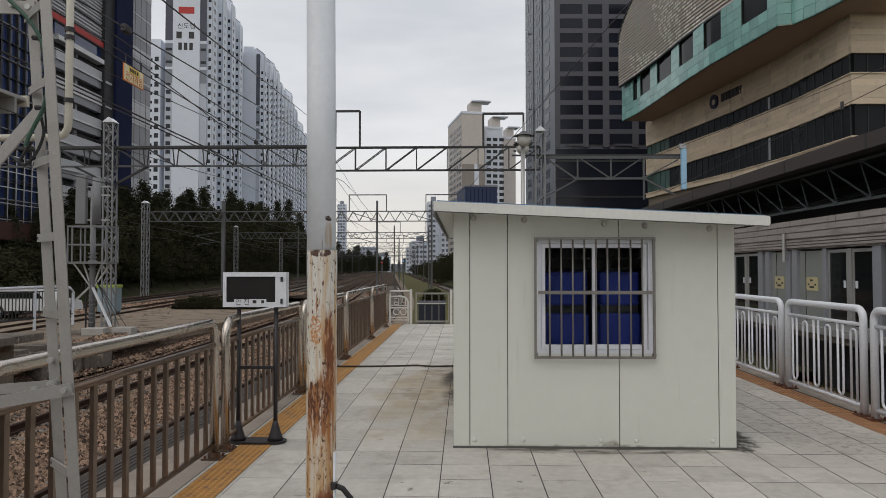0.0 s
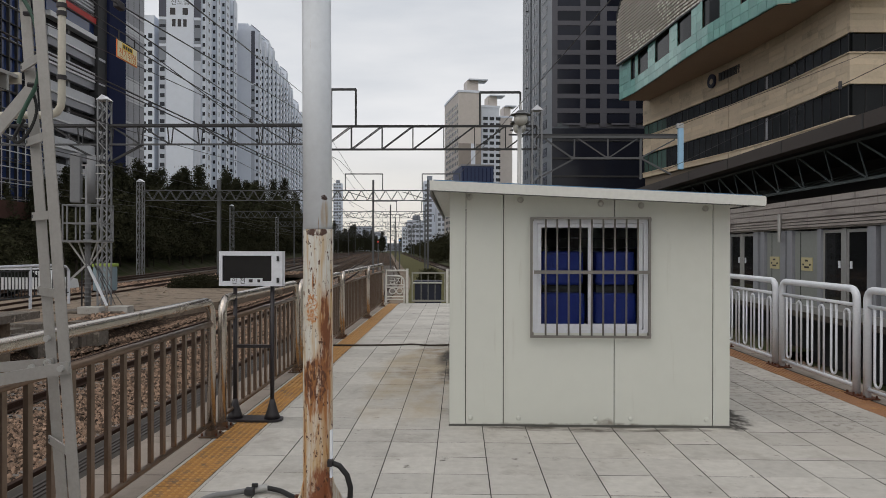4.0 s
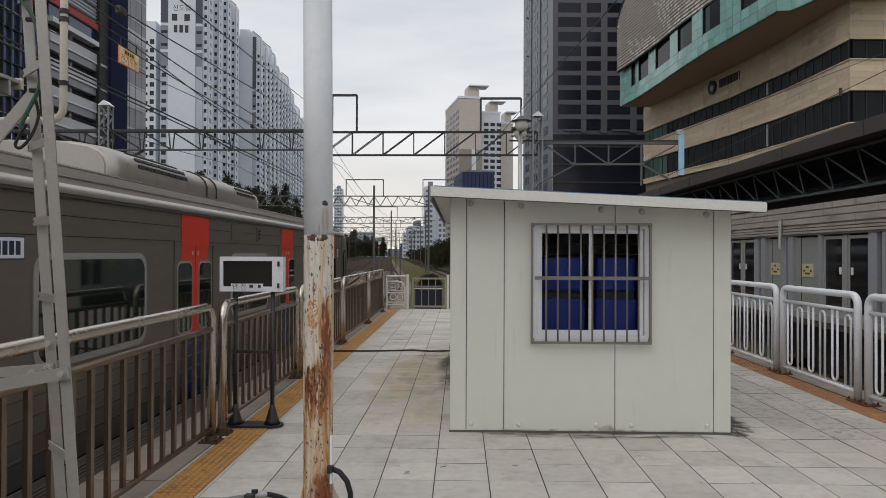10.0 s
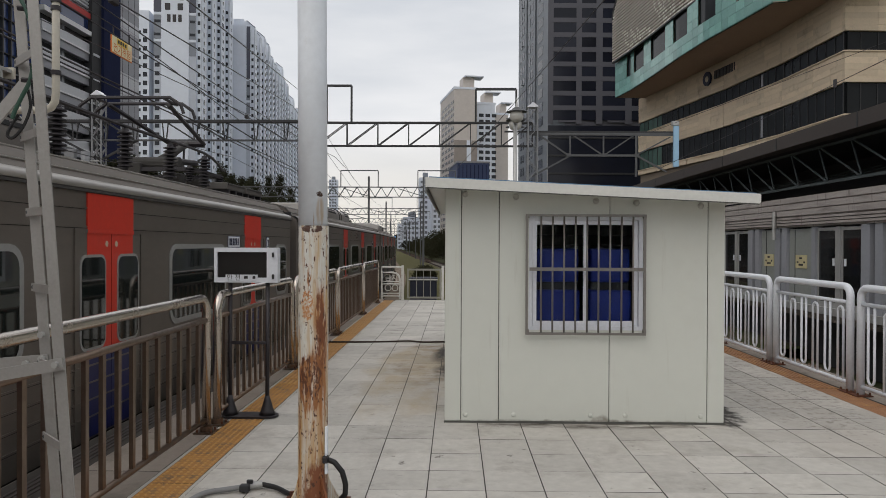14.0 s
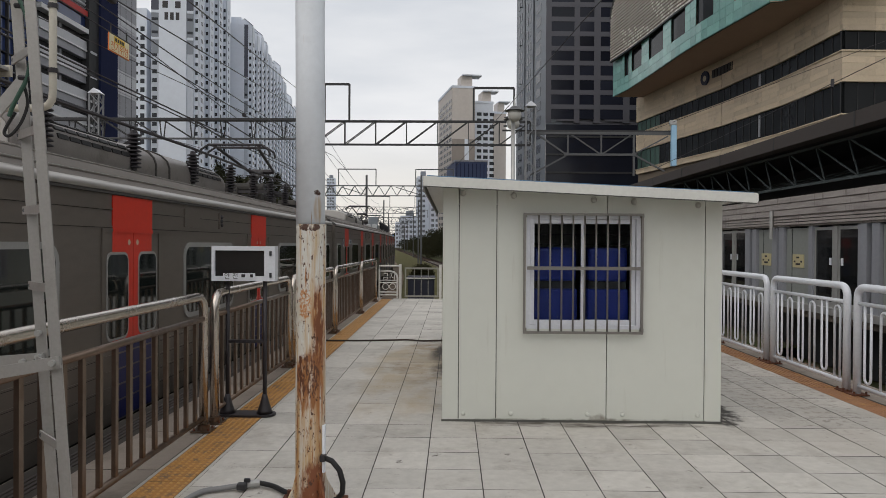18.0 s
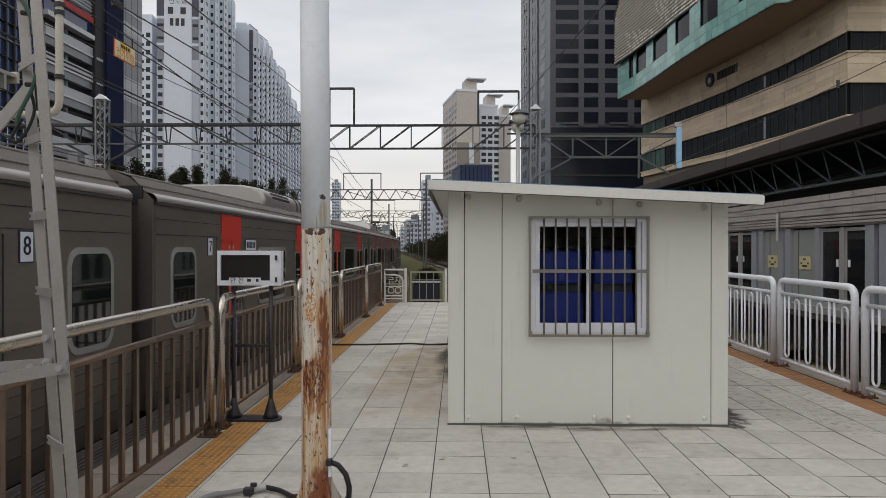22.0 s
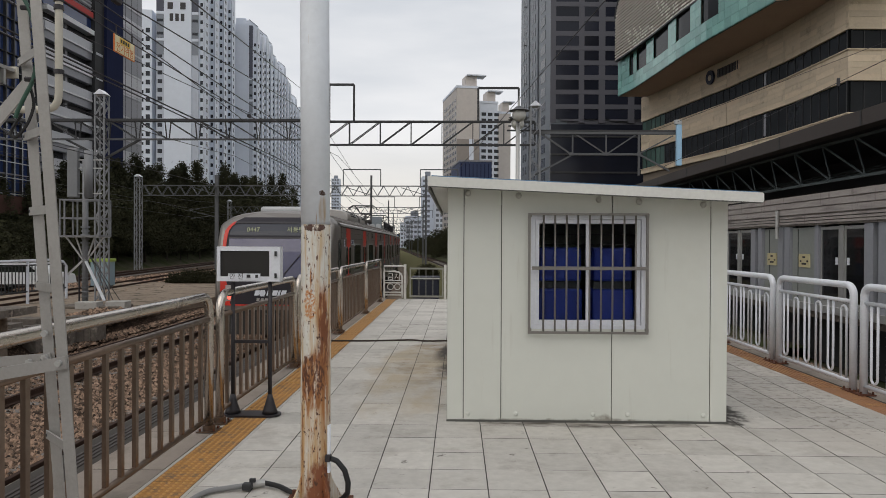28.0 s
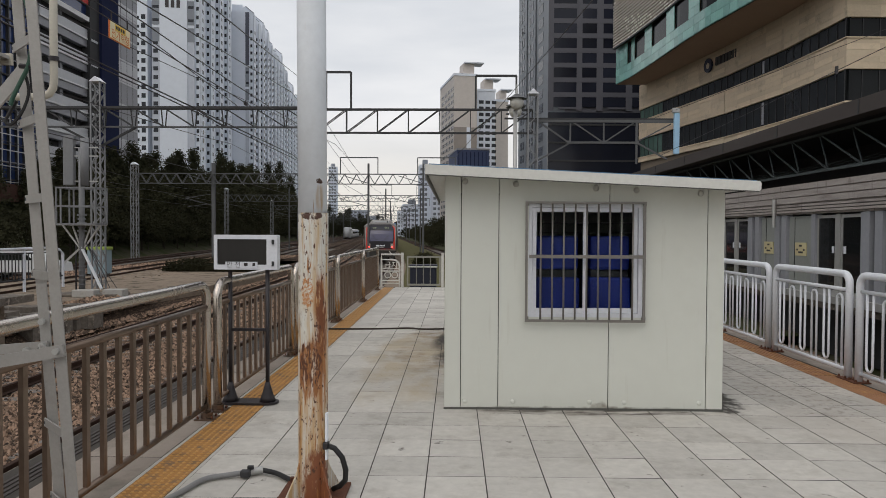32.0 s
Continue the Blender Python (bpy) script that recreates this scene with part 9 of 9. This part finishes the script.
# ---- paving and ballast, last of the large surfaces ----
def build_paving():
    floor = bpy.data.objects["platform"]
    rnd = random.Random(2)
    px, py = 0.3835, 0.40
    x_start, y_start = -0.18 - 4 * px + 0.003, 4.92 - 0.40 * 20
    def tile_mesh(w, h, e=0.002, g=0.0031):
        b = bmesh.new()
        c = 0.0012
        lo = [b.verts.new(p) for p in ((g, e, -0.05), (w - g, e, -0.05), (w - g, h - e, -0.05), (g, h - e, -0.05))]
        mid = [b.verts.new(p) for p in ((g, e, -c), (w - g, e, -c), (w - g, h - e, -c), (g, h - e, -c))]
        top = [b.verts.new(p) for p in ((g + c, e + c, 0), (w - g - c, e + c, 0), (w - g - c, h - e - c, 0), (g + c, h - e - c, 0))]
        for a, d in ((lo, mid), (mid, top)):
            for i in range(4):
                b.faces.new((a[i], a[(i + 1) % 4], d[(i + 1) % 4], d[i])).material_index = 1 if a is lo else i % 2
        b.faces.new(top)
        return b
    kinds = {}
    rest = bmesh.new()
    count = 0
    for j in range(64):
        y = y_start + j * py
        if y < -3.2 or y > 19.9:
            continue
        for i in range(15):
            x = x_start + i * px
            if x + px > 4.06:
                continue
            tilt = pose(x, y, rnd.uniform(-0.0006, 0.0010), rnd.uniform(-0.12, 0.12), rnd.uniform(-0.12, 0.12))
            if 3.6 < y < 11.9 and count < 300 and not (0.0 < x < 2.0 and y > 6.4):
                count += 1
                e = rnd.choice((0.0034, 0.0042)) if x > 1.7 else rnd.choice((0.0020, 0.0027, 0.0034))
                first = kinds.get(e)
                if first is None:
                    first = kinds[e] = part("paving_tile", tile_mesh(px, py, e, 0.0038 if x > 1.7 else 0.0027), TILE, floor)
                    first.data.materials.append(JOINT)
                    first.matrix_basis = tilt
                else:
                    again(first, "paving_tile", floor, tilt)
            else:
                b = tile_mesh(px, py, 0.0040 if x > 1.7 else rnd.uniform(0.0022, 0.0036), 0.0038 if x > 1.7 else rnd.uniform(0.0025, 0.0036))
                b.transform(tilt)
                me = bpy.data.meshes.new("t")
                b.to_mesh(me)
                b.free()
                rest.from_mesh(me)
                bpy.data.meshes.remove(me)
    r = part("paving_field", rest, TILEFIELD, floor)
    r.data.materials.append(JOINT)
    r["kind"] = "stuff"
    # margins outside the tactile strips
    for x, w in ((-2.62, 0.56), (4.36, 0.42)):
        k = None
        for j in range(24):
            mm = pose(x, -3 + j * 0.98, rnd.uniform(-0.002, 0.002))
            if k is None:
                k = part("margin_slab", tile_mesh(w, 0.98), MARGIN, floor)
                k.data.materials.append(JOINT)
                k.matrix_basis = mm
            else:
                again(k, "margin_slab", floor, mm)
    part("edge_course", boxes((-2.96, -2.64, -14, 20.0, -0.05, -0.004)), CONCRETE, floor, "worn concrete edge course")
    for q in range(4):
        part("edge_groove", boxes((-2.85 + q * 0.045, -2.825 + q * 0.045, -14, 20.0, -0.004, 0.004)), FASCIA, floor)
    # tactile tiles: studs near, long bars further on
    def stud_tile():
        b = tile_mesh(0.30, 0.30)
        for a in range(6):
            for c in range(6):
                cx, cy = 0.025 + a * 0.05, 0.025 + c * 0.05
                ring = [b.verts.new((cx + 0.015 * math.cos(t), cy + 0.015 * math.sin(t), 0.0)) for t in (0, 1.257, 2.513, 3.770, 5.027)]
                top = [b.verts.new((cx + 0.009 * math.cos(t), cy + 0.009 * math.sin(t), 0.006)) for t in (0, 1.257, 2.513, 3.770, 5.027)]
                for s in range(5):
                    b.faces.new((ring[s], ring[(s + 1) % 5], top[(s + 1) % 5], top[s]))
                b.faces.new(top)
        b.faces.ensure_lookup_table()
        for fc in b.faces[9:]:
            fc.material_index = 2
        return b
    def bar_tile():
        b = tile_mesh(0.30, 0.30)
        for a in range(5):
            box(b, 0.02 + a * 0.055, 0.05 + a * 0.055, 0.012, 0.288, -0.002, 0.006)
        b.faces.ensure_lookup_table()
        for fc in b.faces[9:]:
            fc.material_index = 2
        return b
    for xa, xb in ((-1.7365, -1.7115), (-2.0605, -2.0335)):
        part("joint_strip", boxes((xa, xb, -3.2, 19.8, -0.05, -0.0012)), TILEFIELD, floor)
    for x0 in (-2.035, 4.035):
        st = bt = None
        for j in range(77):
            y = -3.2 + j * 0.30
            if y > 19.7:
                break
            mm = pose(x0, y, rnd.uniform(-0.001, 0.002), 0, 0, rnd.uniform(-0.25, 0.25))
            if y < 7.6:
                if st is None:
                    st = part("tactile_tile", stud_tile(), TACTILE, floor)
                    st.data.materials.append(JOINT)
                    st.data.materials.append(STUD)
                    st.matrix_basis = mm
                else:
                    again(st, "tactile_tile", floor, mm)
            elif bt is None:
                bt = part("tactile_tile", bar_tile(), TACTILE, floor)
                bt.data.materials.append(JOINT)
                bt.data.materials.append(STUD)
                bt.matrix_basis = mm
            else:
                again(bt, "tactile_tile", floor, mm)


def build_stones():
    """Loose ballast on the track beds: small crushed stones, each its own lump."""
    rnd = np.random.RandomState(4)
    base = np.array([(-1, -1, -0.6), (1, -1, -0.5), (1, 1, -0.6), (-1, 1, -0.5), (0.1, 0, 0.9), (0.6, -0.5, 0.5), (-0.5, 0.6, 0.55)], float)
    tri = np.array([(0, 1, 5), (1, 2, 5), (2, 4, 5), (0, 5, 4), (2, 3, 6), (3, 0, 6), (0, 4, 6), (2, 6, 4)])
    clouds = []

    def spread(count, xa, xb, ya, yb, z, smin, smax, follow=False, bias=1.0, keep_off=()):
        x = rnd.uniform(xa, xb, count)
        y = ya + (yb - ya) * rnd.uniform(0, 1, count) ** bias
        for rail in keep_off:
            ok = np.abs(x - rail) > 0.10
            x, y = x[ok], y[ok]
        n = len(x)
        s = rnd.uniform(smin, smax, n)
        a = rnd.uniform(0, 6.283, n)
        p = base[None] * (rnd.uniform(0.7, 1.3, (n, 1, 3)) * s[:, None, None]) + rnd.uniform(-0.35, 0.35, (n, 7, 3)) * s[:, None, None]
        ca, sa = np.cos(a)[:, None], np.sin(a)[:, None]
        if follow:
            x = x - np.array([bend(v) for v in y])
        q = np.stack([p[:, :, 0] * ca - p[:, :, 1] * sa + x[:, None], p[:, :, 0] * sa + p[:, :, 1] * ca + y[:, None], p[:, :, 2] + z + rnd.uniform(-0.03, 0.03, n)[:, None]], 2)
        clouds.append(q.reshape(-1, 3))

    rails = [TRACK_X - 0.7525, TRACK_X - 4.35 + 0.7525, TRACK_X - 4.35 - 0.7525]
    spread(64000, -10.6, -5.0, 5.0, 22.0, RAIL_Z - 0.185, 0.017, 0.037, True, 1.15, rails)
    spread(14000, -10.6, -5.0, 22.0, 42.0, RAIL_Z - 0.18, 0.030, 0.06, True, 1.2, rails)
    spread(5000, -10.6, -5.0, 42.0, 95.0, RAIL_Z - 0.18, 0.05, 0.08, True, 1.2, rails)
    spread(1500, 6.0, 9.4, 6.0, 30.0, RAIL_Z - 0.24, 0.03, 0.06)
    spread(6000, -11.95, -11.2, 17.2, 44.0, RAIL_Z + 0.24, 0.02, 0.05, True)
    spread(4000, -11.2, -10.5, 17.2, 44.0, RAIL_Z - 0.05, 0.02, 0.05, True)
    spread(2500, -13.5, -11.0, 17.2, 26.0, -0.93, 0.02, 0.08)
    spread(9000, -24.5, -16.5, 36.0, 75.0, -1.02, 0.04, 0.08)
    v = np.concatenate(clouds)
    count = len(v) // 7
    f = (tri[None] + (np.arange(count) * 7)[:, None, None]).reshape(-1, 3)
    me = bpy.data.meshes.new("ballast_stones")
    me.from_pydata(v.tolist(), [], f.tolist())
    me.materials.append(STONE)
    tagged(new("ballast_stones", me), "loose brown crushed stones between the rails", "ballast", kind="stuff")


build_ground()
for line, a, b, z, lab in ((lambda y: TRACK_X - bend(y), -40, 420, RAIL_Z, "steel rails of the platform track"), (lambda y: TRACK_X - 4.35 - bend(y), -40, 420, RAIL_Z, "steel rails of the second track"), (main_line, -20, 420, -0.85, "rails of the main line"), (lambda y: main_line(y) - 5.2, -20, 420, -0.85, "rails of the far main line"), (joining_line, 62, 420, -0.85, "rails of the joining line"), (lambda y: (joining_line(y) + TRACK_X - 4.35 - bend(y)) / 2, 95, 420, RAIL_Z + 0.1, "rails of the siding between the lines"), (side_line, -40, 420, RAIL_Z, "rails of the side track between the platforms")):
    build_track(line, a, b, z, lab)
build_platform()
build_shed()
for a, b in ((-0.3, 2.7), (2.95, 5.84), (6.11, 8.88), (9.12, 12.2), (12.45, 15.7), (15.95, 18.9)):
    build_steel_fence(a, b)
wf = build_white_fence()
for k in (-3, -2, -1, 1, 2, 3, 4, 5):
    copy_thing(wf, pose(4.35, 7.72 + 1.96 * k, 0))
build_overhead()
build_mall()
build_tower()
build_flats()
build_office()
build_far_platform()
build_left_platform()
build_pole()
build_display()
build_ladder()
build_floor_pipes()
build_gate()
build_lamp()
build_telecom()
build_trees()
build_wires()
CARS = build_train()
EXPRESS, INCOMING = build_express()
build_paving()
build_stones()


def motions():
    for car, mid in CARS:
        walk(car, [(t, on_track(d + mid)) for t, d in TRAIN_ROWS])
    for car, off in EXPRESS:
        walk(car, [(t, on_main(d + off, -5.2)) for t, d in EXPRESS_ROWS])
    for car, off in INCOMING:
        walk(car, [(t, on_main(d + off, 0.0, True)) for t, d in INCOMING_ROWS])


motions()
